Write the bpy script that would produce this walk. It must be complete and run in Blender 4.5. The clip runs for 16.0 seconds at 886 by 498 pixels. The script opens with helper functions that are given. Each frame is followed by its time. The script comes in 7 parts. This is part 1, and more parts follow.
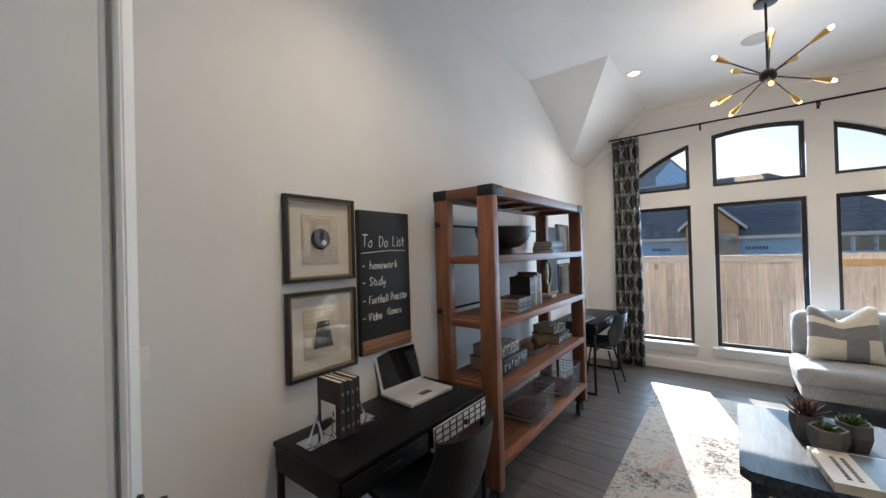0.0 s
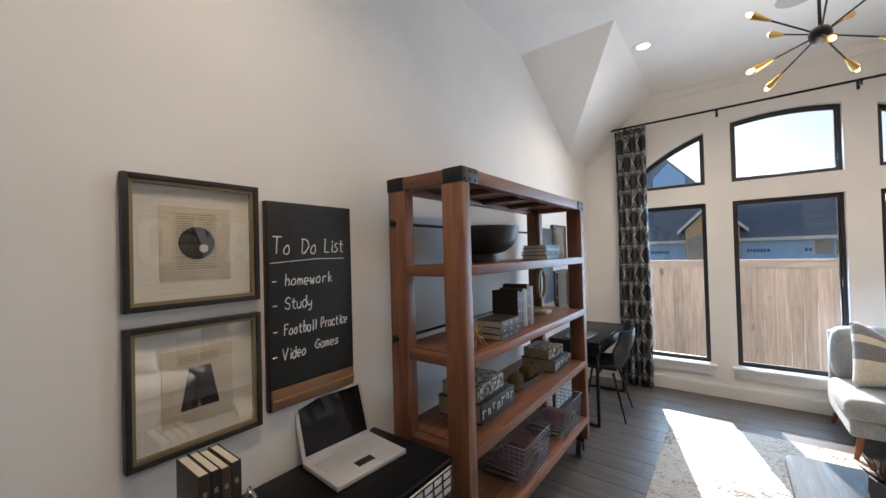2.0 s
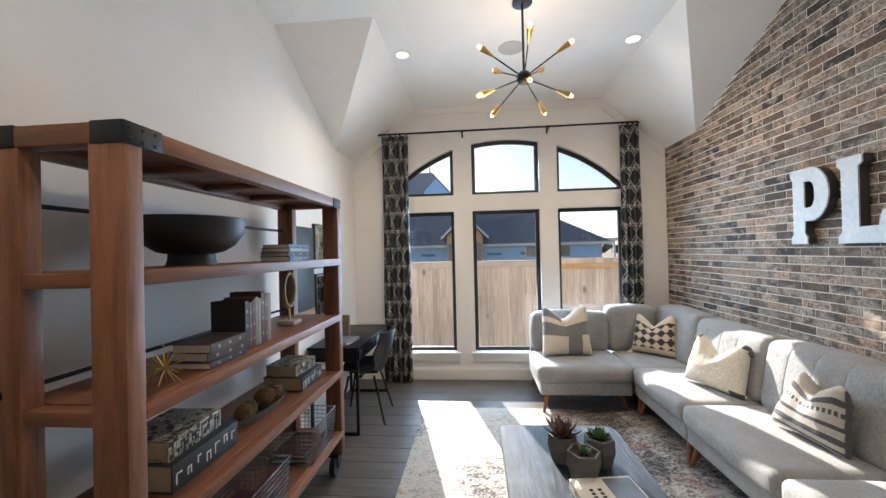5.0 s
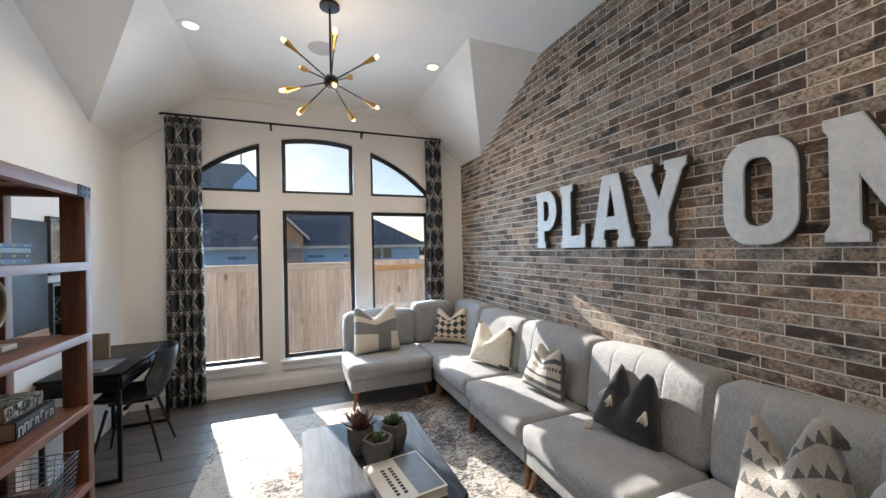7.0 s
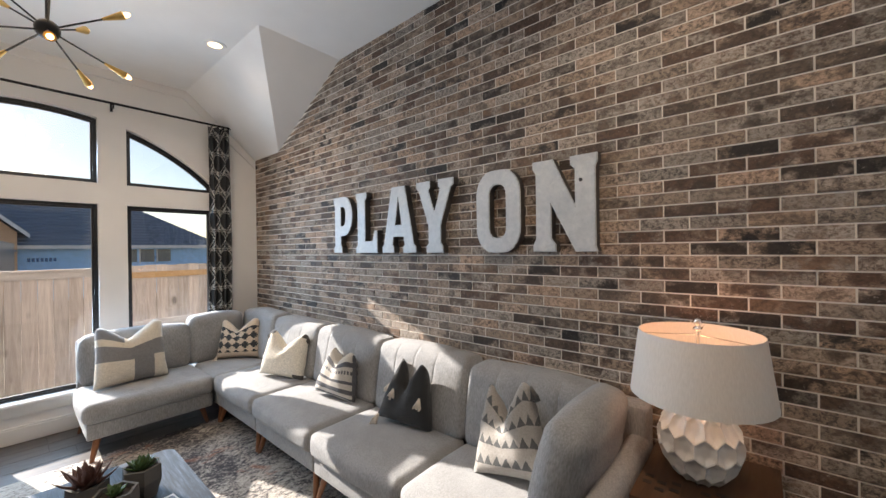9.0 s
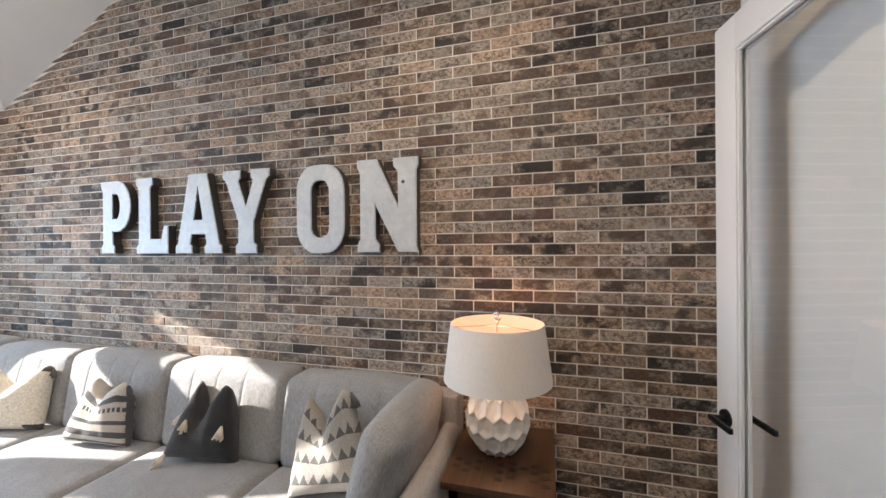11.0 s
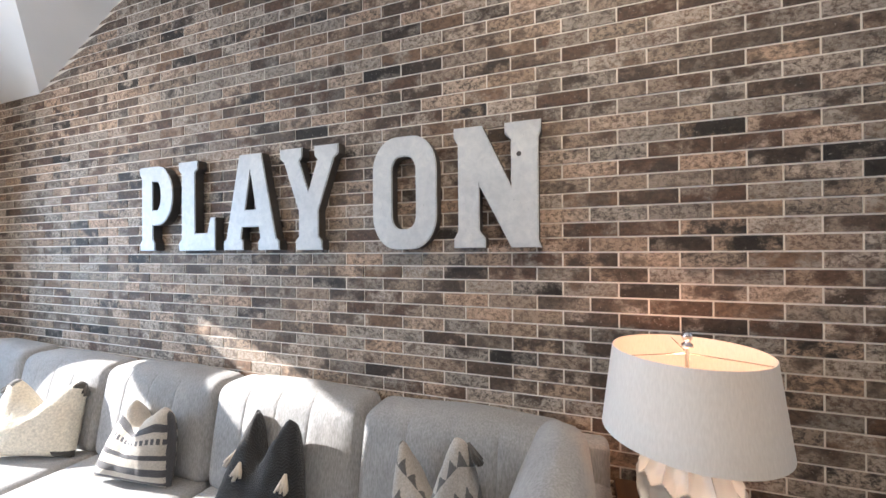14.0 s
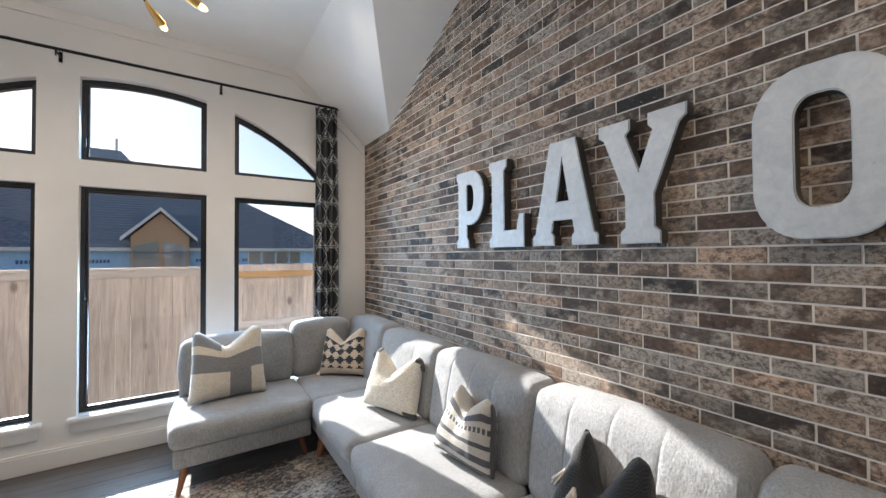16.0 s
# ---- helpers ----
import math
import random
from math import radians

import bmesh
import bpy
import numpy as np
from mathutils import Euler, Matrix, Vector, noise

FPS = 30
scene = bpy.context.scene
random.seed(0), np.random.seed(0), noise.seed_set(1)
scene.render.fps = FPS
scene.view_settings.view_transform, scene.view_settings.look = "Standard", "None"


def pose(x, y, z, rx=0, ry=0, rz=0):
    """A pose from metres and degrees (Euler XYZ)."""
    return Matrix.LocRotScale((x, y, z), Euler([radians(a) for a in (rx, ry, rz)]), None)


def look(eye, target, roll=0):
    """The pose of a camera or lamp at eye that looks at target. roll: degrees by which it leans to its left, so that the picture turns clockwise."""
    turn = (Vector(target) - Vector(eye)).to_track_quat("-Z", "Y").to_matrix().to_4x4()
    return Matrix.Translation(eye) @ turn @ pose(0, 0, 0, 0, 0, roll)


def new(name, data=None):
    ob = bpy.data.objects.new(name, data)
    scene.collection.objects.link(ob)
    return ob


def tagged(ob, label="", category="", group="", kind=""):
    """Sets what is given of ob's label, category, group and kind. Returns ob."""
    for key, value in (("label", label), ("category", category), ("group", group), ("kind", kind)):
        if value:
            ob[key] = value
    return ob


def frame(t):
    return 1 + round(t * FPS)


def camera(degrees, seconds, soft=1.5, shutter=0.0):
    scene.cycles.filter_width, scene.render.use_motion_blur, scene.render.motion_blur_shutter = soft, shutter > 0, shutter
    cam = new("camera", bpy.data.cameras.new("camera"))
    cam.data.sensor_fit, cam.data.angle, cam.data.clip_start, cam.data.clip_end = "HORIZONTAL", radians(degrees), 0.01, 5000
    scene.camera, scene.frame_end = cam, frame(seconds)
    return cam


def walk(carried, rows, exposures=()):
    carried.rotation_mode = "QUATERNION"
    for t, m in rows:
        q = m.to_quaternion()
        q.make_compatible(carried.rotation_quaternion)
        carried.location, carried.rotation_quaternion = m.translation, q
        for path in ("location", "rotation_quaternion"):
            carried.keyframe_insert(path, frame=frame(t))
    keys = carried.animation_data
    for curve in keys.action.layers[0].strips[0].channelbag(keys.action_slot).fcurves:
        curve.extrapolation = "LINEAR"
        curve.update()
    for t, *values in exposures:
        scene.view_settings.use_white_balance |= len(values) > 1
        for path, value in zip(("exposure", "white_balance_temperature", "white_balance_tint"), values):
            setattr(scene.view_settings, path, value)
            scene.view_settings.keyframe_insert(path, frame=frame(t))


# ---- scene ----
cam = camera(100.1, 16.0)
METRES, EYE, TILT, LEAN, TURN = 2.75, 1.585, 0.0, 0.0, 37.8
ROWS = [
    (0.0, 0.0, 0.0, 0.0, 0.01, 0.47, 1.58),
    (0.5, -0.0053, 0.0729, 0.0042, -0.4, 0.57, 1.58),
    (1.0, 0.0065, 0.1323, 0.0076, -0.51, 0.61, 1.56),
    (1.5, 0.0382, 0.1826, 0.0087, -0.49, 0.66, 1.57),
    (2.0, 0.0727, 0.226, 0.0085, -0.46, 0.77, 1.55),
    (2.5, 0.1016, 0.2655, 0.0054, -0.72, 0.85, 1.5),
    (3.0, 0.126, 0.305, 0.0068, -3.6, 0.81, 1.44),
    (3.5, 0.1461, 0.3203, 0.0035, -9.66, 0.74, 1.41),
    (4.0, 0.1613, 0.3183, 0.0037, -17.29, 0.63, 1.41),
    (4.5, 0.1714, 0.3124, 0.0024, -25.31, 0.5, 1.39),
    (7.0, 0.1937, 0.2486, -0.0013, -59.2, 0.17, 1.16),
    (7.5, 0.1975, 0.2323, -0.002, -65.94, 0.14, 1.14),
    (8.0, 0.1996, 0.2159, 0.0002, -72.56, 0.07, 1.03),
    (8.5, 0.1983, 0.2019, 0.0051, -79.75, -0.05, 0.92),
    (9.0, 0.1949, 0.1893, 0.0077, -87.26, -0.06, 0.81),
    (9.5, 0.1942, 0.1784, 0.0086, -94.93, -0.14, 0.76),
    (10.0, 0.1955, 0.1714, 0.0081, -102.46, -0.18, 0.65),
    (12.5, 0.2726, 0.1451, 0.0029, -115.61, -0.13, 0.45),
    (13.0, 0.3204, 0.1755, 0.0028, -114.84, -0.1, 0.36),
    (13.5, 0.3794, 0.2106, -0.0004, -112.76, -0.01, 0.38),
    (14.0, 0.4367, 0.2366, -0.0047, -108.29, 0.16, 0.44),
    (14.5, 0.4873, 0.2532, -0.0108, -100.72, 0.2, 0.56),
    (15.0, 0.5217, 0.2813, -0.0175, -89.56, 0.54, 0.56),
    (15.5, 0.5412, 0.3223, -0.0199, -80.15, 0.76, 0.41),
    (16.0, 0.5474, 0.3581, -0.0183, -71.48, 0.99, 0.37),
]
# the clip's camera opens up away from the windows
EXPOSURES = ((0.0, 1.56, 6510, 9), (2.0, 1.62, 6710, 11), (4.0, 1.74, 6860, 11), (7.0, 1.39, 6710, 10), (8.5, 1.39, 6860, 12), (10.0, 1.73, 6860, 13), (12.5, 2.00, 6560, 12), (14.0, 2.07, 6460, 12), (15.0, 1.90, 6460, 11), (16.0, 1.54, 6410, 10))
walk(cam, [(t, pose(0, 0, EYE, TILT, LEAN, TURN) @ pose(METRES * x, METRES * y, METRES * z, 90 + pitch, roll, yaw)) for t, x, y, z, yaw, pitch, roll in ROWS], EXPOSURES)

# ---- world, sun, exposure ----
SUN_WAY = Vector((-0.27, 1.0, 0.54)).normalized()
world = bpy.data.worlds.new("sky")
scene.world = world
world.use_nodes = True
_wn = world.node_tree
_sky = _wn.nodes.new("ShaderNodeTexSky")
_sky.sky_type, _sky.sun_disc = "NISHITA", False
_sky.sun_elevation, _sky.sun_rotation = math.asin(SUN_WAY.z), math.atan2(SUN_WAY.x, SUN_WAY.y)
_sky.air_density, _sky.dust_density = 1.0, 0.4
_wn.links.new(_sky.outputs[0], _wn.nodes["Background"].inputs[0])
_wn.nodes["Background"].inputs[1].default_value = 0.05
_sun = bpy.data.lights.new("sun", "SUN")
_sun.energy, _sun.angle, _sun.color = 5.0, radians(0.5), (1.0, 0.95, 0.89)
sun = new("sun", _sun)
sun.matrix_world = look(SUN_WAY * 40, (0, 0, 0))


def area_lamp(name, m, w, h, energy, color):
    d = bpy.data.lights.new(name, "AREA")
    d.shape, d.size, d.size_y, d.energy, d.color = "RECTANGLE", w, h, energy, color
    o = new(name, d)
    o.matrix_world = m
    return o


def point_lamp(name, at, energy, color, radius=0.03):
    d = bpy.data.lights.new(name, "POINT")
    d.energy, d.color, d.shadow_soft_size = energy, color, radius
    o = new(name, d)
    o.location = at
    return o


# room: left wall, brick wall, back wall, window wall, ceiling heights
XL, XR, YB, YW = -1.65, 2.138, -0.12, 5.57
HP, HC = 2.745, 3.39
CXL, CXR, CY0, CY1 = -0.86, 1.395, 3.72, 4.96
GLASS_Y = 5.66
SKYLIGHT = (0.43, 0.69, 1.0)
for nm, x, w, z, h in (("sky_light_left", -0.70, 0.6, 1.3, 1.7), ("sky_light_middle", 0.24, 0.8, 1.3, 1.7), ("sky_light_side", 1.24, 0.7, 1.3, 1.7), ("sky_light_top", 0.24, 1.6, 2.5, 0.4)):
    area_lamp(nm, look((x, GLASS_Y - 0.03, z), (x, 0, z - 1.3)), w, h, 7.2 * w * h, SKYLIGHT).data.spread = radians(165)

# ---- materials ----


class Nodes:
    """A small builder for node materials."""

    def __init__(self, name):
        self.mat = bpy.data.materials.new(name)
        self.mat.use_nodes = True
        self.t = self.mat.node_tree
        self.b = self.t.nodes["Principled BSDF"]

    def n(self, kind, **values):
        node = self.t.nodes.new("ShaderNode" + kind)
        if "operation" in values:
            node.operation = values["operation"]
        if "data_type" in values:
            node.data_type = values["data_type"]
        if "blend_type" in values:
            node.blend_type = values["blend_type"]
        if "feature" in values:
            node.feature = values["feature"]
        if "distance" in values:
            node.distance = values["distance"]
        return node

    def link(self, a, b):
        self.t.links.new(a, b)

    def coords(self, scale=(1, 1, 1), rot=(0, 0, 0), kind="Object"):
        c, m = self.n("TexCoord"), self.n("Mapping")
        m.inputs["Scale"].default_value = scale
        m.inputs["Rotation"].default_value = [radians(a) for a in rot]
        self.link(c.outputs[kind], m.inputs[0])
        return m.outputs[0]

    def noise(self, vec, scale, detail=4, rough=0.55, dist=0.0):
        t = self.n("TexNoise")
        t.inputs["Scale"].default_value, t.inputs["Detail"].default_value = scale, detail
        t.inputs["Roughness"].default_value, t.inputs["Distortion"].default_value = rough, dist
        self.link(vec, t.inputs["Vector"])
        return t.outputs["Fac"]

    def ramp(self, fac, *stops):
        r = self.n("ValToRGB")
        els = r.color_ramp.elements
        while len(els) < len(stops):
            els.new(0.5)
        for e, (p, c) in zip(els, stops):
            e.position, e.color = p, (*c, 1) if len(c) == 3 else c
        self.link(fac, r.inputs[0])
        return r.outputs[0]

    def mix(self, fac, a, b, mode="MIX"):
        m = self.n("Mix", data_type="RGBA", blend_type=mode)
        for v, s in ((fac, m.inputs[0]), (a, m.inputs[6]), (b, m.inputs[7])):
            if hasattr(v, "default_value"):
                self.link(v, s)
            else:
                s.default_value = v if not isinstance(v, tuple) else (*v, 1)[:4]
        return m.outputs[2]

    def math(self, op, a, b=0.0):
        m = self.n("Math", operation=op)
        for v, s in ((a, m.inputs[0]), (b, m.inputs[1])):
            if hasattr(v, "default_value"):
                self.link(v, s)
            else:
                s.default_value = v
        return m.outputs[0]

    def out(self, color=None, rough=None, metal=0.0, bump=None, strength=0.3, dist=0.002):
        for key, v in (("Base Color", color), ("Roughness", rough)):
            if v is None:
                continue
            if hasattr(v, "default_value"):
                self.link(v, self.b.inputs[key])
            else:
                self.b.inputs[key].default_value = (*v, 1) if isinstance(v, tuple) else v
        self.b.inputs["Metallic"].default_value = metal
        if bump is not None:
            bp = self.n("Bump")
            bp.inputs["Strength"].default_value, bp.inputs["Distance"].default_value = strength, dist
            self.link(bump, bp.inputs["Height"])
            self.link(bp.outputs[0], self.b.inputs["Normal"])
        return self.mat


def paint(name, color, rough=0.6, grain=160, var=0.04):
    """Painted plaster or wood: faint blotches and a fine roller texture."""
    k = Nodes(name)
    v = k.coords()
    blot = k.noise(v, 1.7, 3)
    lo = tuple(c * (1 - var) for c in color)
    hi = tuple(min(1, c * (1 + var)) for c in color)
    col = k.ramp(blot, (0.3, lo), (0.7, hi))
    return k.out(col, rough, bump=k.noise(v, grain, 3), strength=0.12, dist=0.001)


def plain(name, color, rough=0.5, metal=0.0, grain=90, bump=0.15, var=0.10):
    """A worn even surface: blotches in the colour and in the gloss, fine relief."""
    k = Nodes(name)
    v = k.coords()
    big, fine = k.noise(v, 6, 3), k.noise(v, grain, 4)
    col = k.ramp(k.math("ADD", k.math("MULTIPLY", big, 0.6), k.math("MULTIPLY", fine, 0.4)), (0.3, tuple(c * (1 - var) for c in color)), (0.7, tuple(min(1, c * (1 + var)) for c in color)))
    r = k.ramp(big, (0.3, (rough * 0.85,) * 3), (0.7, (min(1, rough * 1.15),) * 3))
    return k.out(col, r, metal, fine, bump, 0.001)


def wood(name, dark, light, axis="y", scale=1.0, rough=0.45, gap=0.3, knots=0.0):
    """Grain that runs along one axis, with darker streaks and some knots."""
    k = Nodes(name)
    long_, across = 1.2 * scale, 14.0 * scale
    s = {"x": (long_, across, across), "y": (across, long_, across), "z": (across, across, long_)}[axis]
    oi = k.n("ObjectInfo")
    v = k.coords(s)
    off = k.n("VectorMath", operation="ADD")
    k.link(v, off.inputs[0])
    sc = k.n("VectorMath", operation="SCALE")
    sc.inputs[0].default_value = (7, 11, 5)
    k.link(oi.outputs["Random"], sc.inputs["Scale"])
    k.link(sc.outputs[0], off.inputs[1])
    g = k.noise(off.outputs[0], 1.6, 6, 0.6, 0.8)
    fine = k.noise(off.outputs[0], 9, 4, 0.7)
    mixf = k.math("ADD", k.math("MULTIPLY", g, 0.7), k.math("MULTIPLY", fine, 0.3))
    mid = tuple((a + b) / 2 for a, b in zip(dark, light))
    col = k.ramp(mixf, (0.32, dark), (0.5, mid), (0.68, light))
    tone = k.ramp(oi.outputs["Random"], (0, (0.82,) * 3), (1, (1.12,) * 3))
    col = k.mix(1.0, col, tone, "MULTIPLY")
    if knots:
        kn = k.n("TexVoronoi", feature="F1")
        kn.inputs["Scale"].default_value = knots
        k.link(k.coords({"x": (0.5, 1, 1), "y": (1, 0.5, 1), "z": (1, 1, 0.5)}[axis]), kn.inputs["Vector"])
        col = k.mix(k.ramp(kn.outputs["Distance"], (0.07, (0.75,) * 3), (0.15, (0,) * 3)), col, tuple(c * 0.35 for c in dark))
    return k.out(col, k.ramp(fine, (0.3, (rough * 0.8,) * 3), (0.7, (min(1, rough * 1.25),) * 3)), bump=fine, strength=gap, dist=0.002)


def cloth(name, color, weave=420, var=0.12, rough=0.9, bump=0.5):
    k = Nodes(name)
    v = k.coords()
    slub = k.noise(k.coords((1, 1, 0.25)), 160, 3)
    big = k.noise(v, 5, 3)
    fine = k.noise(v, weave, 2)
    f = k.math("ADD", k.math("MULTIPLY", big, 0.35), k.math("MULTIPLY", slub, 0.65))
    col = k.ramp(f, (0.35, tuple(c * (1 - var) for c in color)), (0.65, tuple(min(1, c * (1 + var)) for c in color)))
    k.b.inputs["Sheen Weight"].default_value = 0.15
    rumple = k.math("MULTIPLY", k.noise(v, 9, 4, 0.6, 0.8), 5.0)
    return k.out(col, rough, bump=k.math("ADD", rumple, k.math("ADD", fine, slub)), strength=bump, dist=0.002)


def glass(name, rough=0.0, tint=(1, 1, 1), gloss=1.0):
    """A thin clear pane: light goes straight through, the surface reflects by Fresnel."""
    k = Nodes(name)
    tr, gl, mx, fr = k.n("BsdfTransparent"), k.n("BsdfGlossy"), k.n("MixShader"), k.n("Fresnel")
    tr.inputs[0].default_value = (*tint, 1)
    gl.inputs["Roughness"].default_value = rough
    fr.inputs["IOR"].default_value = 1.5
    k.link(k.math("MULTIPLY", fr.outputs[0], gloss), mx.inputs[0])
    k.link(tr.outputs[0], mx.inputs[1])
    k.link(gl.outputs[0], mx.inputs[2])
    k.link(mx.outputs[0], k.t.nodes["Material Output"].inputs[0])
    return k.mat


def glow(name, color, strength):
    k = Nodes(name)
    k.b.inputs["Base Color"].default_value = (*color, 1)
    k.b.inputs["Emission Color"].default_value = (*color, 1)
    k.b.inputs["Emission Strength"].default_value = strength
    return k.mat


M = {}
M["wall"] = paint("wall_paint", (0.80, 0.782, 0.758), 0.65)
M["ceiling"] = paint("ceiling_paint", (0.85, 0.838, 0.815), 0.8)
M["trim"] = paint("trim_paint", (0.82, 0.81, 0.79), 0.38, 60, 0.02)
M["black"] = plain("black_vinyl", (0.018, 0.018, 0.02), 0.4)
M["black_metal"] = plain("black_metal", (0.015, 0.015, 0.016), 0.38, 0.6)
M["iron"] = plain("dark_iron", (0.03, 0.032, 0.035), 0.45, 0.8)
M["pane"] = glass("window_glass", 0.0, (1, 1, 1), 2.0)
M["door_pane"] = glass("door_glass", 0.02, (0.97, 0.985, 0.98), 0.12)
M["pic_pane"] = glass("picture_glass", 0.0, (1, 1, 1), 4.5)
M["walnut"] = wood("stained_pine", (0.090, 0.035, 0.018), (0.30, 0.120, 0.060), "y", 1.0, 0.42)
M["walnut_z"] = wood("stained_pine_post", (0.090, 0.035, 0.018), (0.30, 0.120, 0.060), "z", 1.0, 0.42)
M["walnut_x"] = wood("stained_pine_rail", (0.090, 0.035, 0.018), (0.30, 0.120, 0.060), "x", 1.0, 0.42)
M["brass"] = plain("aged_brass", (0.62, 0.40, 0.14), 0.3, 1.0)
M["steel_wire"] = plain("dull_steel_wire", (0.22, 0.22, 0.23), 0.35, 1.0)
M["chrome"] = plain("chrome", (0.75, 0.75, 0.76), 0.12, 1.0, var=0.03)
M["sofa"] = cloth("grey_linen", (0.28, 0.282, 0.285), 420, 0.26, 0.9, 0.65)
M["leg_wood"] = wood("sofa_leg_wood", (0.16, 0.06, 0.025), (0.30, 0.13, 0.06), "z", 2.0, 0.35)
M["leather"] = plain("black_leather", (0.009, 0.010, 0.012), 0.42, 0, 220, 0.3)
M["desk"] = wood("black_desk_wood", (0.004, 0.004, 0.005), (0.009, 0.009, 0.010), "y", 1.5, 0.36, 0.15)
M["desk"].node_tree.nodes["Principled BSDF"].inputs["Specular IOR Level"].default_value = 0.14
M["leather"].node_tree.nodes["Principled BSDF"].inputs["Specular IOR Level"].default_value = 0.3
M["slate"] = plain("chalkboard_slate", (0.016, 0.018, 0.019), 0.5, 0, 40, 0.1, 0.3)
M["chalk"] = plain("chalk", (0.78, 0.78, 0.76), 0.95, 0, 300, 0.3, 0.15)
M["ply"] = wood("chalk_ledge_wood", (0.22, 0.11, 0.05), (0.36, 0.20, 0.10), "y", 1.5, 0.5)

# ---- mesh helpers ----


def box(bm, x0, x1, y0, y1, z0, z1, bev=0.0, seg=2):
    """A box from its bounds, its edges rounded by bev."""
    r = bmesh.ops.create_cube(bm, size=1)
    vs = r["verts"]
    for v in vs:
        v.co = Vector(((x0 + x1) / 2 + v.co.x * (x1 - x0), (y0 + y1) / 2 + v.co.y * (y1 - y0), (z0 + z1) / 2 + v.co.z * (z1 - z0)))
    if bev > 0:
        es = list({e for v in vs for e in v.link_edges})
        bmesh.ops.bevel(bm, geom=es, offset=bev, segments=seg, profile=0.5, affect="EDGES")
    return bm


def boxed(x0, x1, y0, y1, z0, z1, bev=0.0, seg=2):
    return box(bmesh.new(), x0, x1, y0, y1, z0, z1, bev, seg)


def rod(bm, a, b, r0, r1=None, n=16):
    """A round bar from a to b, tapering from r0 to r1."""
    a, b = Vector(a), Vector(b)
    r1 = r0 if r1 is None else r1
    d = b - a
    m = Matrix.Translation((a + b) / 2) @ d.to_track_quat("Z", "Y").to_matrix().to_4x4()
    bmesh.ops.create_cone(bm, cap_ends=True, segments=n, radius1=r0, radius2=r1, depth=d.length, matrix=m)
    return bm


def lathe(profile, n=32, at=(0, 0, 0), closed=False):
    """A turned body from (radius, height) pairs."""
    bm = bmesh.new()
    rings = []
    for r, z in profile:
        if r < 1e-5:
            rings.append([bm.verts.new((at[0], at[1], at[2] + z))])
        else:
            rings.append([bm.verts.new((at[0] + r * math.cos(2 * math.pi * i / n), at[1] + r * math.sin(2 * math.pi * i / n), at[2] + z)) for i in range(n)])
    for p, q in zip(rings, rings[1:]):
        for i in range(n):
            j = (i + 1) % n
            if len(p) == 1 and len(q) == 1:
                continue
            if len(p) == 1:
                bm.faces.new((p[0], q[j], q[i]))
            elif len(q) == 1:
                bm.faces.new((p[i], p[j], q[0]))
            else:
                bm.faces.new((p[i], p[j], q[j], q[i]))
    bmesh.ops.recalc_face_normals(bm, faces=bm.faces)
    return bm


def prism(poly, axis, a, b):
    """A slab between a and b along an axis from a 2D outline (x: yz, y: xz, z: xy)."""
    bm = bmesh.new()

    def p3(u, v, w):
        return {"x": (w, u, v), "y": (u, w, v), "z": (u, v, w)}[axis]
    p = [bm.verts.new(p3(u, v, a)) for u, v in poly]
    q = [bm.verts.new(p3(u, v, b)) for u, v in poly]
    bm.faces.new(p)
    bm.faces.new(q)
    for i in range(len(poly)):
        j = (i + 1) % len(poly)
        bm.faces.new((p[i], p[j], q[j], q[i]))
    bmesh.ops.recalc_face_normals(bm, faces=bm.faces)
    return bm


def mesh_of(name, bm, material, smooth=None):
    me = bpy.data.meshes.new(name)
    bmesh.ops.recalc_face_normals(bm, faces=bm.faces)
    bm.to_mesh(me)
    bm.free()
    for m in (material if isinstance(material, (list, tuple)) else [material]):
        me.materials.append(m)
    if smooth is not None:
        me.shade_smooth() if smooth >= 180 else me.set_sharp_from_angle(angle=radians(smooth))
        if smooth < 180:
            me.polygons.foreach_set("use_smooth", [True] * len(me.polygons))
            me.set_sharp_from_angle(angle=radians(smooth))
    return me


def part(name, bm, material, parent=None, label="", smooth=25):
    ob = new(name, mesh_of(name, bm, material, smooth))
    if parent is not None:
        ob.parent = parent
    if label:
        ob["label"] = label
    return ob


def thing(name, label, category, at=(0, 0, 0), rz=0, group=""):
    ob = new(name)
    ob.matrix_world = pose(*at, 0, 0, rz)
    ob.empty_display_size = 0.1
    return tagged(ob, label, category, group)


def struct(name, bm, material, label="", category="", smooth=None):
    return tagged(part(name, bm, material, None, "", smooth), label, category, "", "structure")


def curve_tube(name, points, radius, material, parent=None, cyclic=False, smooth_curve=False, label=""):
    cu = bpy.data.curves.new(name, "CURVE")
    cu.dimensions, cu.bevel_depth, cu.bevel_resolution = "3D", radius, 2
    sp = cu.splines.new("POLY")
    sp.points.add(len(points) - 1)
    for p, q in zip(sp.points, points):
        p.co = (*q, 1)
    sp.use_cyclic_u = cyclic
    tmp = new(name + "_tmp", cu)
    me = bpy.data.meshes.new_from_object(tmp.evaluated_get(bpy.context.evaluated_depsgraph_get()))
    bpy.data.objects.remove(tmp)
    bpy.data.curves.remove(cu)
    me.materials.clear()
    me.materials.append(material)
    ob = new(name, me)
    if parent is not None:
        ob.parent = parent
    if label:
        ob["label"] = label
    return ob


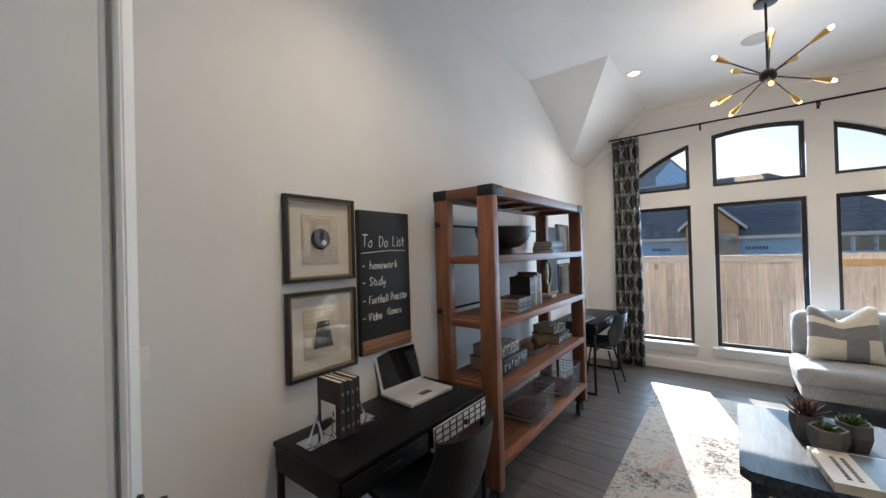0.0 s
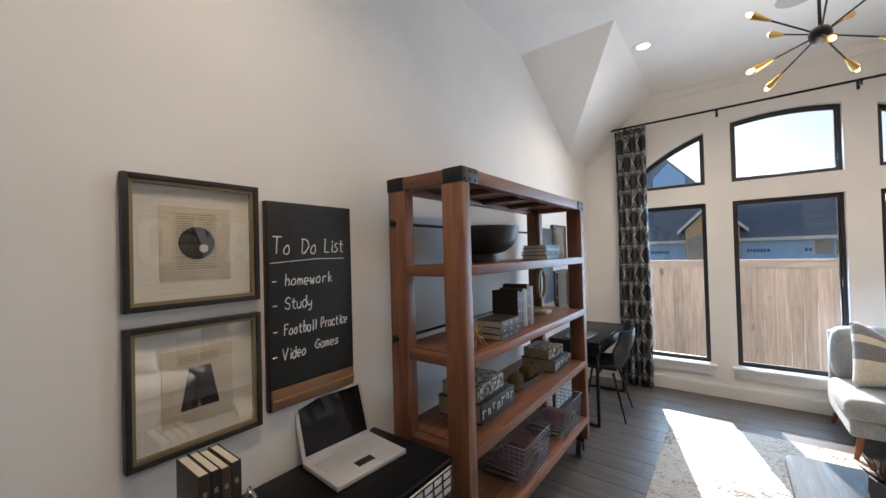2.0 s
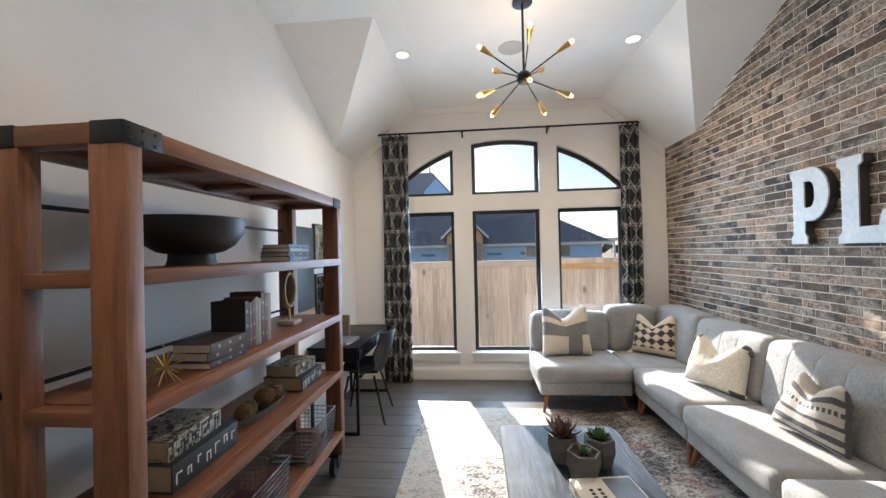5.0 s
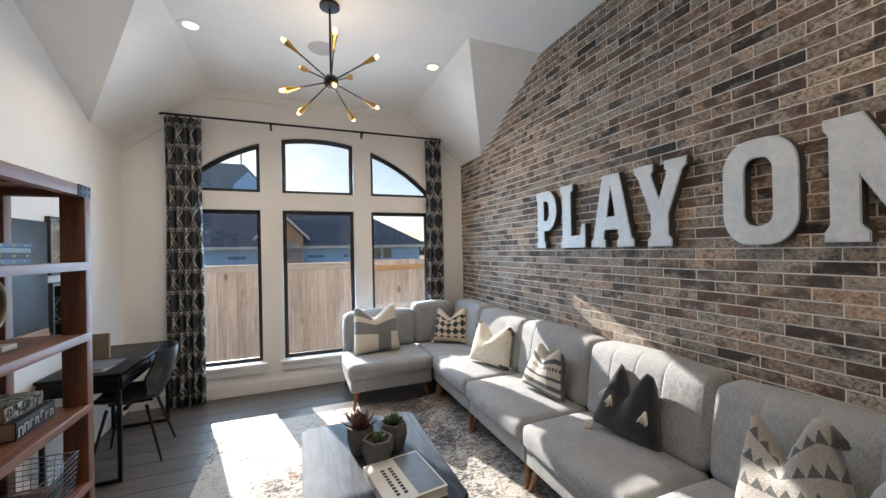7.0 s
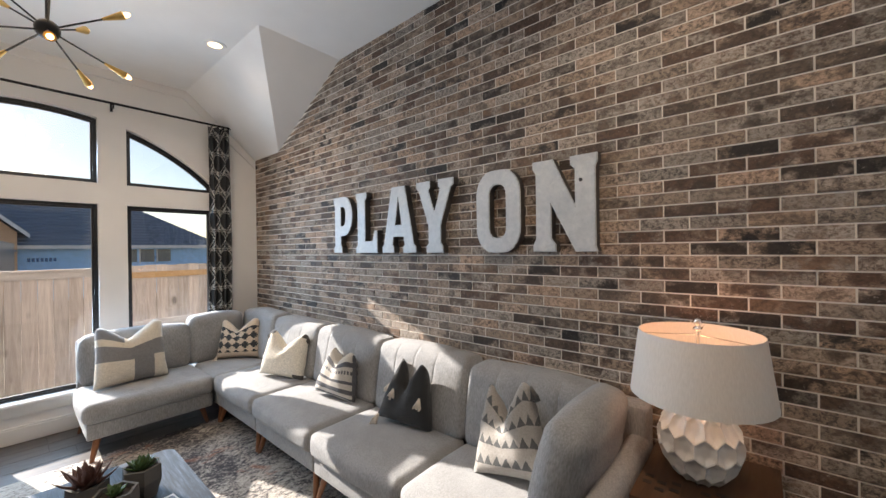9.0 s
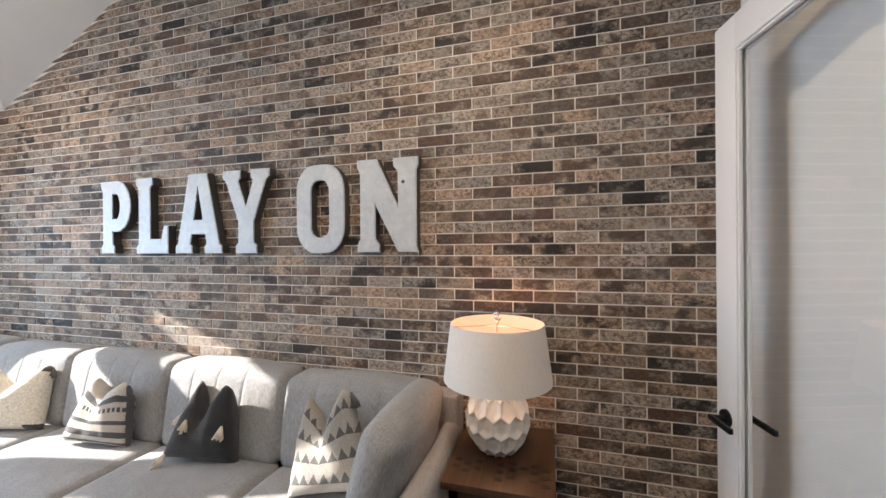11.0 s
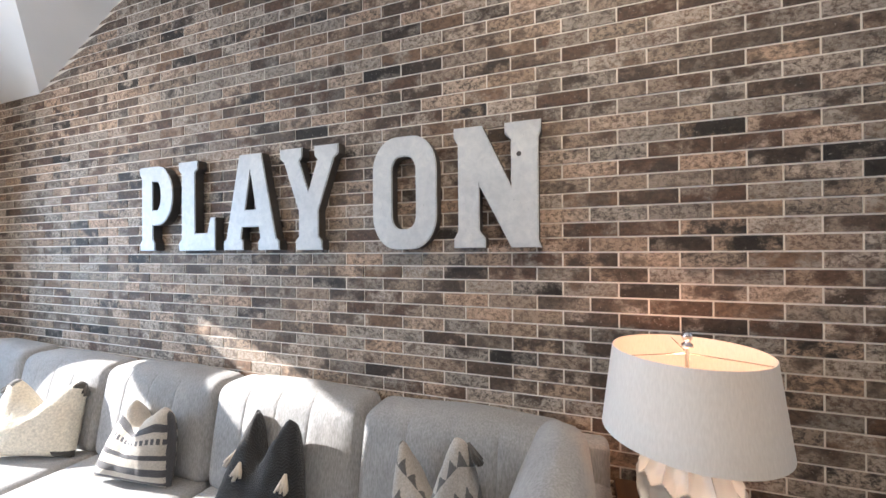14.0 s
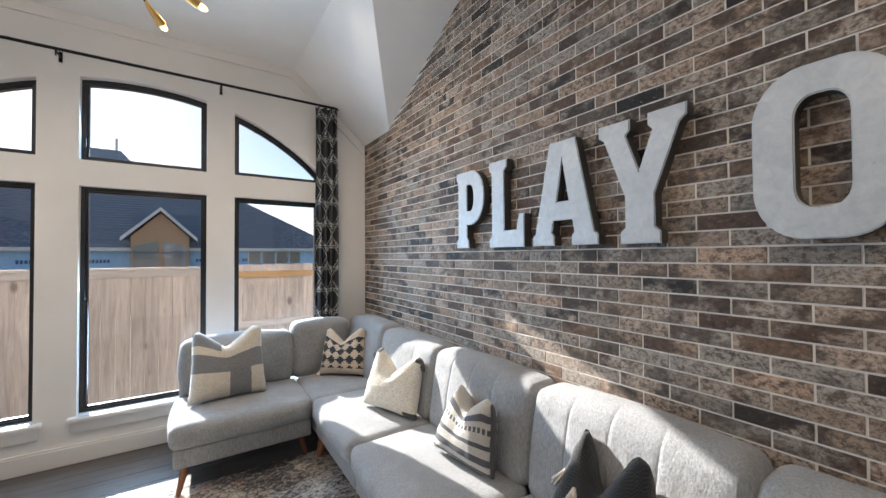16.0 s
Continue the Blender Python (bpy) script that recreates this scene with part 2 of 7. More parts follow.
# ---- structure ----
ARC_X, ARC_Z, ARC_R = 0.24, 0.975, 1.985
SILL_Z, HEAD_Z, TR_Z = 0.34, 2.085, 2.285
OPENINGS = ((-1.16, -0.385), (-0.155, 0.665), (0.880, 1.655))


def arc(x, r=ARC_R):
    return ARC_Z + math.sqrt(max(0.0, r * r - (x - ARC_X) ** 2))


def window_wall():
    """The gable of the window wall, built of strips round its six openings."""
    t0, t1 = YW, YW + 0.16

    def top(x):
        if x < CXL:
            return HP + (HC - HP) * (x - XL) / (CXL - XL)
        if x > CXR:
            return HP + (HC - HP) * (XR - x) / (XR - CXR)
        return HC
    bm = bmesh.new()

    def add(poly):
        b2 = prism(poly, "y", t0, t1)
        me = bpy.data.meshes.new("tmp")
        b2.to_mesh(me)
        b2.free()
        bm.from_mesh(me)
        bpy.data.meshes.remove(me)
    edges = [XL - 0.1, OPENINGS[0][0], OPENINGS[0][1], OPENINGS[1][0], OPENINGS[1][1], OPENINGS[2][0], OPENINGS[2][1], XR + 0.1]
    for i in (0, 2, 4, 6):
        a, b = edges[i], edges[i + 1]
        xs = [a] + [c for c in (XL, CXL, CXR, XR) if a < c < b] + [b]
        add([(x, 0) for x in (a, b)] + [(x, top(min(max(x, XL), XR)) + 0.15) for x in reversed(xs)])
    for a, b in OPENINGS:
        add([(a, 0), (b, 0), (b, SILL_Z), (a, SILL_Z)])
        add([(a, HEAD_Z), (b, HEAD_Z), (b, TR_Z), (a, TR_Z)])
        xs = [a + (b - a) * i / 16 for i in range(17)]
        up = [a] + [c for c in (CXL, CXR) if a < c < b] + [b]
        add([(x, max(arc(x), TR_Z + 0.02)) for x in xs] + [(x, top(x) + 0.15) for x in reversed(up)])
    return bm


struct("wall_north", window_wall(), M["wall"], "white painted gable wall with six arched window openings", "wall")
side = [(YB, -0.0), (YW, 0.0), (YW, HP + 0.1), (CY1, HP + 0.1), (CY0, HC + 0.1), (YB, HC + 0.1)]
struct("wall_west", prism(side, "x", XL - 0.15, XL), M["wall"], "warm white painted plaster wall", "wall")
struct("wall_east", prism(side, "x", XR + 0.012, XR + 0.16), M["wall"], "backing wall behind the brick veneer", "wall")
DOOR_X0, DOOR_X1, DOOR_H = -0.50, 1.10, 2.46
bmw = boxed(XL - 0.15, DOOR_X0, YB - 0.14, YB, 0, HC + 0.1)
box(bmw, DOOR_X1, XR + 0.16, YB - 0.14, YB, 0, HC + 0.1)
box(bmw, DOOR_X0, DOOR_X1, YB - 0.14, YB, DOOR_H, HC + 0.1)
struct("wall_south", bmw, M["wall"], "white painted wall with a wide doorway", "wall")
# hall behind the doorway: unseen, added to close the room off
bmh = boxed(XL - 0.15, XR + 0.16, -2.6, -2.5, 0, 2.8)
box(bmh, XL - 0.25, XL - 0.15, -2.6, YB - 0.14, 0, 2.8)
box(bmh, XR + 0.16, XR + 0.26, -2.6, YB - 0.14, 0, 2.8)
struct("wall_hall", bmh, M["wall"], "unseen plain white walls closing the space beyond the doorway", "wall")
struct("ceiling_hall", boxed(XL - 0.25, XR + 0.26, -2.6, YB - 0.14, 2.8, 2.9), M["ceiling"], "unseen plain white ceiling closing the space beyond the doorway", "ceiling")


def ceiling_mesh():
    """Flat field with a sloped plane to each side and a valley fold where the side slopes meet the raised walls."""
    bm = bmesh.new()
    v = lambda x, y, z: bm.verts.new((x, y, z))
    a, b = v(XL, YB, HC), v(XR, YB, HC)
    c, d = v(XR, CY0, HC), v(XL, CY0, HC)
    e, f = v(CXL, CY0, HC), v(CXR, CY0, HC)
    g, h = v(CXL, YW, HC), v(CXR, YW, HC)
    i, j = v(XL, CY1, HP), v(XR, CY1, HP)
    k, l = v(XL, YW, HP), v(XR, YW, HP)
    bm.faces.new((a, b, c, f, e, d))
    bm.faces.new((e, f, h, g))
    bm.faces.new((d, e, i))
    bm.faces.new((f, c, j))
    bm.faces.new((e, g, k, i))
    bm.faces.new((f, j, l, h))
    ex = bmesh.ops.extrude_face_region(bm, geom=bm.faces[:])
    for q in ex["geom"]:
        if isinstance(q, bmesh.types.BMVert):
            q.co.z += 0.12
    return bm


struct("ceiling", ceiling_mesh(), M["ceiling"], "white vaulted ceiling with folded slopes", "ceiling")


def ring_mesh(outer, inner, a, b):
    """A flat frame between two outlines in xz, from y=a to y=b."""
    bm = bmesh.new()
    n = len(outer)
    L = [[bm.verts.new((x, y, z)) for x, z in pts] for pts, y in ((outer, a), (inner, a), (inner, b), (outer, b))]
    for k in range(4):
        p, q = L[k], L[(k + 1) % 4]
        for i in range(n):
            j = (i + 1) % n
            bm.faces.new((p[i], p[j], q[j], q[i]))
    return bm


def outline(a, b, z0, arched, inset):
    """The outline of an opening, drawn in by inset."""
    if not arched:
        z1 = HEAD_Z
        return [(a + inset, z0 + inset), (b - inset, z0 + inset), (b - inset, z1 - inset), (a + inset, z1 - inset)]
    r = ARC_R - inset
    xs = [a + inset + (b - a - 2 * inset) * i / 20 for i in range(21)]
    top = [(x, max(ARC_Z + math.sqrt(r * r - (x - ARC_X) ** 2), z0 + inset + 0.004)) for x in reversed(xs)]
    return [(a + inset, z0 + inset), (b - inset, z0 + inset)] + top


def window(n, a, b, z0, arched):
    w = thing("window_%d" % n, "black-framed %s fixed window pane" % ("arched transom" if arched else "tall"), "window")
    tagged(w, kind="structure")
    part("window_frame", ring_mesh(outline(a, b, z0, arched, 0.0), outline(a, b, z0, arched, 0.028), GLASS_Y - 0.025, GLASS_Y + 0.04), M["black"], w, "black window frame", None)
    part("window_bead", ring_mesh(outline(a, b, z0, arched, 0.028), outline(a, b, z0, arched, 0.042), GLASS_Y - 0.008, GLASS_Y + 0.03), M["black"], w, "", None)
    bm = bmesh.new()
    pts = outline(a, b, z0, arched, 0.036)
    lo = [bm.verts.new((x, GLASS_Y + 0.008, z)) for x, z in pts]
    bm.faces.new(lo)
    g = part("pane", bm, M["pane"], w, "clear glass pane", None)
    g.visible_shadow = False
    return w


M["sill_tile"] = plain("pale_sill_tile", (0.55, 0.56, 0.58), 0.3, 0, 20, 0.05, 0.06)
for i, (a, b) in enumerate(OPENINGS):
    w = window(2 * i + 1, a, b, SILL_Z, False)
    part("window_sill", boxed(a - 0.05, b + 0.05, YW - 0.045, GLASS_Y - 0.025, SILL_Z - 0.028, SILL_Z + 0.002, 0.006), M["trim"], w, "white painted sill")
    n_t = 5
    for q in range(n_t):
        t0, t1 = a + (b - a) * q / n_t, a + (b - a) * (q + 1) / n_t
        part("sill_tile", boxed(t0 + 0.002, t1 - 0.002, YW - 0.03, GLASS_Y - 0.027, SILL_Z + 0.002, SILL_Z + 0.007, 0.0015, 1), M["sill_tile"], w)
    part("apron", boxed(a - 0.03, b + 0.03, YW - 0.018, YW - 0.002, SILL_Z - 0.115, SILL_Z - 0.029, 0.005), M["trim"], w)
    window(2 * i + 2, a, b, TR_Z, True)


def baseboard(name, x0, x1, y0, y1):
    bm = boxed(x0, x1, y0, y1, 0, 0.125, 0.003)
    if x1 - x0 > y1 - y0:
        box(bm, x0, x1, y0 + (0.004 if y1 > 3 else 0), y1 - (0 if y1 > 3 else 0.004), 0.125, 0.142, 0.003)
    else:
        box(bm, x0, x1 - 0.004, y0, y1, 0.125, 0.142, 0.003)
    return struct(name, bm, M["trim"], "white painted baseboard", "baseboard")


baseboard("baseboard_north", XL, XR - 0.01, YW - 0.018, YW - 0.001)
baseboard("baseboard_west", XL + 0.001, XL + 0.017, YB + 0.02, YW - 0.02)
baseboard("baseboard_south", XL + 0.02, DOOR_X0 - 0.1, YB + 0.001, YB + 0.017)
# fine moulding under the gable's edge
MOULD = [(XL, HP), (CXL, HC), (CXR, HC), (XR - 0.012, HP)]
MITRE = 0.085 * math.tan(math.atan2(HC - HP, CXL - XL) / 2)
LOWER = [(XL, HP - 0.110), (CXL + MITRE, HC - 0.085), (CXR - MITRE, HC - 0.085), (XR - 0.012, HP - 0.110)]
bmm = prism([(x, z - 0.001) for x, z in MOULD] + LOWER[::-1], "y", YW - 0.020, YW - 0.001)
struct("trim_gable", bmm, M["wall"], "thin white band under the gable edge", "trim")

# ---- door leaves, swung back against the south wall ----


def door_leaf(n, hinge, free, handle_side):
    """A full-light glazed door: stiles, rails, beads, pane, levers on both faces."""
    h, f = Vector(hinge), Vector(free)
    wd = (f - h).length
    rz = math.degrees(math.atan2(f.y - h.y, f.x - h.x))
    d = thing("door_%d" % n, "open white door with one large glass pane and black levers", "door", (h.x, h.y, 0), rz)
    tagged(d, kind="structure")
    H, T, S = 2.43, 0.035, 0.118
    for x0, x1 in ((0, S), (wd - S, wd)):
        part("stile", boxed(x0, x1, -T / 2, T / 2, 0.012, H, 0.003), M["trim"], d)
    part("bottom_rail", boxed(S, wd - S, -T / 2, T / 2, 0.012, 0.25, 0.002), M["trim"], d)
    part("top_rail", boxed(S, wd - S, -T / 2, T / 2, H - S, H, 0.002), M["trim"], d)
    for s in (-1, 1):
        bm = bmesh.new()
        for q, e in ((0.0, 0.010), (0.012, 0.006)):
            y0, y1 = sorted((s * (T / 2 - 0.012), s * (T / 2 + e - 0.004)))
            for x0, x1, z0, z1 in ((S + q, S + q + 0.011, 0.25, H - S), (wd - S - q - 0.011, wd - S - q, 0.25, H - S), (S, wd - S, 0.25 + q, 0.261 + q), (S, wd - S, H - S - q - 0.011, H - S - q)):
                box(bm, x0, x1, y0, y1, z0, z1, 0.003)
        part("glazing_bead", bm, M["trim"], d)
    bm = bmesh.new()
    bm.faces.new([bm.verts.new(p) for p in ((S + 0.005, 0, 0.255), (wd - S - 0.005, 0, 0.255), (wd - S - 0.005, 0, H - S - 0.005), (S + 0.005, 0, H - S - 0.005))])
    g = part("pane", bm, M["door_pane"], d, "large clear glass pane", None)
    g.visible_shadow = False
    for s in (-1, 1):
        bm = bmesh.new()
        xc, zc = wd - 0.06, 0.955
        rod(bm, (xc, s * T / 2, zc), (xc, s * (T / 2 + 0.010), zc), 0.032, 0.030, 24)
        rod(bm, (xc, s * (T / 2 + 0.010), zc), (xc, s * (T / 2 + 0.055), zc), 0.010, None, 12)
        box(bm, xc - 0.115, xc + 0.012, *sorted((s * (T / 2 + 0.045), s * (T / 2 + 0.062))), zc - 0.010, zc + 0.010, 0.004)
        part("lever_handle", bm, M["black_metal"], d, "matte black lever handle")
    return d


door_leaf(1, (DOOR_X0 - 0.03, YB + 0.06, 0), (-1.27, 0.27, 0), 1)
door_leaf(2, (DOOR_X1 + 0.03, YB + 0.06, 0), (1.885, 0.06, 0), -1)
bmc = bmesh.new()
for x0, x1 in ((DOOR_X0 - 0.085, DOOR_X0), (DOOR_X1, DOOR_X1 + 0.085)):
    box(bmc, x0, x1, YB + 0.001, YB + 0.018, 0, DOOR_H + 0.085, 0.004)
box(bmc, DOOR_X0, DOOR_X1, YB + 0.001, YB + 0.018, DOOR_H, DOOR_H + 0.085, 0.004)
struct("trim_doorway", bmc, M["trim"], "white painted door casing", "trim")
for nm, m4, z in (("light_switch", pose(XL, 0.36, 1.22, 90, 0, 90), 0), ("light_switch", pose(-1.42, YB, 1.22, 90, 0, 180), 0)):
    s = thing(nm, "white rocker switch plate on the wall", "light switch")
    s.matrix_world = m4
    part("plate", boxed(-0.04, 0.04, -0.06, 0.06, 0.0, 0.006, 0.003), M["trim"], s)
    part("rocker", boxed(-0.017, 0.017, -0.034, 0.034, 0.004, 0.010, 0.002), M["trim"], s)

# ---- floor and rug materials ----


def floor_material():
    k = Nodes("plank_tile")
    oi, geo = k.n("ObjectInfo"), k.n("NewGeometry")
    rnd = k.math("FRACT", k.math("ADD", oi.outputs["Random"], geo.outputs["Random Per Island"]))
    v = k.coords((2.0, 22, 1), kind="Object")
    off = k.n("VectorMath", operation="ADD")
    sc = k.n("VectorMath", operation="SCALE")
    sc.inputs[0].default_value = (31, 17, 5)
    k.link(rnd, sc.inputs["Scale"])
    k.link(v, off.inputs[0])
    k.link(sc.outputs[0], off.inputs[1])
    g = k.noise(off.outputs[0], 1.3, 6, 0.6, 0.6)
    fine = k.noise(off.outputs[0], 7, 4, 0.7)
    base = k.ramp(g, (0.3, (0.066, 0.055, 0.048)), (0.55, (0.098, 0.083, 0.073)), (0.75, (0.130, 0.112, 0.099)))
    tone = k.ramp(rnd, (0, (0.86,) * 3), (1, (1.12,) * 3))
    col = k.mix(1.0, base, tone, "MULTIPLY")
    return k.out(col, k.ramp(fine, (0.3, (0.30,) * 3), (0.7, (0.46,) * 3)), bump=fine, strength=0.12, dist=0.002)


M["plank"] = floor_material()
M["grout"] = plain("floor_grout", (0.10, 0.09, 0.085), 0.85)
struct("floor_base", boxed(XL - 0.25, XR + 0.26, -2.6, YW + 0.16, -0.10, -0.004), M["grout"], "grey grout bed under the plank tiles", "floor")

# ---- bookcase ----
BX0, BX1, BY0, BY1, BTOP = -1.565, -1.115, 1.93, 3.62, 1.985
SHELVES = (0.315, 0.748, 1.152, 1.554)


def bookcase():
    t = thing("bookcase", "tall open bookcase of red-brown stained timber on iron casters", "bookcase", ((BX0 + BX1) / 2, (BY0 + BY1) / 2, 0))
    ox, oy = (BX0 + BX1) / 2, (BY0 + BY1) / 2
    px, py = 0.112, 0.062

    def p(name, x0, x1, y0, y1, z0, z1, mat, bev=0.004, label=""):
        return part(name, boxed(x0 - ox, x1 - ox, y0 - oy, y1 - oy, z0, z1, bev), mat, t, label)
    for x0 in (BX0, BX1 - px):
        for y0 in (BY0, BY1 - py):
            p("post", x0, x0 + px, y0, y0 + py, 0.145, BTOP - 0.062, M["walnut_z"])
    for y0 in (BY0, BY1 - py):
        p("top_rail", BX0, BX1, y0, y0 + py, BTOP - 0.062, BTOP, M["walnut_x"])
        for z in SHELVES:
            p("end_rail", BX0 + px, BX1 - px, y0 + 0.006, y0 + py - 0.006, z - 0.048, z - 0.004, M["walnut_x"])
    for x0 in (BX0, BX1 - 0.06):
        p("top_beam", x0, x0 + 0.06, BY0 + py, BY1 - py, BTOP - 0.062, BTOP, M["walnut"])
    p("top_board", BX0 + 0.06, BX1 - 0.06, BY0 + py, BY1 - py, BTOP - 0.026, BTOP - 0.004, M["walnut"], 0.002)
    for i in range(3):
        y = BY0 + py + (BY1 - BY0 - 2 * py) * (i + 1) / 4
        p("cross_slat", BX0 + 0.06, BX1 - 0.06, y - 0.035, y + 0.035, BTOP - 0.056, BTOP - 0.027, M["walnut_x"], 0.002)
    for z in SHELVES:
        p("shelf", BX0 + 0.004, BX1 - 0.046, BY0 + py, BY1 - py, z - 0.03, z, M["walnut"], 0.002)
        p("shelf_edge", BX1 - 0.046, BX1 + 0.001, BY0 + py - 0.001, BY1 - 0.002, z - 0.046, z + 0.001, M["walnut"])
    for i, z in enumerate((0.545, 1.195, 1.765)):
        bm = bmesh.new()
        rod(bm, (BX0 + 0.035 - ox, BY0 - 0.012 - oy, z), (BX0 + 0.035 - ox, BY1 + 0.012 - oy, z), 0.008)
        r = part("tie_rod", bm, M["iron"], t, "black iron tie rod")
        for y in (BY0 - 0.007, BY1 + 0.007):
            bm = bmesh.new()
            rod(bm, (BX0 + 0.035 - ox, y - 0.008 - oy, z), (BX0 + 0.035 - ox, y + 0.008 - oy, z), 0.019, None, 6)
            part("nut", bm, M["iron"], r)
    for x0, x1 in ((BX0, BX0 + 0.10), (BX1 - 0.10, BX1)):
        for s, y in ((-1, BY0), (1, BY1)):
            bm = bmesh.new()
            yy = (y - 0.003, y + 0.003)
            box(bm, x0 - ox - 0.002, x1 - ox + 0.002, yy[0] - oy, yy[1] - oy, BTOP - 0.064, BTOP + 0.002, 0.001)
            xf = x1 if x1 == BX1 else x0
            yb = sorted((y, y - s * 0.13))
            box(bm, xf - 0.003 - ox, xf + 0.003 - ox, yb[0] - oy, yb[1] - oy, BTOP - 0.064, BTOP + 0.002, 0.001)
            box(bm, x0 - ox, x1 - ox, min(y, y - s * 0.06) - oy, max(y, y - s * 0.06) - oy, BTOP, BTOP + 0.003, 0.001)
            br = part("corner_bracket", bm, M["iron"], t, "riveted black iron corner bracket")
            sx = 1 if xf == BX1 else -1
            for k in range(3):
                for zz in (BTOP - 0.05, BTOP - 0.014):
                    yq = y - s * (0.02 + 0.042 * k) - oy
                    bm = bmesh.new()
                    rod(bm, (xf - ox, yq, zz), (xf - ox + sx * 0.007, yq, zz), 0.007, 0.005, 8)
                    part("rivet", bm, M["black_metal"], br)
    for x in (BX0 + 0.056, BX1 - 0.056):
        for y in (BY0 + 0.05, BY1 - 0.05):
            bm = bmesh.new()
            rod(bm, (x - 0.018 - ox, y - oy, 0.074), (x + 0.018 - ox, y - oy, 0.074), 0.074, None, 28)
            w = part("caster", bm, M["black"], t, "black iron caster wheel")
            bm = boxed(x - 0.027 - ox, x - 0.020 - ox, y - 0.022 - oy, y + 0.022 - oy, 0.055, 0.146)
            box(bm, x + 0.020 - ox, x + 0.027 - ox, y - 0.022 - oy, y + 0.022 - oy, 0.055, 0.146)
            box(bm, x - 0.035 - ox, x + 0.035 - ox, y - 0.035 - oy, y + 0.035 - oy, 0.138, 0.147)
            rod(bm, (x - 0.03 - ox, y - oy, 0.074), (x + 0.03 - ox, y - oy, 0.074), 0.012, None, 10)
            part("fork", bm, M["iron"], w)
    return t


bookcase()

# ---- sectional sofa ----


def cushion(x0, x1, y0, y1, z0, z1, r=0.05, puff=0.015, seams=0, axis="y", seed=0):
    """A soft block: rounded edges, slightly domed faces, optional sewn channels across it."""
    bm = bmesh.new()
    box(bm, x0, x1, y0, y1, z0, z1, r, 4)
    cx, cy, cz = (x0 + x1) / 2, (y0 + y1) / 2, (z0 + z1) / 2
    hx, hy, hz = (x1 - x0) / 2, (y1 - y0) / 2, (z1 - z0) / 2
    n = 11
    for i in range(1, n):
        bmesh.ops.bisect_plane(bm, geom=bm.verts[:] + bm.edges[:] + bm.faces[:], plane_co=(x0 + (x1 - x0) * i / n, 0, 0), plane_no=(1, 0, 0))
    ny = 24 if seams else 11
    for i in range(1, ny):
        bmesh.ops.bisect_plane(bm, geom=bm.verts[:] + bm.edges[:] + bm.faces[:], plane_co=(0, y0 + (y1 - y0) * i / ny, 0), plane_no=(0, 1, 0))
    for i in range(1, 7):
        bmesh.ops.bisect_plane(bm, geom=bm.verts[:] + bm.edges[:] + bm.faces[:], plane_co=(0, 0, z0 + (z1 - z0) * i / 7), plane_no=(0, 0, 1))
    for v in bm.verts:
        u, w, q = (v.co.x - cx) / hx, (v.co.y - cy) / hy, (v.co.z - cz) / hz
        d = Vector((u * (1 - w * w) * (1 - q * q), w * (1 - u * u) * (1 - q * q), q * (1 - u * u) * (1 - w * w))) * puff
        k = noise.noise((v.co.x * 4 + seed, v.co.y * 4, v.co.z * 4)) * 0.007
        v.co += d + Vector((0, 0, k * (1 if q > 0 else 0)))
    return bm


def seam_tube(parent, pts, r=0.004, mat=None):
    return curve_tube("piping", pts, r, mat or M["sofa"], parent)


SEAT_Z, BASE_Z = 0.455, 0.175
M["seam"] = cloth("sofa_piping", (0.42, 0.41, 0.395))


def leg(parent, x, y, lean):
    bm = bmesh.new()
    rod(bm, (x + lean[0] * 0.045, y + lean[1] * 0.045, 0.0), (x, y, BASE_Z + 0.01), 0.014, 0.026, 16)
    part("leg", bm, M["leg_wood"], parent, "tapered walnut leg")


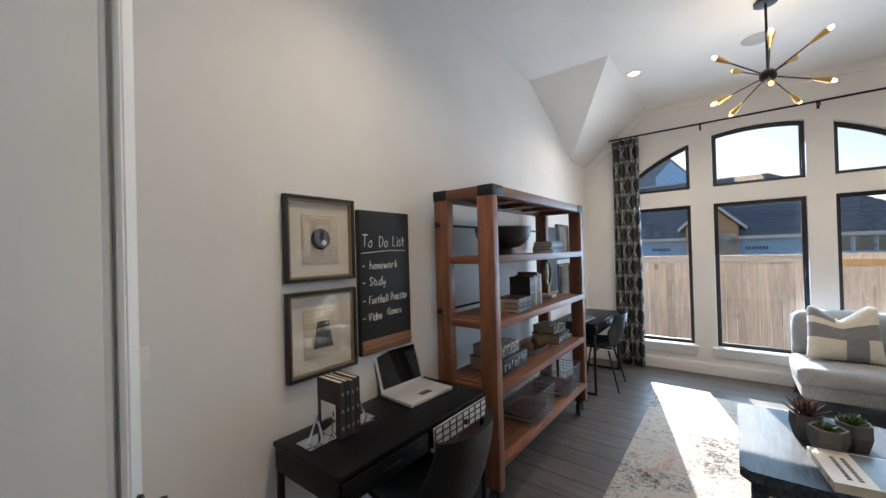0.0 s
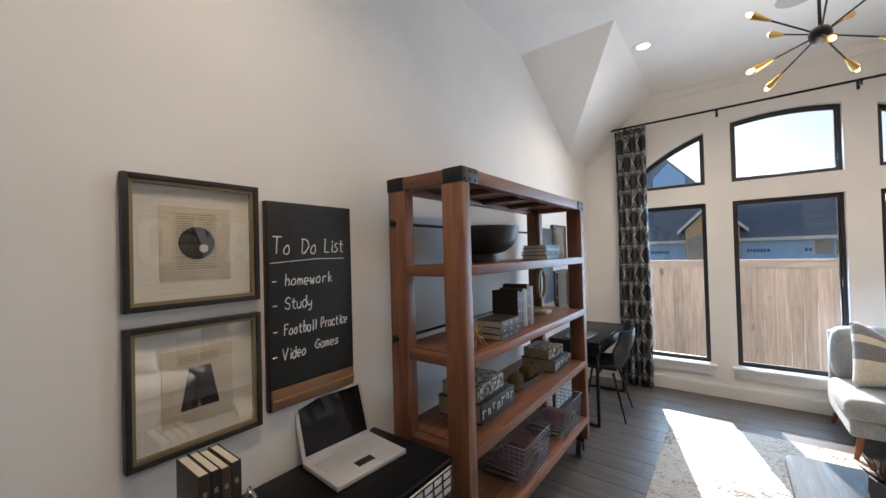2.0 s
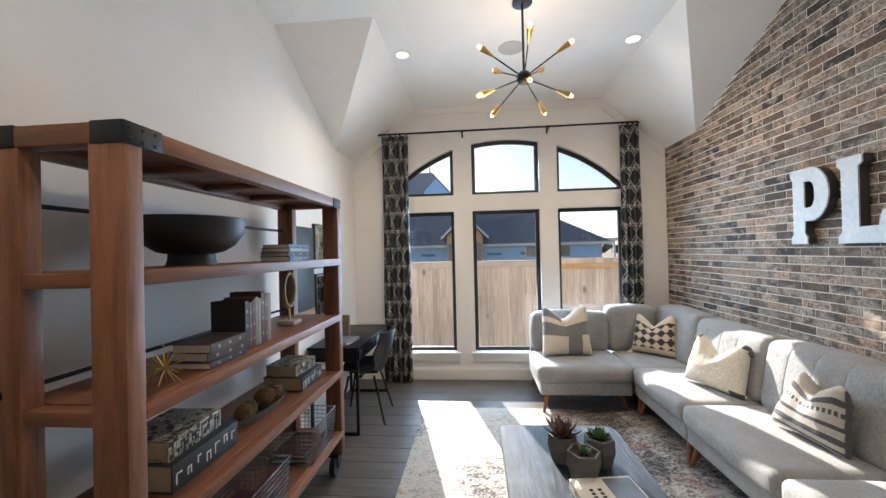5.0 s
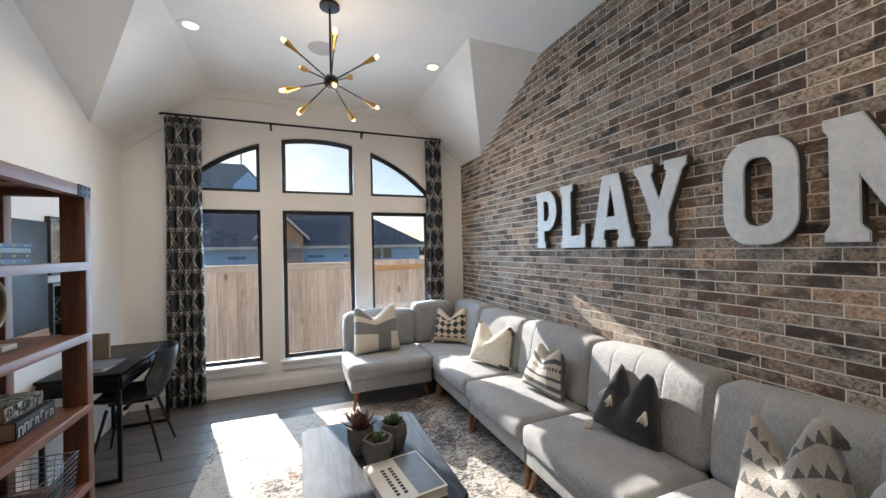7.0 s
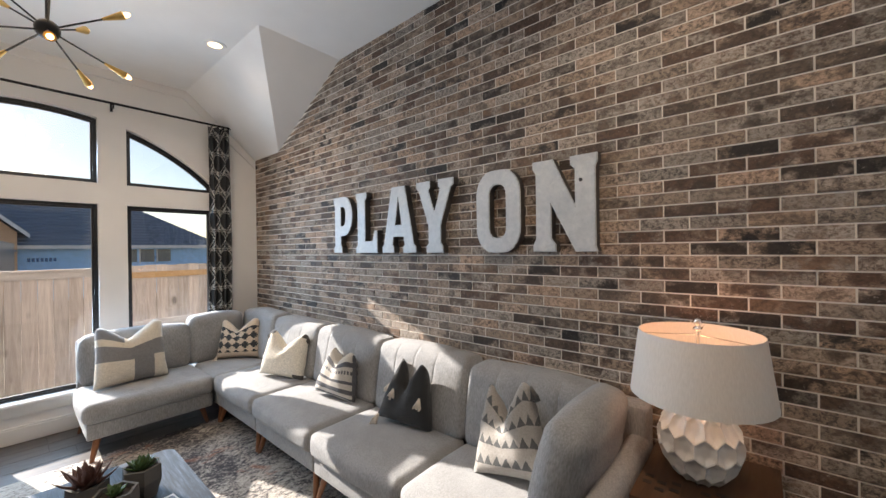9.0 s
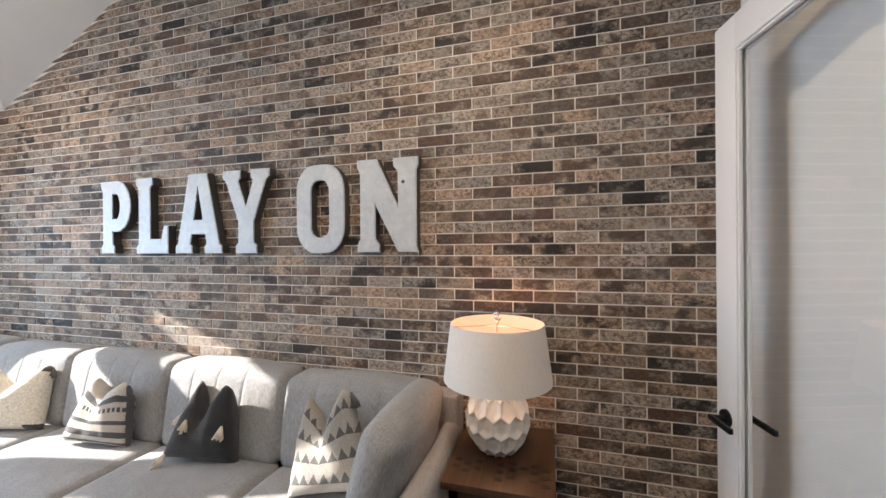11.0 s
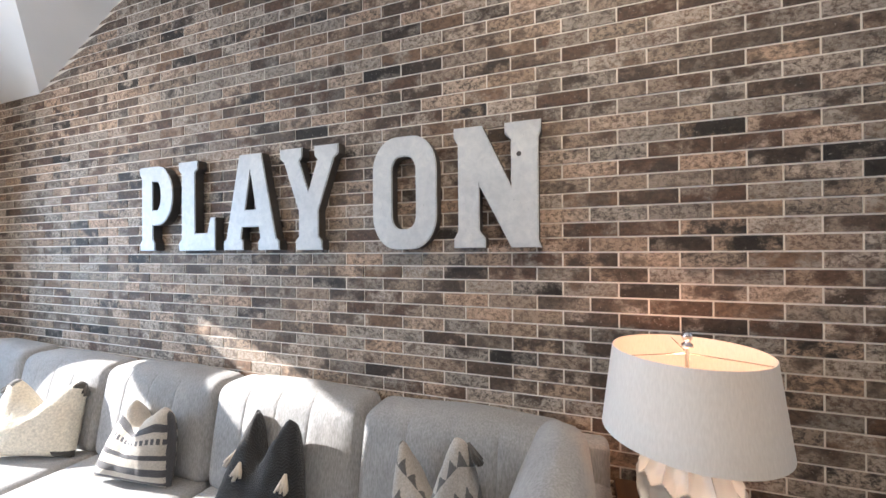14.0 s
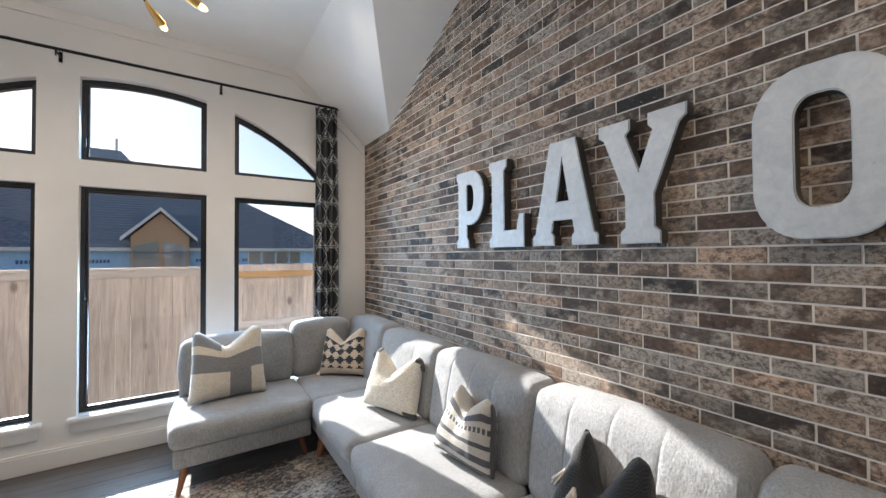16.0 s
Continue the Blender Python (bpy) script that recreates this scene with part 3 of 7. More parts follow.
def sofa_module(y0, y1, arm, seed):
    """One seat of the long run: base, seat cushion, back cushion with sewn channels, legs."""
    s = thing("sofa_section", "light grey linen sofa seat with channel-sewn back" + (" and a padded arm" if arm else ""), "sofa", (1.72, (y0 + y1) / 2, 0), 0, "sections of the corner sofa")
    ox, oy = 1.72, (y0 + y1) / 2
    a0 = y0 + 0.14 if arm else y0
    part("base", cushion(1.355 - ox, 2.09 - ox, y0 + 0.004 - oy, y1 - 0.004 - oy, BASE_Z, 0.305, 0.018, 0.004, 0, "y", seed), M["sofa"], s)
    part("seat_cushion", cushion(1.32 - ox, 1.90 - ox, a0 + 0.004 - oy, y1 - 0.004 - oy, 0.30, SEAT_Z, 0.045, 0.022, 0, "y", seed), M["sofa"], s)
    part("back_frame", boxed(1.995 - ox, 2.10 - ox, y0 + 0.004 - oy, y1 - 0.004 - oy, BASE_Z + 0.05, 0.865, 0.03, 3), M["sofa"], s)
    bm = cushion(1.83 - ox, 2.05 - ox, a0 + 0.004 - oy, y1 - 0.004 - oy, 0.44, 0.90 if arm else 0.915, 0.055, 0.028, 3, "y", seed + 3)
    for kk in (0.3, 0.52, 0.74):
        for dd in (-0.014, -0.005, 0.0, 0.005, 0.014):
            bmesh.ops.bisect_plane(bm, geom=bm.verts[:] + bm.edges[:] + bm.faces[:], plane_co=(0, a0 - oy + (y1 - a0) * kk + dd, 0), plane_no=(0, 1, 0))
    w = y1 - a0
    for v in bm.verts:
        if v.co.x < 1.9 - ox:
            for k in (0.3, 0.52, 0.74):
                d = abs((v.co.y - (a0 - oy)) / w - k) * w
                v.co.x += 0.0036 * math.exp(-(d / 0.006) ** 2)
        v.co.x += (v.co.z - 0.44) * 0.16
    part("back_cushion", bm, M["sofa"], s, "back cushion with sewn channels")
    for x in (1.42, 2.02):
        for yy, ly in ((y0 + 0.06, -1), (y1 - 0.06, 1)):
            leg(s, x - ox, yy - oy, (-1 if x < 1.8 else 1, ly))
    if arm:
        bm = cushion(1.36 - ox, 2.06 - ox, y0 + 0.0 - oy, y0 + 0.10 - oy, BASE_Z + 0.02, 0.72, 0.035, 0.01)
        part("arm", bm, M["sofa"], s)
    return s


sofa_module(3.79, 4.62, False, 1)
sofa_module(2.93, 3.79, False, 2)
sofa_module(2.10, 2.93, False, 3)
sofa_module(1.13, 2.10, True, 4)
# corner and end seats under the windows
cs = thing("sofa_corner", "light grey linen corner seat of the sofa", "sofa", (1.72, 5.0, 0), 0, "sections of the corner sofa")
part("base", cushion(-0.365, 0.37, -0.376, 0.40, BASE_Z, 0.305, 0.018, 0.004), M["sofa"], cs)
part("seat_cushion", cushion(-0.38, 0.24, -0.376, 0.24, 0.30, SEAT_Z - 0.004, 0.04, 0.015, 0, "y", 7), M["sofa"], cs)
bmk = cushion(0.11, 0.33, -0.376, 0.40, 0.44, 0.93, 0.05, 0.03, 0, "y", 9)
for v in bmk.verts:
    v.co.x += (v.co.z - 0.44) * 0.14
part("back_cushion", bmk, M["sofa"], cs)
bmk = cushion(-0.40, 0.11, 0.22, 0.42, 0.44, 0.93, 0.05, 0.025, 0, "y", 10)
part("back_cushion", bmk, M["sofa"], cs)
for x, y in ((-0.30, -0.33), (0.3, 0.35)):
    leg(cs, x, y, (-1 if x < 0 else 1, -1 if y < 0 else 1))
es = thing("sofa_section", "light grey linen end seat of the sofa under the window", "sofa", (0.90, 5.0, 0), 0, "sections of the corner sofa")
part("base", cushion(-0.43, 0.425, -0.376, 0.40, BASE_Z, 0.305, 0.018, 0.004), M["sofa"], es)
part("seat_cushion", cushion(-0.45, 0.43, -0.40, 0.24, 0.30, SEAT_Z, 0.045, 0.022, 0, "y", 12), M["sofa"], es)
part("back_frame", boxed(-0.42, 0.42, 0.33, 0.42, BASE_Z + 0.05, 0.84, 0.03, 3), M["sofa"], es)
part("back_cushion", cushion(-0.40, 0.40, 0.19, 0.37, 0.44, 0.875, 0.05, 0.03, 0, "y", 14), M["sofa"], es)
for x, y in ((-0.36, -0.32), (0.36, -0.24), (-0.36, 0.34), (0.36, 0.34)):
    leg(es, x, y, (-1 if x < 0 else 1, -1 if y < 0 else 1))

# ---- rug ----


def rug_material():
    k = Nodes("distressed_rug")
    v = k.coords()
    big = k.noise(v, 1.6, 5, 0.6, 0.4)
    mid = k.noise(k.coords((1, 1.6, 1)), 17, 6, 0.75, 0.9)
    fine = k.noise(v, 60, 5, 0.75)
    pile = k.noise(v, 420, 2)
    f = k.math("ADD", k.math("MULTIPLY", big, 0.30), k.math("ADD", k.math("MULTIPLY", mid, 0.40), k.math("MULTIPLY", fine, 0.34)))
    # sun and shade put into the pile colour: lighter left, darker towards the sofa
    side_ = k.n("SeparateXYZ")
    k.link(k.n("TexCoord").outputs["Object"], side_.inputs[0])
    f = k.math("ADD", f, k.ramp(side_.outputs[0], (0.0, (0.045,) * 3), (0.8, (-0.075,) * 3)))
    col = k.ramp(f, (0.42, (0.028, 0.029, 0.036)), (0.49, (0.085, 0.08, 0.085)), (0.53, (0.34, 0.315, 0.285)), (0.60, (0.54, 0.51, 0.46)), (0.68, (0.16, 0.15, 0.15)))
    rust = k.ramp(k.noise(v, 3.1, 6, 0.7, 1.2), (0.58, (0, 0, 0)), (0.66, (1, 1, 1)))
    col = k.mix(k.math("MULTIPLY", rust, k.math("MULTIPLY", fine, 0.9)), col, (0.42, 0.17, 0.10))
    return k.out(col, 0.95, bump=k.math("ADD", pile, k.math("MULTIPLY", fine, 0.6)), strength=0.6, dist=0.003)


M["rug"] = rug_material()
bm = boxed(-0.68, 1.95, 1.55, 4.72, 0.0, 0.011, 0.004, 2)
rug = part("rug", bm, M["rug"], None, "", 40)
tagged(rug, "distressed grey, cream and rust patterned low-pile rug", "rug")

# ---- coffee table ----


def weathered():
    k = Nodes("weathered_black_wood")
    g = k.noise(k.coords((16, 1.3, 16)), 1.6, 7, 0.65, 0.9)
    fine = k.noise(k.coords((90, 5, 90)), 2.0, 5, 0.7, 0.5)
    big = k.noise(k.coords(), 3.0, 4, 0.6)
    f = k.math("ADD", k.math("MULTIPLY", g, 0.6), k.math("MULTIPLY", fine, 0.4))
    # the grain's blue cast is sky reflection mixed into the colour
    col = k.ramp(f, (0.36, (0.008, 0.010, 0.014)), (0.50, (0.024, 0.032, 0.046)), (0.62, (0.065, 0.085, 0.115)))
    worn = k.ramp(big, (0.55, (0, 0, 0)), (0.7, (1, 1, 1)))
    col = k.mix(k.math("MULTIPLY", worn, 0.25), col, (0.11, 0.125, 0.145))
    k.b.inputs["Specular IOR Level"].default_value = 0.18
    return k.out(col, k.ramp(fine, (0.3, (0.36,) * 3), (0.7, (0.58,) * 3)), bump=f, strength=0.35, dist=0.004)


M["table"] = weathered()
ct = thing("coffee_table", "low black weathered wooden coffee table on the rug", "table", (0.375, 2.965, 0.011))
TZ = 0.42
bm = prism([(-0.37 + a, -0.52 + b) for a, b in ((0.04, 0), (0.70, 0), (0.74, 0.04), (0.74, 1.0), (0.70, 1.04), (0.04, 1.04), (0.0, 1.0), (0.0, 0.04))], "z", TZ - 0.011 - 0.055, TZ - 0.011)
bmesh.ops.bevel(bm, geom=bm.edges[:], offset=0.007, segments=2, affect="EDGES")
part("tabletop", bm, M["table"], ct)
part("apron", boxed(-0.31, 0.31, -0.46, 0.46, TZ - 0.14, TZ - 0.067, 0.004), M["table"], ct)
for sx in (-1, 1):
    for sy in (-1, 1):
        part("leg", boxed(sx * 0.29 - 0.035, sx * 0.29 + 0.035, sy * 0.44 - 0.035, sy * 0.44 + 0.035, 0, TZ - 0.067, 0.006), M["table"], ct)

# ---- desks and chairs ----


def desk(y0, y1, x1, h):
    d = thing("desk", "black wooden writing desk with thin black metal legs", "desk", (XL + 0.02, (y0 + y1) / 2, 0), 0, "matching desks")
    w, l = x1 - XL - 0.02, (y1 - y0) / 2
    part("desktop", boxed(0, w, -l, l, h - 0.022, h, 0.003), M["desk"], d)
    part("drawer_case", boxed(0.01, w - 0.012, -l + 0.004, l - 0.004, h - 0.125, h - 0.023, 0.003), M["desk"], d)
    for k in (-1, 1):
        yc = k * l / 2
        dr = part("drawer_front", boxed(w - 0.012, w + 0.004, yc - l / 2 + 0.012, yc + l / 2 - 0.012, h - 0.118, h - 0.030, 0.003), M["desk"], d)
        part("handle", boxed(w + 0.004, w + 0.012, yc - 0.06, yc + 0.06, h - 0.078, h - 0.070, 0.002), M["black_metal"], dr, "thin black pull")
    for k in (-1, 1):
        y = k * (l - 0.016)
        bm = boxed(w - 0.03, w - 0.005, y - 0.0125, y + 0.0125, 0, h - 0.126, 0.002)
        box(bm, 0.02, 0.045, y - 0.0125, y + 0.0125, 0, h - 0.126, 0.002)
        box(bm, 0.045, w - 0.03, y - 0.0125, y + 0.0125, 0.0, 0.025, 0.002)
        part("leg_frame", bm, M["black_metal"], d, "black square-tube sled leg")
    return d


desk(0.83, 1.86, -1.155, 0.765)
desk(4.12, 5.17, -1.165, 0.765)


def chair(at, rz):
    c = thing("chair", "black leather bucket chair with thin black metal legs", "chair", at, rz, "desk chairs")
    bm = bmesh.new()
    n, m = 18, 14
    grid = []
    for i in range(n + 1):
        row = []
        s = i / n
        for j in range(m + 1):
            u = j / m * 2 - 1
            if s < 0.5:
                q = s / 0.5
                x, z = 0.21 - 0.40 * q, 0.47 - 0.02 * math.sin(q * math.pi)
                w = 0.20 + 0.03 * math.sin(q * math.pi * 0.6)
            else:
                q = (s - 0.5) / 0.5
                a = q * math.pi / 2
                x, z = -0.19 - 0.10 * math.sin(a) * 0.9 - 0.03 * q, 0.455 + 0.39 * q ** 1.15
                w = 0.235 - 0.028 * q * q
            side = abs(u) ** 2.6
            lift = 0.055 * side if s < 0.45 else 0.055 * side + 0.04 * side * (1 - abs(s - 0.6))
            x += (0.085 * side if s > 0.45 else 0.0) * min(1, (s - 0.45) / 0.2 if s > 0.45 else 0)
            row.append(bm.verts.new((x, u * w, z + lift * (1 if s < 0.7 else max(0, 1 - (s - 0.7) / 0.3)))))
        grid.append(row)
    for i in range(n):
        for j in range(m):
            bm.faces.new((grid[i][j], grid[i][j + 1], grid[i + 1][j + 1], grid[i + 1][j]))
    bmesh.ops.recalc_face_normals(bm, faces=bm.faces)
    bmesh.ops.solidify(bm, geom=bm.faces[:], thickness=0.022)
    part("shell", bm, M["leather"], c, "black leather seat shell", 60)
    bm = boxed(-0.14, 0.14, -0.012, 0.012, 0.415, 0.435)
    box(bm, -0.012, 0.012, -0.14, 0.14, 0.412, 0.432)
    part("under_frame", bm, M["black_metal"], c)
    for sx in (-1, 1):
        for sy in (-1, 1):
            bm = bmesh.new()
            rod(bm, (sx * 0.22 - 0.02, sy * 0.21, 0), (sx * 0.12 - 0.01, sy * 0.13, 0.43), 0.008, 0.012, 10)
            part("leg", bm, M["black_metal"], c)
    return c


chair((-1.25, 4.53, 0), 183)
chair((-1.14, 1.30, 0), 182)

# ---- curtains and rod ----


def curtain_material():
    k = Nodes("patterned_curtain")
    uv = k.n("UVMap")
    mp = k.n("Mapping")
    mp.inputs["Scale"].default_value = (1, 1, 1)
    k.link(uv.outputs[0], mp.inputs[0])
    sep = k.n("SeparateXYZ")
    k.link(mp.outputs[0], sep.inputs[0])
    u, v = sep.outputs[0], sep.outputs[1]

    def band(expr, period, width):
        f = k.math("ABSOLUTE", k.math("SUBTRACT", k.math("FRACT", k.math("DIVIDE", expr, period)), 0.5))
        return k.math("LESS_THAN", f, width)
    wob = k.math("MULTIPLY", k.math("SUBTRACT", k.noise(mp.outputs[0], 60, 4), 0.5), 0.012)
    uw = k.math("ADD", u, wob)
    d1 = band(k.math("ADD", uw, k.math("MULTIPLY", v, 0.577)), 0.25, 0.045)
    d2 = band(k.math("SUBTRACT", uw, k.math("MULTIPLY", v, 0.577)), 0.25, 0.045)
    d3 = band(k.math("ADD", v, wob), 0.2165, 0.035)
    d4 = band(k.math("ADD", k.math("ADD", uw, k.math("MULTIPLY", v, 0.577)), 0.035), 0.25, 0.022)
    d5 = band(k.math("ADD", k.math("SUBTRACT", uw, k.math("MULTIPLY", v, 0.577)), 0.035), 0.25, 0.022)
    d6 = band(k.math("ADD", k.math("ADD", v, wob), 0.022), 0.2165, 0.018)
    m = d1
    for d in (d2, d3, d4, d5, d6):
        m = k.math("MAXIMUM", m, d)
    rub = k.ramp(k.noise(mp.outputs[0], 45, 5, 0.7), (0.36, (0, 0, 0)), (0.56, (1, 1, 1)))
    m = k.math("MULTIPLY", m, rub)
    col = k.mix(m, (0.030, 0.033, 0.037), (0.50, 0.50, 0.48))
    k.out(col, 0.85, bump=k.noise(mp.outputs[0], 500, 2), strength=0.3, dist=0.001)
    return k.mat


M["curtain"] = curtain_material()


def curtain(x0, x1, folds, seed):
    rng = random.Random(seed)
    bm = bmesh.new()
    uvl = bm.loops.layers.uv.new("UVMap")
    n, m = folds * 12, 26
    full = (x1 - x0) * 2.1
    ph = [rng.uniform(0.8, 1.2) for _ in range(folds + 1)]
    grid = []
    for j in range(m + 1):
        z = 0.015 + (3.02 - 0.015) * j / m
        row = []
        for i in range(n + 1):
            s = i / n
            amp = 0.042 * ph[int(s * folds)] * (0.75 + 0.25 * (1 - j / m))
            x = x0 + (x1 - x0) * s + 0.006 * math.sin(z * 2.3 + s * 9 + seed)
            y = 5.445 + amp * math.sin(s * folds * 2 * math.pi + 0.3 * math.sin(z * 1.4 + seed))
            row.append(bm.verts.new((x, y, z)))
        grid.append(row)
    for j in range(m):
        for i in range(n):
            f = bm.faces.new((grid[j][i], grid[j][i + 1], grid[j + 1][i + 1], grid[j + 1][i]))
            for lp, (a, b) in zip(f.loops, ((i, j), (i + 1, j), (i + 1, j + 1), (i, j + 1))):
                lp[uvl].uv = (full * a / n, 3.0 * b / m)
    ob = part("curtain", bm, M["curtain"], None, "", 180)
    sol = ob.modifiers.new("thick", "SOLIDIFY")
    sol.thickness = 0.003
    return tagged(ob, "floor-length charcoal curtain with pale geometric star pattern", "curtain", "pair of curtains")


curtain(-1.25, -0.925, 5, 3)
curtain(1.565, 1.79, 4, 8)
ROD_Z = 3.045
cr = thing("curtain_rod", "thin black metal curtain rod on wall brackets", "curtain rod", (0.27, 5.45, ROD_Z))
bm = bmesh.new()
rod(bm, (-1.55, 0, 0), (1.54, 0, 0), 0.0115, None, 14)
part("pole", bm, M["black_metal"], cr)
for x in (-1.555, 1.545):
    bm = bmesh.new()
    rod(bm, (x - 0.012, 0, 0), (x + 0.012, 0, 0), 0.016, None, 14)
    part("end_cap", bm, M["black_metal"], cr)
for x in (-1.42, -0.53, 0.50, 1.46):
    bm = bmesh.new()
    rod(bm, (x, 0, -0.012), (x, 0.115, -0.012), 0.006, None, 8)
    box(bm, x - 0.011, x + 0.011, 0.114, 0.119, -0.05, 0.03, 0.002)
    box(bm, x - 0.005, x + 0.005, -0.004, 0.004, -0.05, 0.0, 0.001)
    part("bracket", bm, M["black_metal"], cr)

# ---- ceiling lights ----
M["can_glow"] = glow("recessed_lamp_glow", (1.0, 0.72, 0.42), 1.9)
M["bulb_glow"] = glow("filament_bulb_glow", (1.0, 0.58, 0.24), 2.6)
WARM = (1.0, 0.78, 0.55)
# the pair at y 1.15 is unseen, added to brighten the back half
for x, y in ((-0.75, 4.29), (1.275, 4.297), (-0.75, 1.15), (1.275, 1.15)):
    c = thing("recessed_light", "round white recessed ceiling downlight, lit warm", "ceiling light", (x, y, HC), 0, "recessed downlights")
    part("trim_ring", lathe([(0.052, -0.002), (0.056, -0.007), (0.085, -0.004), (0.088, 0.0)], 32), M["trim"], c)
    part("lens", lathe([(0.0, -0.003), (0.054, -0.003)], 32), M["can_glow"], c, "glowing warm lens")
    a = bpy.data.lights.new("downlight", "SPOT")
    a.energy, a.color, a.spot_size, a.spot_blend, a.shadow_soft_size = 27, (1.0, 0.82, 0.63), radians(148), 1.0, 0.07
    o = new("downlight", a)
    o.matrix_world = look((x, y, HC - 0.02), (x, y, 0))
sp = thing("ceiling_speaker", "flat round white in-ceiling speaker grille", "speaker", (0.235, 4.305, HC))
M["grille"] = plain("speaker_grille", (0.50, 0.49, 0.47), 0.8, 0, 900, 0.5)
part("grille", lathe([(0.0, -0.005), (0.105, -0.005), (0.115, -0.003), (0.118, 0.0)], 40), M["grille"], sp)
HUB = Vector((0.252, 3.68, 2.83))
chd = thing("chandelier", "black and brass starburst chandelier with glowing bulbs", "chandelier", HUB)
bm = lathe([(0.0, 0), (0.07, 0.0), (0.072, -0.02), (0.05, -0.028), (0.0, -0.03)], 32, (0, 0, HC - HUB.z))
part("canopy", bm, M["black_metal"], chd)
bm = bmesh.new()
rod(bm, (0, 0, 0), (0, 0, HC - HUB.z - 0.02), 0.0085, None, 12)
part("stem", bm, M["black_metal"], chd)
bm = bmesh.new()
bmesh.ops.create_uvsphere(bm, u_segments=28, v_segments=18, radius=0.053)
part("hub", bm, M["black_metal"], chd)
# the arms end here, from the hub
TIPS = ((-0.339, -0.037, 0.246), (0.0, -0.375, 0.195), (0.35, -0.061, 0.224), (0.2, 0.308, 0.205), (-0.211, 0.293, 0.214),
        (-0.01, -0.375, -0.189), (0.387, 0.127, -0.11), (-0.352, -0.145, -0.178), (-0.235, 0.302, -0.168), (0.213, 0.322, -0.168))
for tip in TIPS:
    d = Vector(tip).normalized()
    bm = bmesh.new()
    rod(bm, d * 0.045, d * 0.27, 0.005, None, 10)
    a = part("arm", bm, M["black_metal"], chd)
    bm = bmesh.new()
    rod(bm, d * 0.262, d * 0.372, 0.007, 0.0235, 20)
    part("socket", bm, M["brass"], a, "brass cone socket")
    bm = bmesh.new()
    bmesh.ops.create_uvsphere(bm, u_segments=14, v_segments=10, radius=0.0145, matrix=Matrix.Translation(d * 0.386) @ d.to_track_quat("Z", "Y").to_matrix().to_4x4() @ Matrix.Diagonal((1, 1, 1.7, 1)))
    part("bulb", bm, M["bulb_glow"], a, "glowing filament bulb", 180)
point_lamp("chandelier_light", HUB + Vector((0, 0, -0.28)), 4.5, WARM, 0.2)
point_lamp("chandelier_light", HUB + Vector((0, 0, 0.25)), 0.8, WARM, 0.2)

# ---- galvanised letters ----


def galvanised():
    k = Nodes("galvanised_steel")
    v = k.coords()
    sp = k.noise(v, 26, 5, 0.7, 0.5)
    st = k.noise(v, 5, 4, 0.6)
    col = k.ramp(k.math("ADD", k.math("MULTIPLY", sp, 0.6), k.math("MULTIPLY", st, 0.4)), (0.34, (0.50, 0.53, 0.55)), (0.5, (0.60, 0.62, 0.63)), (0.66, (0.71, 0.72, 0.71)))
    stain = k.ramp(k.noise(v, 3.2, 6, 0.75, 0.6), (0.54, (0, 0, 0)), (0.70, (1, 1, 1)))
    col = k.mix(k.math("MULTIPLY", stain, 0.35), col, (0.30, 0.27, 0.24))
    pit = k.ramp(k.noise(v, 75, 4, 0.75), (0.66, (0, 0, 0)), (0.73, (1, 1, 1)))
    col = k.mix(k.math("MULTIPLY", pit, 0.6), col, (0.16, 0.15, 0.14))
    return k.out(col, k.ramp(st, (0.3, (0.42,) * 3), (0.7, (0.56,) * 3)), 0.14, sp, 0.2, 0.002)


M["steel"] = galvanised()
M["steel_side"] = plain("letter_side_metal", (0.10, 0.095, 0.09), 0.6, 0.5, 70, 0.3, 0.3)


def arc_pts(cx, cy, rx, ry, a0, a1, n=12):
    return [(cx + rx * math.cos(radians(a0 + (a1 - a0) * i / n)), cy + ry * math.sin(radians(a0 + (a1 - a0) * i / n))) for i in range(n + 1)]


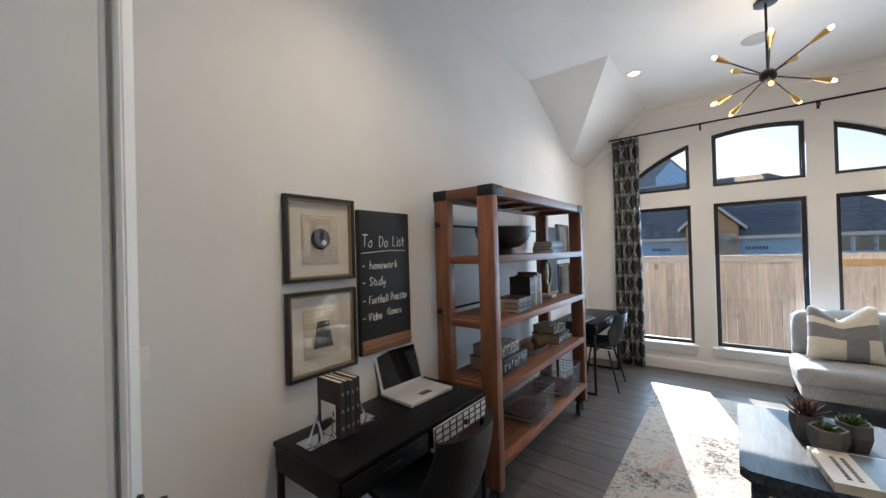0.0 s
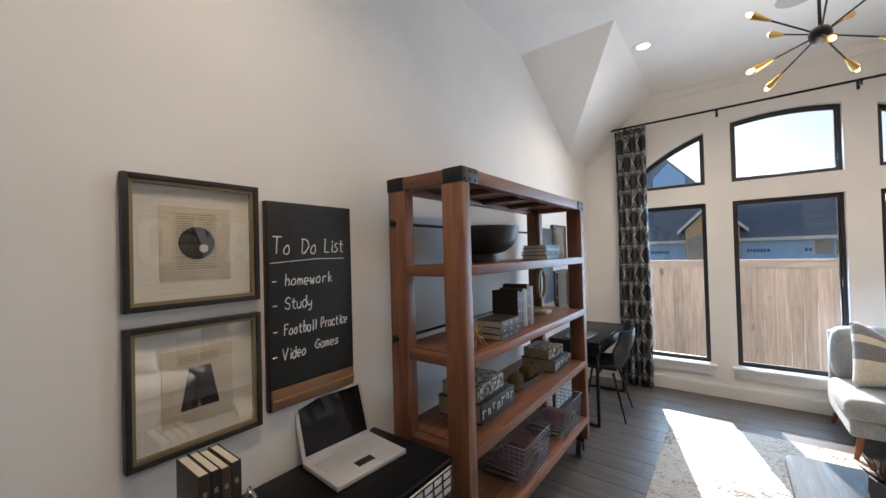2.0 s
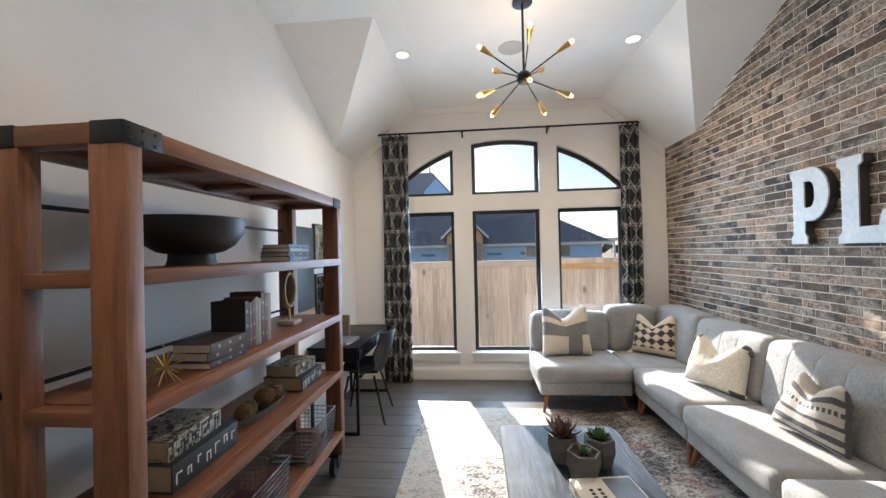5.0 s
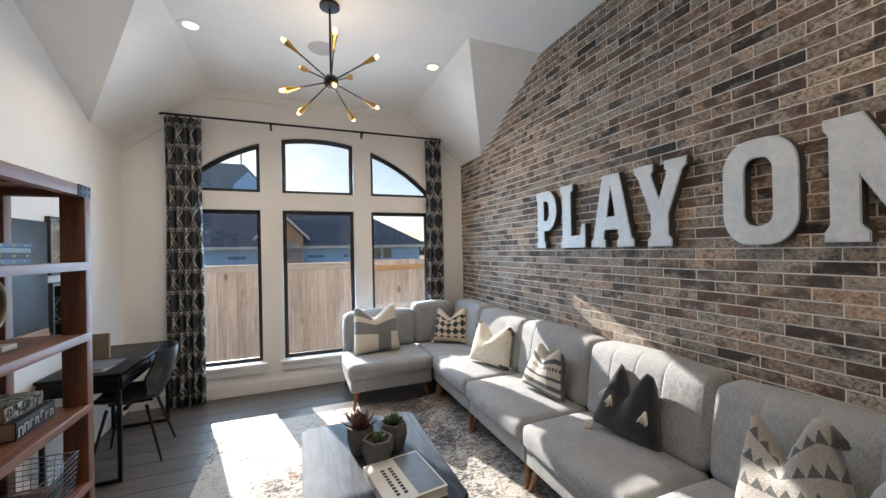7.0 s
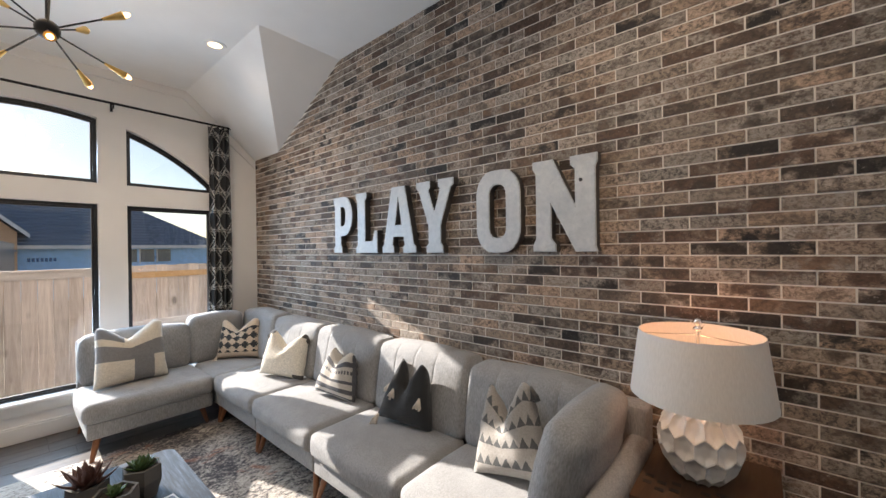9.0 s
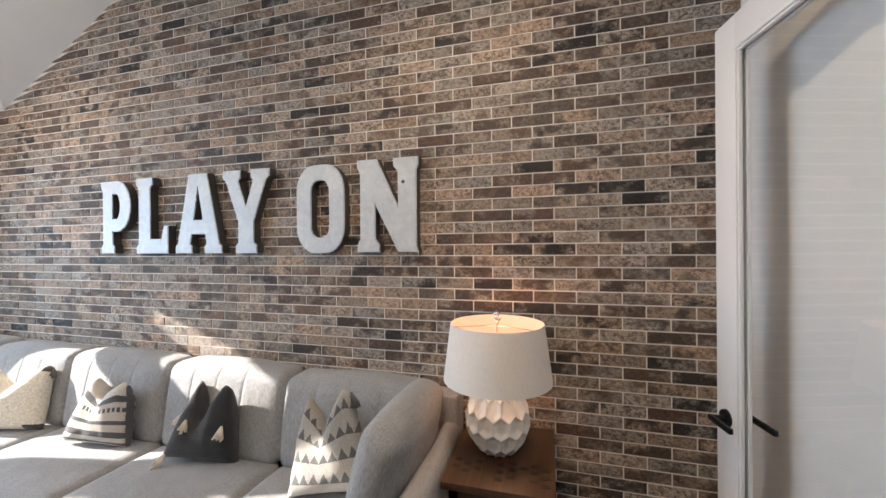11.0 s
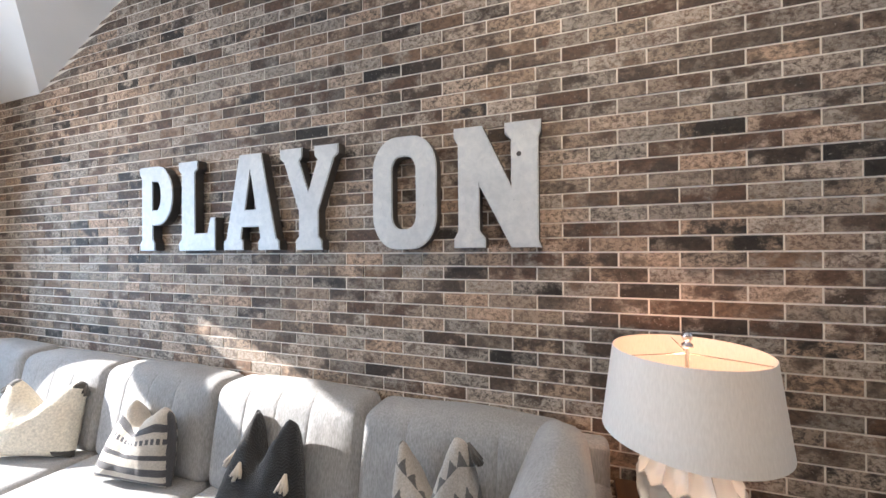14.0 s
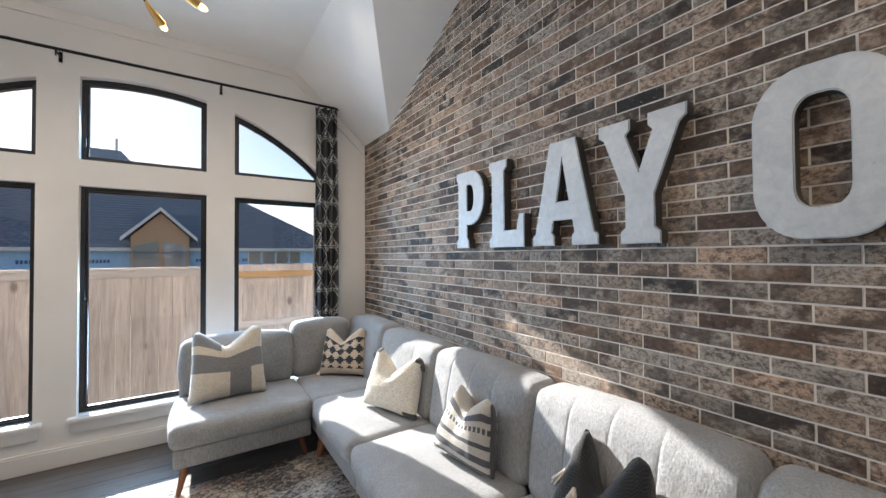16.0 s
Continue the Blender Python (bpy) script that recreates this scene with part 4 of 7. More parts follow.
LETTERS = {
    "P": [[(0, 0), (0.46, 0), (0.46, 0.09), (0.40, 0.13), (0.40, 0.30), (0.52, 0.30)] + arc_pts(0.55, 0.65, 0.45, 0.35, -90, 90) + [(0, 1), (0, 0.91), (0.06, 0.87), (0.06, 0.13), (0, 0.09)],
          [(0.40, 0.48)] + arc_pts(0.50, 0.65, 0.13, 0.17, -90, 90) + [(0.40, 0.82)]],
    "L": [[(0, 0), (1, 0), (1, 0.36), (0.86, 0.36), (0.78, 0.19), (0.46, 0.19), (0.46, 0.87), (0.54, 0.91), (0.54, 1), (0, 1), (0, 0.91), (0.08, 0.87), (0.08, 0.13), (0, 0.09)]],
    "A": [[(0, 0), (0.37, 0), (0.37, 0.09), (0.33, 0.12), (0.36, 0.24), (0.64, 0.24), (0.67, 0.12), (0.63, 0.09), (0.63, 0), (1, 0), (1, 0.09), (0.95, 0.12), (0.70, 1), (0.30, 1), (0.05, 0.12), (0, 0.09)],
          [(0.41, 0.42), (0.59, 0.42), (0.5, 0.80)]],
    "Y": [[(0.27, 0), (0.73, 0), (0.73, 0.09), (0.67, 0.13), (0.67, 0.38), (0.93, 0.87), (1, 0.91), (1, 1), (0.60, 1), (0.60, 0.91), (0.65, 0.87), (0.5, 0.58), (0.35, 0.87), (0.40, 0.91), (0.40, 1), (0, 1), (0, 0.91), (0.07, 0.87), (0.33, 0.38), (0.33, 0.13), (0.27, 0.09)]],
    "O": [arc_pts(0.62, 0.30, 0.38, 0.30, -90, 0, 8) + arc_pts(0.62, 0.70, 0.38, 0.30, 0, 90, 8) + arc_pts(0.38, 0.70, 0.38, 0.30, 90, 180, 8) + arc_pts(0.38, 0.30, 0.38, 0.30, 180, 270, 8),
          arc_pts(0.54, 0.30, 0.14, 0.12, -90, 0, 6) + arc_pts(0.54, 0.70, 0.14, 0.12, 0, 90, 6) + arc_pts(0.46, 0.70, 0.14, 0.12, 90, 180, 6) + arc_pts(0.46, 0.30, 0.14, 0.12, 180, 270, 6)],
    "N": [[(0, 0), (0.38, 0), (0.38, 0.08), (0.31, 0.14), (0.31, 0.50), (0.67, 0), (1, 0), (0.97, 0.06), (0.97, 0.86), (1, 0.91), (1, 1), (0.60, 1), (0.60, 0.91), (0.67, 0.86), (0.67, 0.50), (0.34, 1), (0, 1), (0, 0.92), (0.05, 0.86), (0.05, 0.14), (0, 0.08)]],
}


def letter(ch_, y0, y1, z0, z1):
    """A hollow sheet-steel letter: a pale face with a rolled rim, dark sides."""
    bm = bmesh.new()
    w, h, dep = y0 - y1, z1 - z0, 0.055
    for loop in LETTERS[ch_]:
        pts = []
        for p in loop:
            if not pts or (Vector(p) - Vector(pts[-1])).length > 1e-4:
                pts.append(p)
        if (Vector(pts[0]) - Vector(pts[-1])).length < 1e-4:
            pts.pop()
        vs = [bm.verts.new((0, -u * w, v * h)) for u, v in pts]
        for i in range(len(vs)):
            bm.edges.new((vs[i], vs[(i + 1) % len(vs)]))
    bmesh.ops.triangle_fill(bm, use_beauty=True, use_dissolve=False, edges=bm.edges[:])
    ex = bmesh.ops.extrude_face_region(bm, geom=bm.faces[:])
    for q in ex["geom"]:
        if isinstance(q, bmesh.types.BMVert):
            q.co.x -= dep
    bmesh.ops.recalc_face_normals(bm, faces=bm.faces)
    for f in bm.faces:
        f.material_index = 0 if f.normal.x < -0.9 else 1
    rim = [e for e in bm.edges if len(e.link_faces) == 2 and {f.material_index for f in e.link_faces} == {0, 1} and all(v.co.x < -dep + 0.001 for v in e.verts)]
    bmesh.ops.bevel(bm, geom=rim, offset=0.004, segments=2, affect="EDGES")
    ob = new("wall_letter")
    ob.location = (XR - 0.006, y0, z0)
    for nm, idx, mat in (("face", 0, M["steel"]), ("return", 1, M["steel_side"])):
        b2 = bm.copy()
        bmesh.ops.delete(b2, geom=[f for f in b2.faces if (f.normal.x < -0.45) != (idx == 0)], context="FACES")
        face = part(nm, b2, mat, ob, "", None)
        if ch_ == "N" and idx == 0:
            b3 = bmesh.new()
            rod(b3, (-dep - 0.002, -0.76 * w, 0.74 * h), (-dep + 0.002, -0.76 * w, 0.74 * h), 0.010, None, 14)
            part("screw", b3, M["steel_side"], face, "dark screw head")
    bm.free()
    return tagged(ob, "large galvanised steel slab-serif letter %s mounted on brick" % ch_, "wall letter", "play on letters")


for c, y0, y1, z0, z1 in (("P", 3.765, 3.475, 1.582, 2.088), ("L", 3.428, 3.138, 1.58, 2.093), ("A", 3.078, 2.69, 1.58, 2.095), ("Y", 2.685, 2.326, 1.578, 2.096), ("O", 2.139, 1.818, 1.576, 2.09), ("N", 1.740, 1.372, 1.58, 2.096)):
    letter(c, y0, y1, z0, z1)

# ---- pillows ----


def wing_fold(u, fold):
    """How far forward a chopped pillow's top lies: one wing laps over the other."""
    return fold * (0.5 * math.tanh((u + 0.08) * 4.5) + 0.25 * abs(u))


def pillow_mesh(w, h, t, chop, seed, fold=0.0):
    """A knife-edge pillow, its top edge dented in the middle, the wings folded forward."""
    rng = random.Random(seed)
    n = 22
    bm = bmesh.new()
    layers = []
    for s in (-1, 1):
        g = []
        for j in range(n + 1):
            row = []
            for i in range(n + 1):
                u, v = i / n * 2 - 1, j / n * 2 - 1
                inset = 1 - 0.06 * (1 - abs(v) ** 2) * abs(u) ** 3
                inv = 1 - 0.05 * (1 - abs(u) ** 2) * abs(v) ** 3
                x, z = u * w / 2 * inset, (v * inv + 1) * h / 2
                mid = -0.45 * fold
                dent = chop * h * max(0.0, 1 - abs(u - mid) / 0.80) ** 1.1 * max(0.0, (v + 1) / 2) ** 2.2
                z -= dent + 0.07 * h * max(0.0, v) ** 3 * abs(u) ** 7
                th = t / 2 * ((1 - abs(u) ** 2.6) * (1 - abs(v) ** 2.6)) ** 0.42 * (1 - 0.25 * max(0.0, v) * max(0.0, 1 - abs(u)))
                th *= 1 + 0.10 * noise.noise((u * 2.2 + seed, v * 2.2, s))
                up = max(0.0, (v + 1) / 2) ** 1.6
                y = s * th - wing_fold(u, fold) * h * up
                x *= 1 - 0.95 * fold * up
                y += 0.006 * noise.noise((u * 4 + seed, v * 4, 3.0)) * (1 - abs(u) ** 4)
                row.append((x + 0.004 * noise.noise((u * 5, v * 5, seed)), y, z))
            g.append(row)
        layers.append(g)
    uvl = bm.loops.layers.uv.new("UVMap")
    front = [[bm.verts.new(p) for p in row] for row in layers[0]]
    back = [[front[j][i] if i in (0, n) or j in (0, n) else bm.verts.new(layers[1][j][i]) for i in range(n + 1)] for j in range(n + 1)]
    for g in (front, back):
        for j in range(n):
            for i in range(n):
                f = bm.faces.new((g[j][i], g[j][i + 1], g[j + 1][i + 1], g[j + 1][i]))
                for lp, (a, b) in zip(f.loops, ((i, j), (i + 1, j), (i + 1, j + 1), (i, j + 1))):
                    lp[uvl].uv = (a / n, b / n)
    return bm


def uv_nodes(k):
    uv = k.n("UVMap")
    sep = k.n("SeparateXYZ")
    k.link(uv.outputs[0], sep.inputs[0])
    return uv.outputs[0], sep.outputs[0], sep.outputs[1]


def between(k, v, a, b):
    return k.math("MULTIPLY", k.math("GREATER_THAN", v, a), k.math("LESS_THAN", v, b))


CREAM, CHAR, MIDG = (0.66, 0.60, 0.50), (0.035, 0.038, 0.042), (0.20, 0.20, 0.205)


def woven(name, build, bump=0.8, scale=180):
    k = Nodes(name)
    vec, u, v = uv_nodes(k)
    n1 = k.noise(k.coords(), scale, 3, 0.6)
    jit = k.math("MULTIPLY", k.math("SUBTRACT", k.noise(vec, 40, 3), 0.5), 0.02)
    col = build(k, k.math("ADD", u, jit), k.math("ADD", v, jit))
    shade = k.ramp(n1, (0.3, (0.75,) * 3), (0.7, (1.15,) * 3))
    k.b.inputs["Sheen Weight"].default_value = 0.2
    return k.out(k.mix(1.0, col, shade, "MULTIPLY"), 0.95, bump=n1, strength=bump, dist=0.006)


def block_pattern(k, u, v):
    mid = between(k, v, 0.40, 0.66)
    leg_ = k.math("MULTIPLY", between(k, u, 0.50, 0.78), k.math("LESS_THAN", v, 0.45))
    ear = k.math("MULTIPLY", k.math("LESS_THAN", u, 0.40), k.math("GREATER_THAN", v, 0.78))
    return k.mix(k.math("MAXIMUM", k.math("MAXIMUM", mid, leg_), ear), CREAM, MIDG)


def diamond_pattern(k, u, v):
    fu = k.math("ABSOLUTE", k.math("SUBTRACT", k.math("FRACT", k.math("MULTIPLY", u, 5)), 0.5))
    fv = k.math("ABSOLUTE", k.math("SUBTRACT", k.math("FRACT", k.math("MULTIPLY", v, 4.5)), 0.5))
    d = k.math("LESS_THAN", k.math("ADD", k.math("MULTIPLY", k.math("FLOOR", k.math("MULTIPLY", fu, 6)), 0.17), fv), 0.42)
    return k.mix(k.math("MULTIPLY", d, between(k, v, 0.14, 0.80)), (0.62, 0.50, 0.38), CHAR)


def sheep_pattern(k, u, v):
    e = k.math("MAXIMUM", k.math("MULTIPLY", k.math("GREATER_THAN", v, 0.9), k.math("GREATER_THAN", k.math("ABSOLUTE", k.math("SUBTRACT", u, 0.5)), 0.38)),
               k.math("MULTIPLY", k.math("LESS_THAN", v, 0.1), k.math("GREATER_THAN", u, 0.8)))
    return k.mix(e, (0.74, 0.68, 0.57), (0.07, 0.065, 0.06))


def stripe_pattern(k, u, v):
    m = between(k, v, 0.70, 0.80)
    for a, b in ((0.36, 0.42), (0.16, 0.25), (0.05, 0.09)):
        m = k.math("MAXIMUM", m, between(k, v, a, b))
    dots = k.math("MULTIPLY", between(k, v, 0.55, 0.62), k.math("LESS_THAN", k.math("FRACT", k.math("MULTIPLY", u, 14)), 0.6))
    edge = k.math("GREATER_THAN", u, 0.965)
    return k.mix(k.math("MAXIMUM", k.math("MAXIMUM", m, dots), edge), (0.60, 0.56, 0.50), (0.10, 0.10, 0.11))


def black_pattern(k, u, v):
    zig = k.math("ABSOLUTE", k.math("SUBTRACT", k.math("FRACT", k.math("MULTIPLY", u, 9)), 0.5))
    s = k.math("LESS_THAN", k.math("FRACT", k.math("ADD", k.math("MULTIPLY", v, 30), k.math("MULTIPLY", zig, 2.0))), 0.3)
    return k.mix(k.math("MULTIPLY", s, 0.7), (0.020, 0.021, 0.023), (0.055, 0.057, 0.06))


def zigzag_pattern(k, u, v):
    z = k.math("ABSOLUTE", k.math("SUBTRACT", k.math("FRACT", k.math("MULTIPLY", u, 8)), 0.5))
    m = None
    for c in (0.12, 0.34, 0.56, 0.80):
        top = k.math("ADD", k.math("MULTIPLY", z, 0.22), c)
        b = k.math("MULTIPLY", k.math("LESS_THAN", v, top), k.math("GREATER_THAN", v, c))
        m = b if m is None else k.math("MAXIMUM", m, b)
    return k.mix(m, (0.37, 0.345, 0.315), (0.10, 0.102, 0.102))


M["p_block"] = woven("shaggy_block_weave", block_pattern, 1.0, 120)
M["p_diamond"] = woven("diamond_weave", diamond_pattern)
M["p_sheep"] = woven("sheepskin_weave", sheep_pattern, 1.0, 90)
M["p_stripe"] = woven("striped_weave", stripe_pattern)
M["p_black"] = woven("black_weave", black_pattern, 0.8, 220)
M["p_zig"] = woven("zigzag_weave", zigzag_pattern)
M["tassel"] = cloth("cream_tassel", (0.66, 0.58, 0.48))
M["tassel_dark"] = cloth("dark_tassel", (0.08, 0.075, 0.07))


def pillow(label, at, rz, tilt, w, h, t, chop, mat, seed, tassels=(), tmat=None, roll=0, fold=0.3):
    p = thing("throw_pillow", label, "pillow", at, 0)
    p.matrix_world = pose(*at, 0, 0, rz) @ pose(0, 0, 0, tilt, 0, 0) @ pose(0, 0, 0, 0, roll, 0)
    part("cover", pillow_mesh(w, h, t, chop, seed, fold), mat, p, "", 180)
    for u, v in tassels:
        bm = bmesh.new()
        rng = random.Random(int(u * 90 + v * 70 + seed))
        x, z = (u - 0.5) * w * 0.97, v * h * 0.97 - (chop * h * max(0, 1 - abs(2 * u - 1) / 0.85) * v ** 2.2)
        y = -t / 2 * ((1 - abs(2 * u - 1) ** 2.6) * (1 - abs(2 * v - 1) ** 2.6)) ** 0.42 - 0.012 if 0.03 < u < 0.97 else 0
        y -= wing_fold(2 * u - 1, fold) * h * v ** 1.6
        x *= 1 - 0.95 * fold * v ** 1.6
        for _ in range(16):
            e = Vector((rng.uniform(-0.024, 0.024) + 0.02 * (1 if u > 0.9 else -1 if u < 0.1 else 0), rng.uniform(-0.02, 0.004), -rng.uniform(0.045, 0.07)))
            rod(bm, (x, y, z), Vector((x, y, z)) + e, 0.006, 0.005, 5)
        part("tassel", bm, tmat or M["tassel"], p, "", 180)
    return p


SZ = SEAT_Z + 0.018
pillow("shaggy cream throw pillow with grey woven blocks on the end seat", (0.80, 4.93, SZ), 2, -14, 0.52, 0.53, 0.20, 0.27, M["p_block"], 21, (), None, 0, 0.12)
pillow("tan pillow with black diamond pattern and tassels in the sofa corner", (1.68, 4.98, SZ), -42, -14, 0.44, 0.42, 0.16, 0.32, M["p_diamond"], 22, ((0.0, 0.06), (1.0, 0.06)), None, 0, 0.12)
pillow("woolly cream pillow with dark corner tassels on the sofa", (1.68, 4.03, SZ), -60, -16, 0.45, 0.41, 0.17, 0.38, M["p_sheep"], 23, ((0.02, 0.97), (0.98, 0.97), (0.97, 0.03)), M["tassel_dark"], 6, 0.1)
pillow("cream pillow with charcoal woven stripes on the sofa", (1.72, 3.25, SZ), -72, -16, 0.40, 0.37, 0.16, 0.32, M["p_stripe"], 24, (), None, 8)
pillow("black herringbone pillow with cream tassels on the sofa", (1.745, 2.50, SZ), -70, -13, 0.40, 0.42, 0.16, 0.50, M["p_black"], 25, ((0.02, 0.55), (0.2, 0.55), (0.85, 0.55), (0.97, 0.05), (0.05, 0.06)), None, 9, 0.4)
pillow("cream pillow with grey zigzag bands against the sofa arm", (1.66, 1.66, SZ + 0.02), -82, -20, 0.40, 0.45, 0.15, 0.44, M["p_zig"], 26, ((1.0, 0.97),), M["tassel_dark"], -7, 0.32)
bol = thing("bolster_cushion", "plump grey linen cushion leaning on the sofa arm", "cushion", (1.70, 1.36, SEAT_Z + 0.01), 0)
bol.matrix_world = pose(1.70, 1.40, SEAT_Z + 0.015, 14, 0, 0)
bmk = cushion(-0.30, 0.30, -0.085, 0.085, 0.0, 0.48, 0.055, 0.045, 0, "y", 31)
part("cover", bmk, M["sofa"], bol)

# ---- end table and lamp ----
LX, LY, TT = 1.86, 0.93, 0.70
et = thing("end_table", "dark wooden side table with inlaid dark squares", "table", (1.84, 0.90, 0))
M["walnut_dark"] = wood("dark_walnut", (0.045, 0.022, 0.012), (0.12, 0.06, 0.03), "x", 1.2, 0.35)
M["inlay"] = wood("ebony_inlay", (0.012, 0.008, 0.006), (0.028, 0.018, 0.012), "y", 1.2, 0.35)
part("tabletop", boxed(-0.27, 0.265, -0.215, 0.215, TT - 0.03, TT, 0.004), M["walnut_dark"], et)
rng = random.Random(4)
for i in range(9):
    for j in range(3):
        if rng.random() < 0.8:
            yc, xc = -0.18 + 0.045 * i, -0.2 + 0.05 * j + (0.025 if i % 2 else 0)
            part("inlay", boxed(xc - 0.011, xc + 0.011, yc - 0.015, yc + 0.015, TT - 0.001, TT + 0.0012), M["inlay"], et)
part("apron", boxed(-0.24, 0.24, -0.19, 0.19, TT - 0.10, TT - 0.031, 0.003), M["walnut_dark"], et)
for sx in (-1, 1):
    for sy in (-1, 1):
        part("leg", boxed(sx * 0.22 - 0.02, sx * 0.22 + 0.02, sy * 0.17 - 0.02, sy * 0.17 + 0.02, 0, TT - 0.031, 0.004), M["walnut_dark"], et)
lamp = thing("table_lamp", "white faceted ceramic table lamp with white drum shade, lit", "lamp", (LX, LY, TT + 0.0015))
M["ceramic"] = plain("white_glazed_ceramic", (0.80, 0.78, 0.74), 0.12, 0, 30, 0.05, 0.03)
bm = bmesh.new()
N, ROWS_UP, COLS, CELL = 130, 52, 13, 0.074
PROF = ((0.070, 0.0), (0.092, 0.025), (0.116, 0.066), (0.130, 0.111), (0.132, 0.158), (0.122, 0.204), (0.100, 0.246), (0.066, 0.284))


def scooped(a, z):
    """Radius of the base: concave cells in staggered rows, with sharp raised borders."""
    for (r0, z0), (r1, z1) in zip(PROF, PROF[1:]):
        if z <= z1 + 1e-6:
            rad = r0 + (r1 - r0) * (z - z0) / (z1 - z0)
            break
    u, v = a / (2 * math.pi) * COLS, z / CELL
    near = []
    for j in range(int(v) - 1, int(v) + 3):
        c = round(u - 0.5 * (j % 2)) + 0.5 * (j % 2)
        for i in (c - 1, c, c + 1):
            near.append(math.hypot(u - i, (v - j) * 0.85))
    near.sort()
    edge = max(0.0, 1 - (near[1] - near[0]) / 0.55)
    return rad * (0.93 + 0.17 * edge ** 1.6)


rings = []
for j in range(ROWS_UP + 1):
    z = 0.284 * j / ROWS_UP
    rings.append([bm.verts.new((scooped(2 * math.pi * i / N, z) * math.cos(2 * math.pi * i / N), scooped(2 * math.pi * i / N, z) * math.sin(2 * math.pi * i / N), z)) for i in range(N)])
for p, q in zip(rings, rings[1:]):
    for i in range(N):
        bm.faces.new((p[i], p[(i + 1) % N], q[(i + 1) % N], q[i]))
bm.faces.new(rings[0][::-1])
bm.faces.new(rings[-1])
part("base", bm, M["ceramic"], lamp, "white glazed ceramic base with scooped facets", 30)
bm = bmesh.new()
rod(bm, (0, 0, 0.275), (0, 0, 0.575), 0.006, None, 10)
for a in (0, 120, 240):
    rod(bm, (0, 0, 0.552), (0.205 * math.cos(radians(a)), 0.205 * math.sin(radians(a)), 0.556), 0.0018, None, 6)
part("harp", bm, M["chrome"], lamp)
k = Nodes("lamp_shade_fabric")
tl, df, ms = k.n("BsdfTranslucent"), k.n("BsdfDiffuse"), k.n("MixShader")
shc = k.ramp(k.noise(k.coords((1, 1, 0.2)), 220, 3), (0.3, (0.80, 0.77, 0.72)), (0.7, (0.88, 0.85, 0.80)))
k.link(shc, tl.inputs[0])
k.link(shc, df.inputs[0])
ms.inputs[0].default_value = 0.16
k.link(df.outputs[0], ms.inputs[1])
k.link(tl.outputs[0], ms.inputs[2])
k.link(ms.outputs[0], k.t.nodes["Material Output"].inputs[0])
M["shade"] = k.mat
part("shade", lathe([(0.240, 0.312), (0.2075, 0.563), (0.205, 0.563), (0.2375, 0.312), (0.240, 0.312)], 56), M["shade"], lamp, "white fabric drum shade", 60)
part("finial", lathe([(0.0, 0.620), (0.012, 0.614), (0.016, 0.603), (0.010, 0.591), (0.007, 0.586), (0.015, 0.580), (0.017, 0.572), (0.0, 0.566)], 18), M["chrome"], lamp, "chrome ball finial", 180)
bm = bmesh.new()
bmesh.ops.create_uvsphere(bm, u_segments=16, v_segments=12, radius=0.028, matrix=Matrix.Translation((0, 0, 0.42)))
M["lamp_bulb"] = glow("lamp_bulb_glow", (1.0, 0.66, 0.40), 2.0)
part("bulb", bm, M["lamp_bulb"], lamp, "", 180)
point_lamp("table_lamp_light", (LX, LY, TT + 0.53), 0.55, (1.0, 0.48, 0.25), 0.06)

# ---- pictures and chalkboards ----
M["mat_board"] = plain("cream_mat_board", (0.78, 0.755, 0.70), 0.9, 0, 200, 0.1, 0.04)
M["page"] = plain("aged_page", (0.66, 0.595, 0.48), 0.9, 0, 60, 0.1, 0.08)
M["ink"] = plain("black_ink", (0.02, 0.02, 0.02), 0.8, 0, 60, 0.05)
M["print_grey"] = plain("faded_print", (0.40, 0.35, 0.27), 0.9, 0, 60, 0.05)
M["frame_black"] = wood("black_frame_wood", (0.014, 0.012, 0.010), (0.035, 0.030, 0.026), "y", 2.0, 0.4, 0.2)
M["gilt"] = plain("dull_gilt", (0.30, 0.24, 0.14), 0.5, 0.6, 60, 0.1)


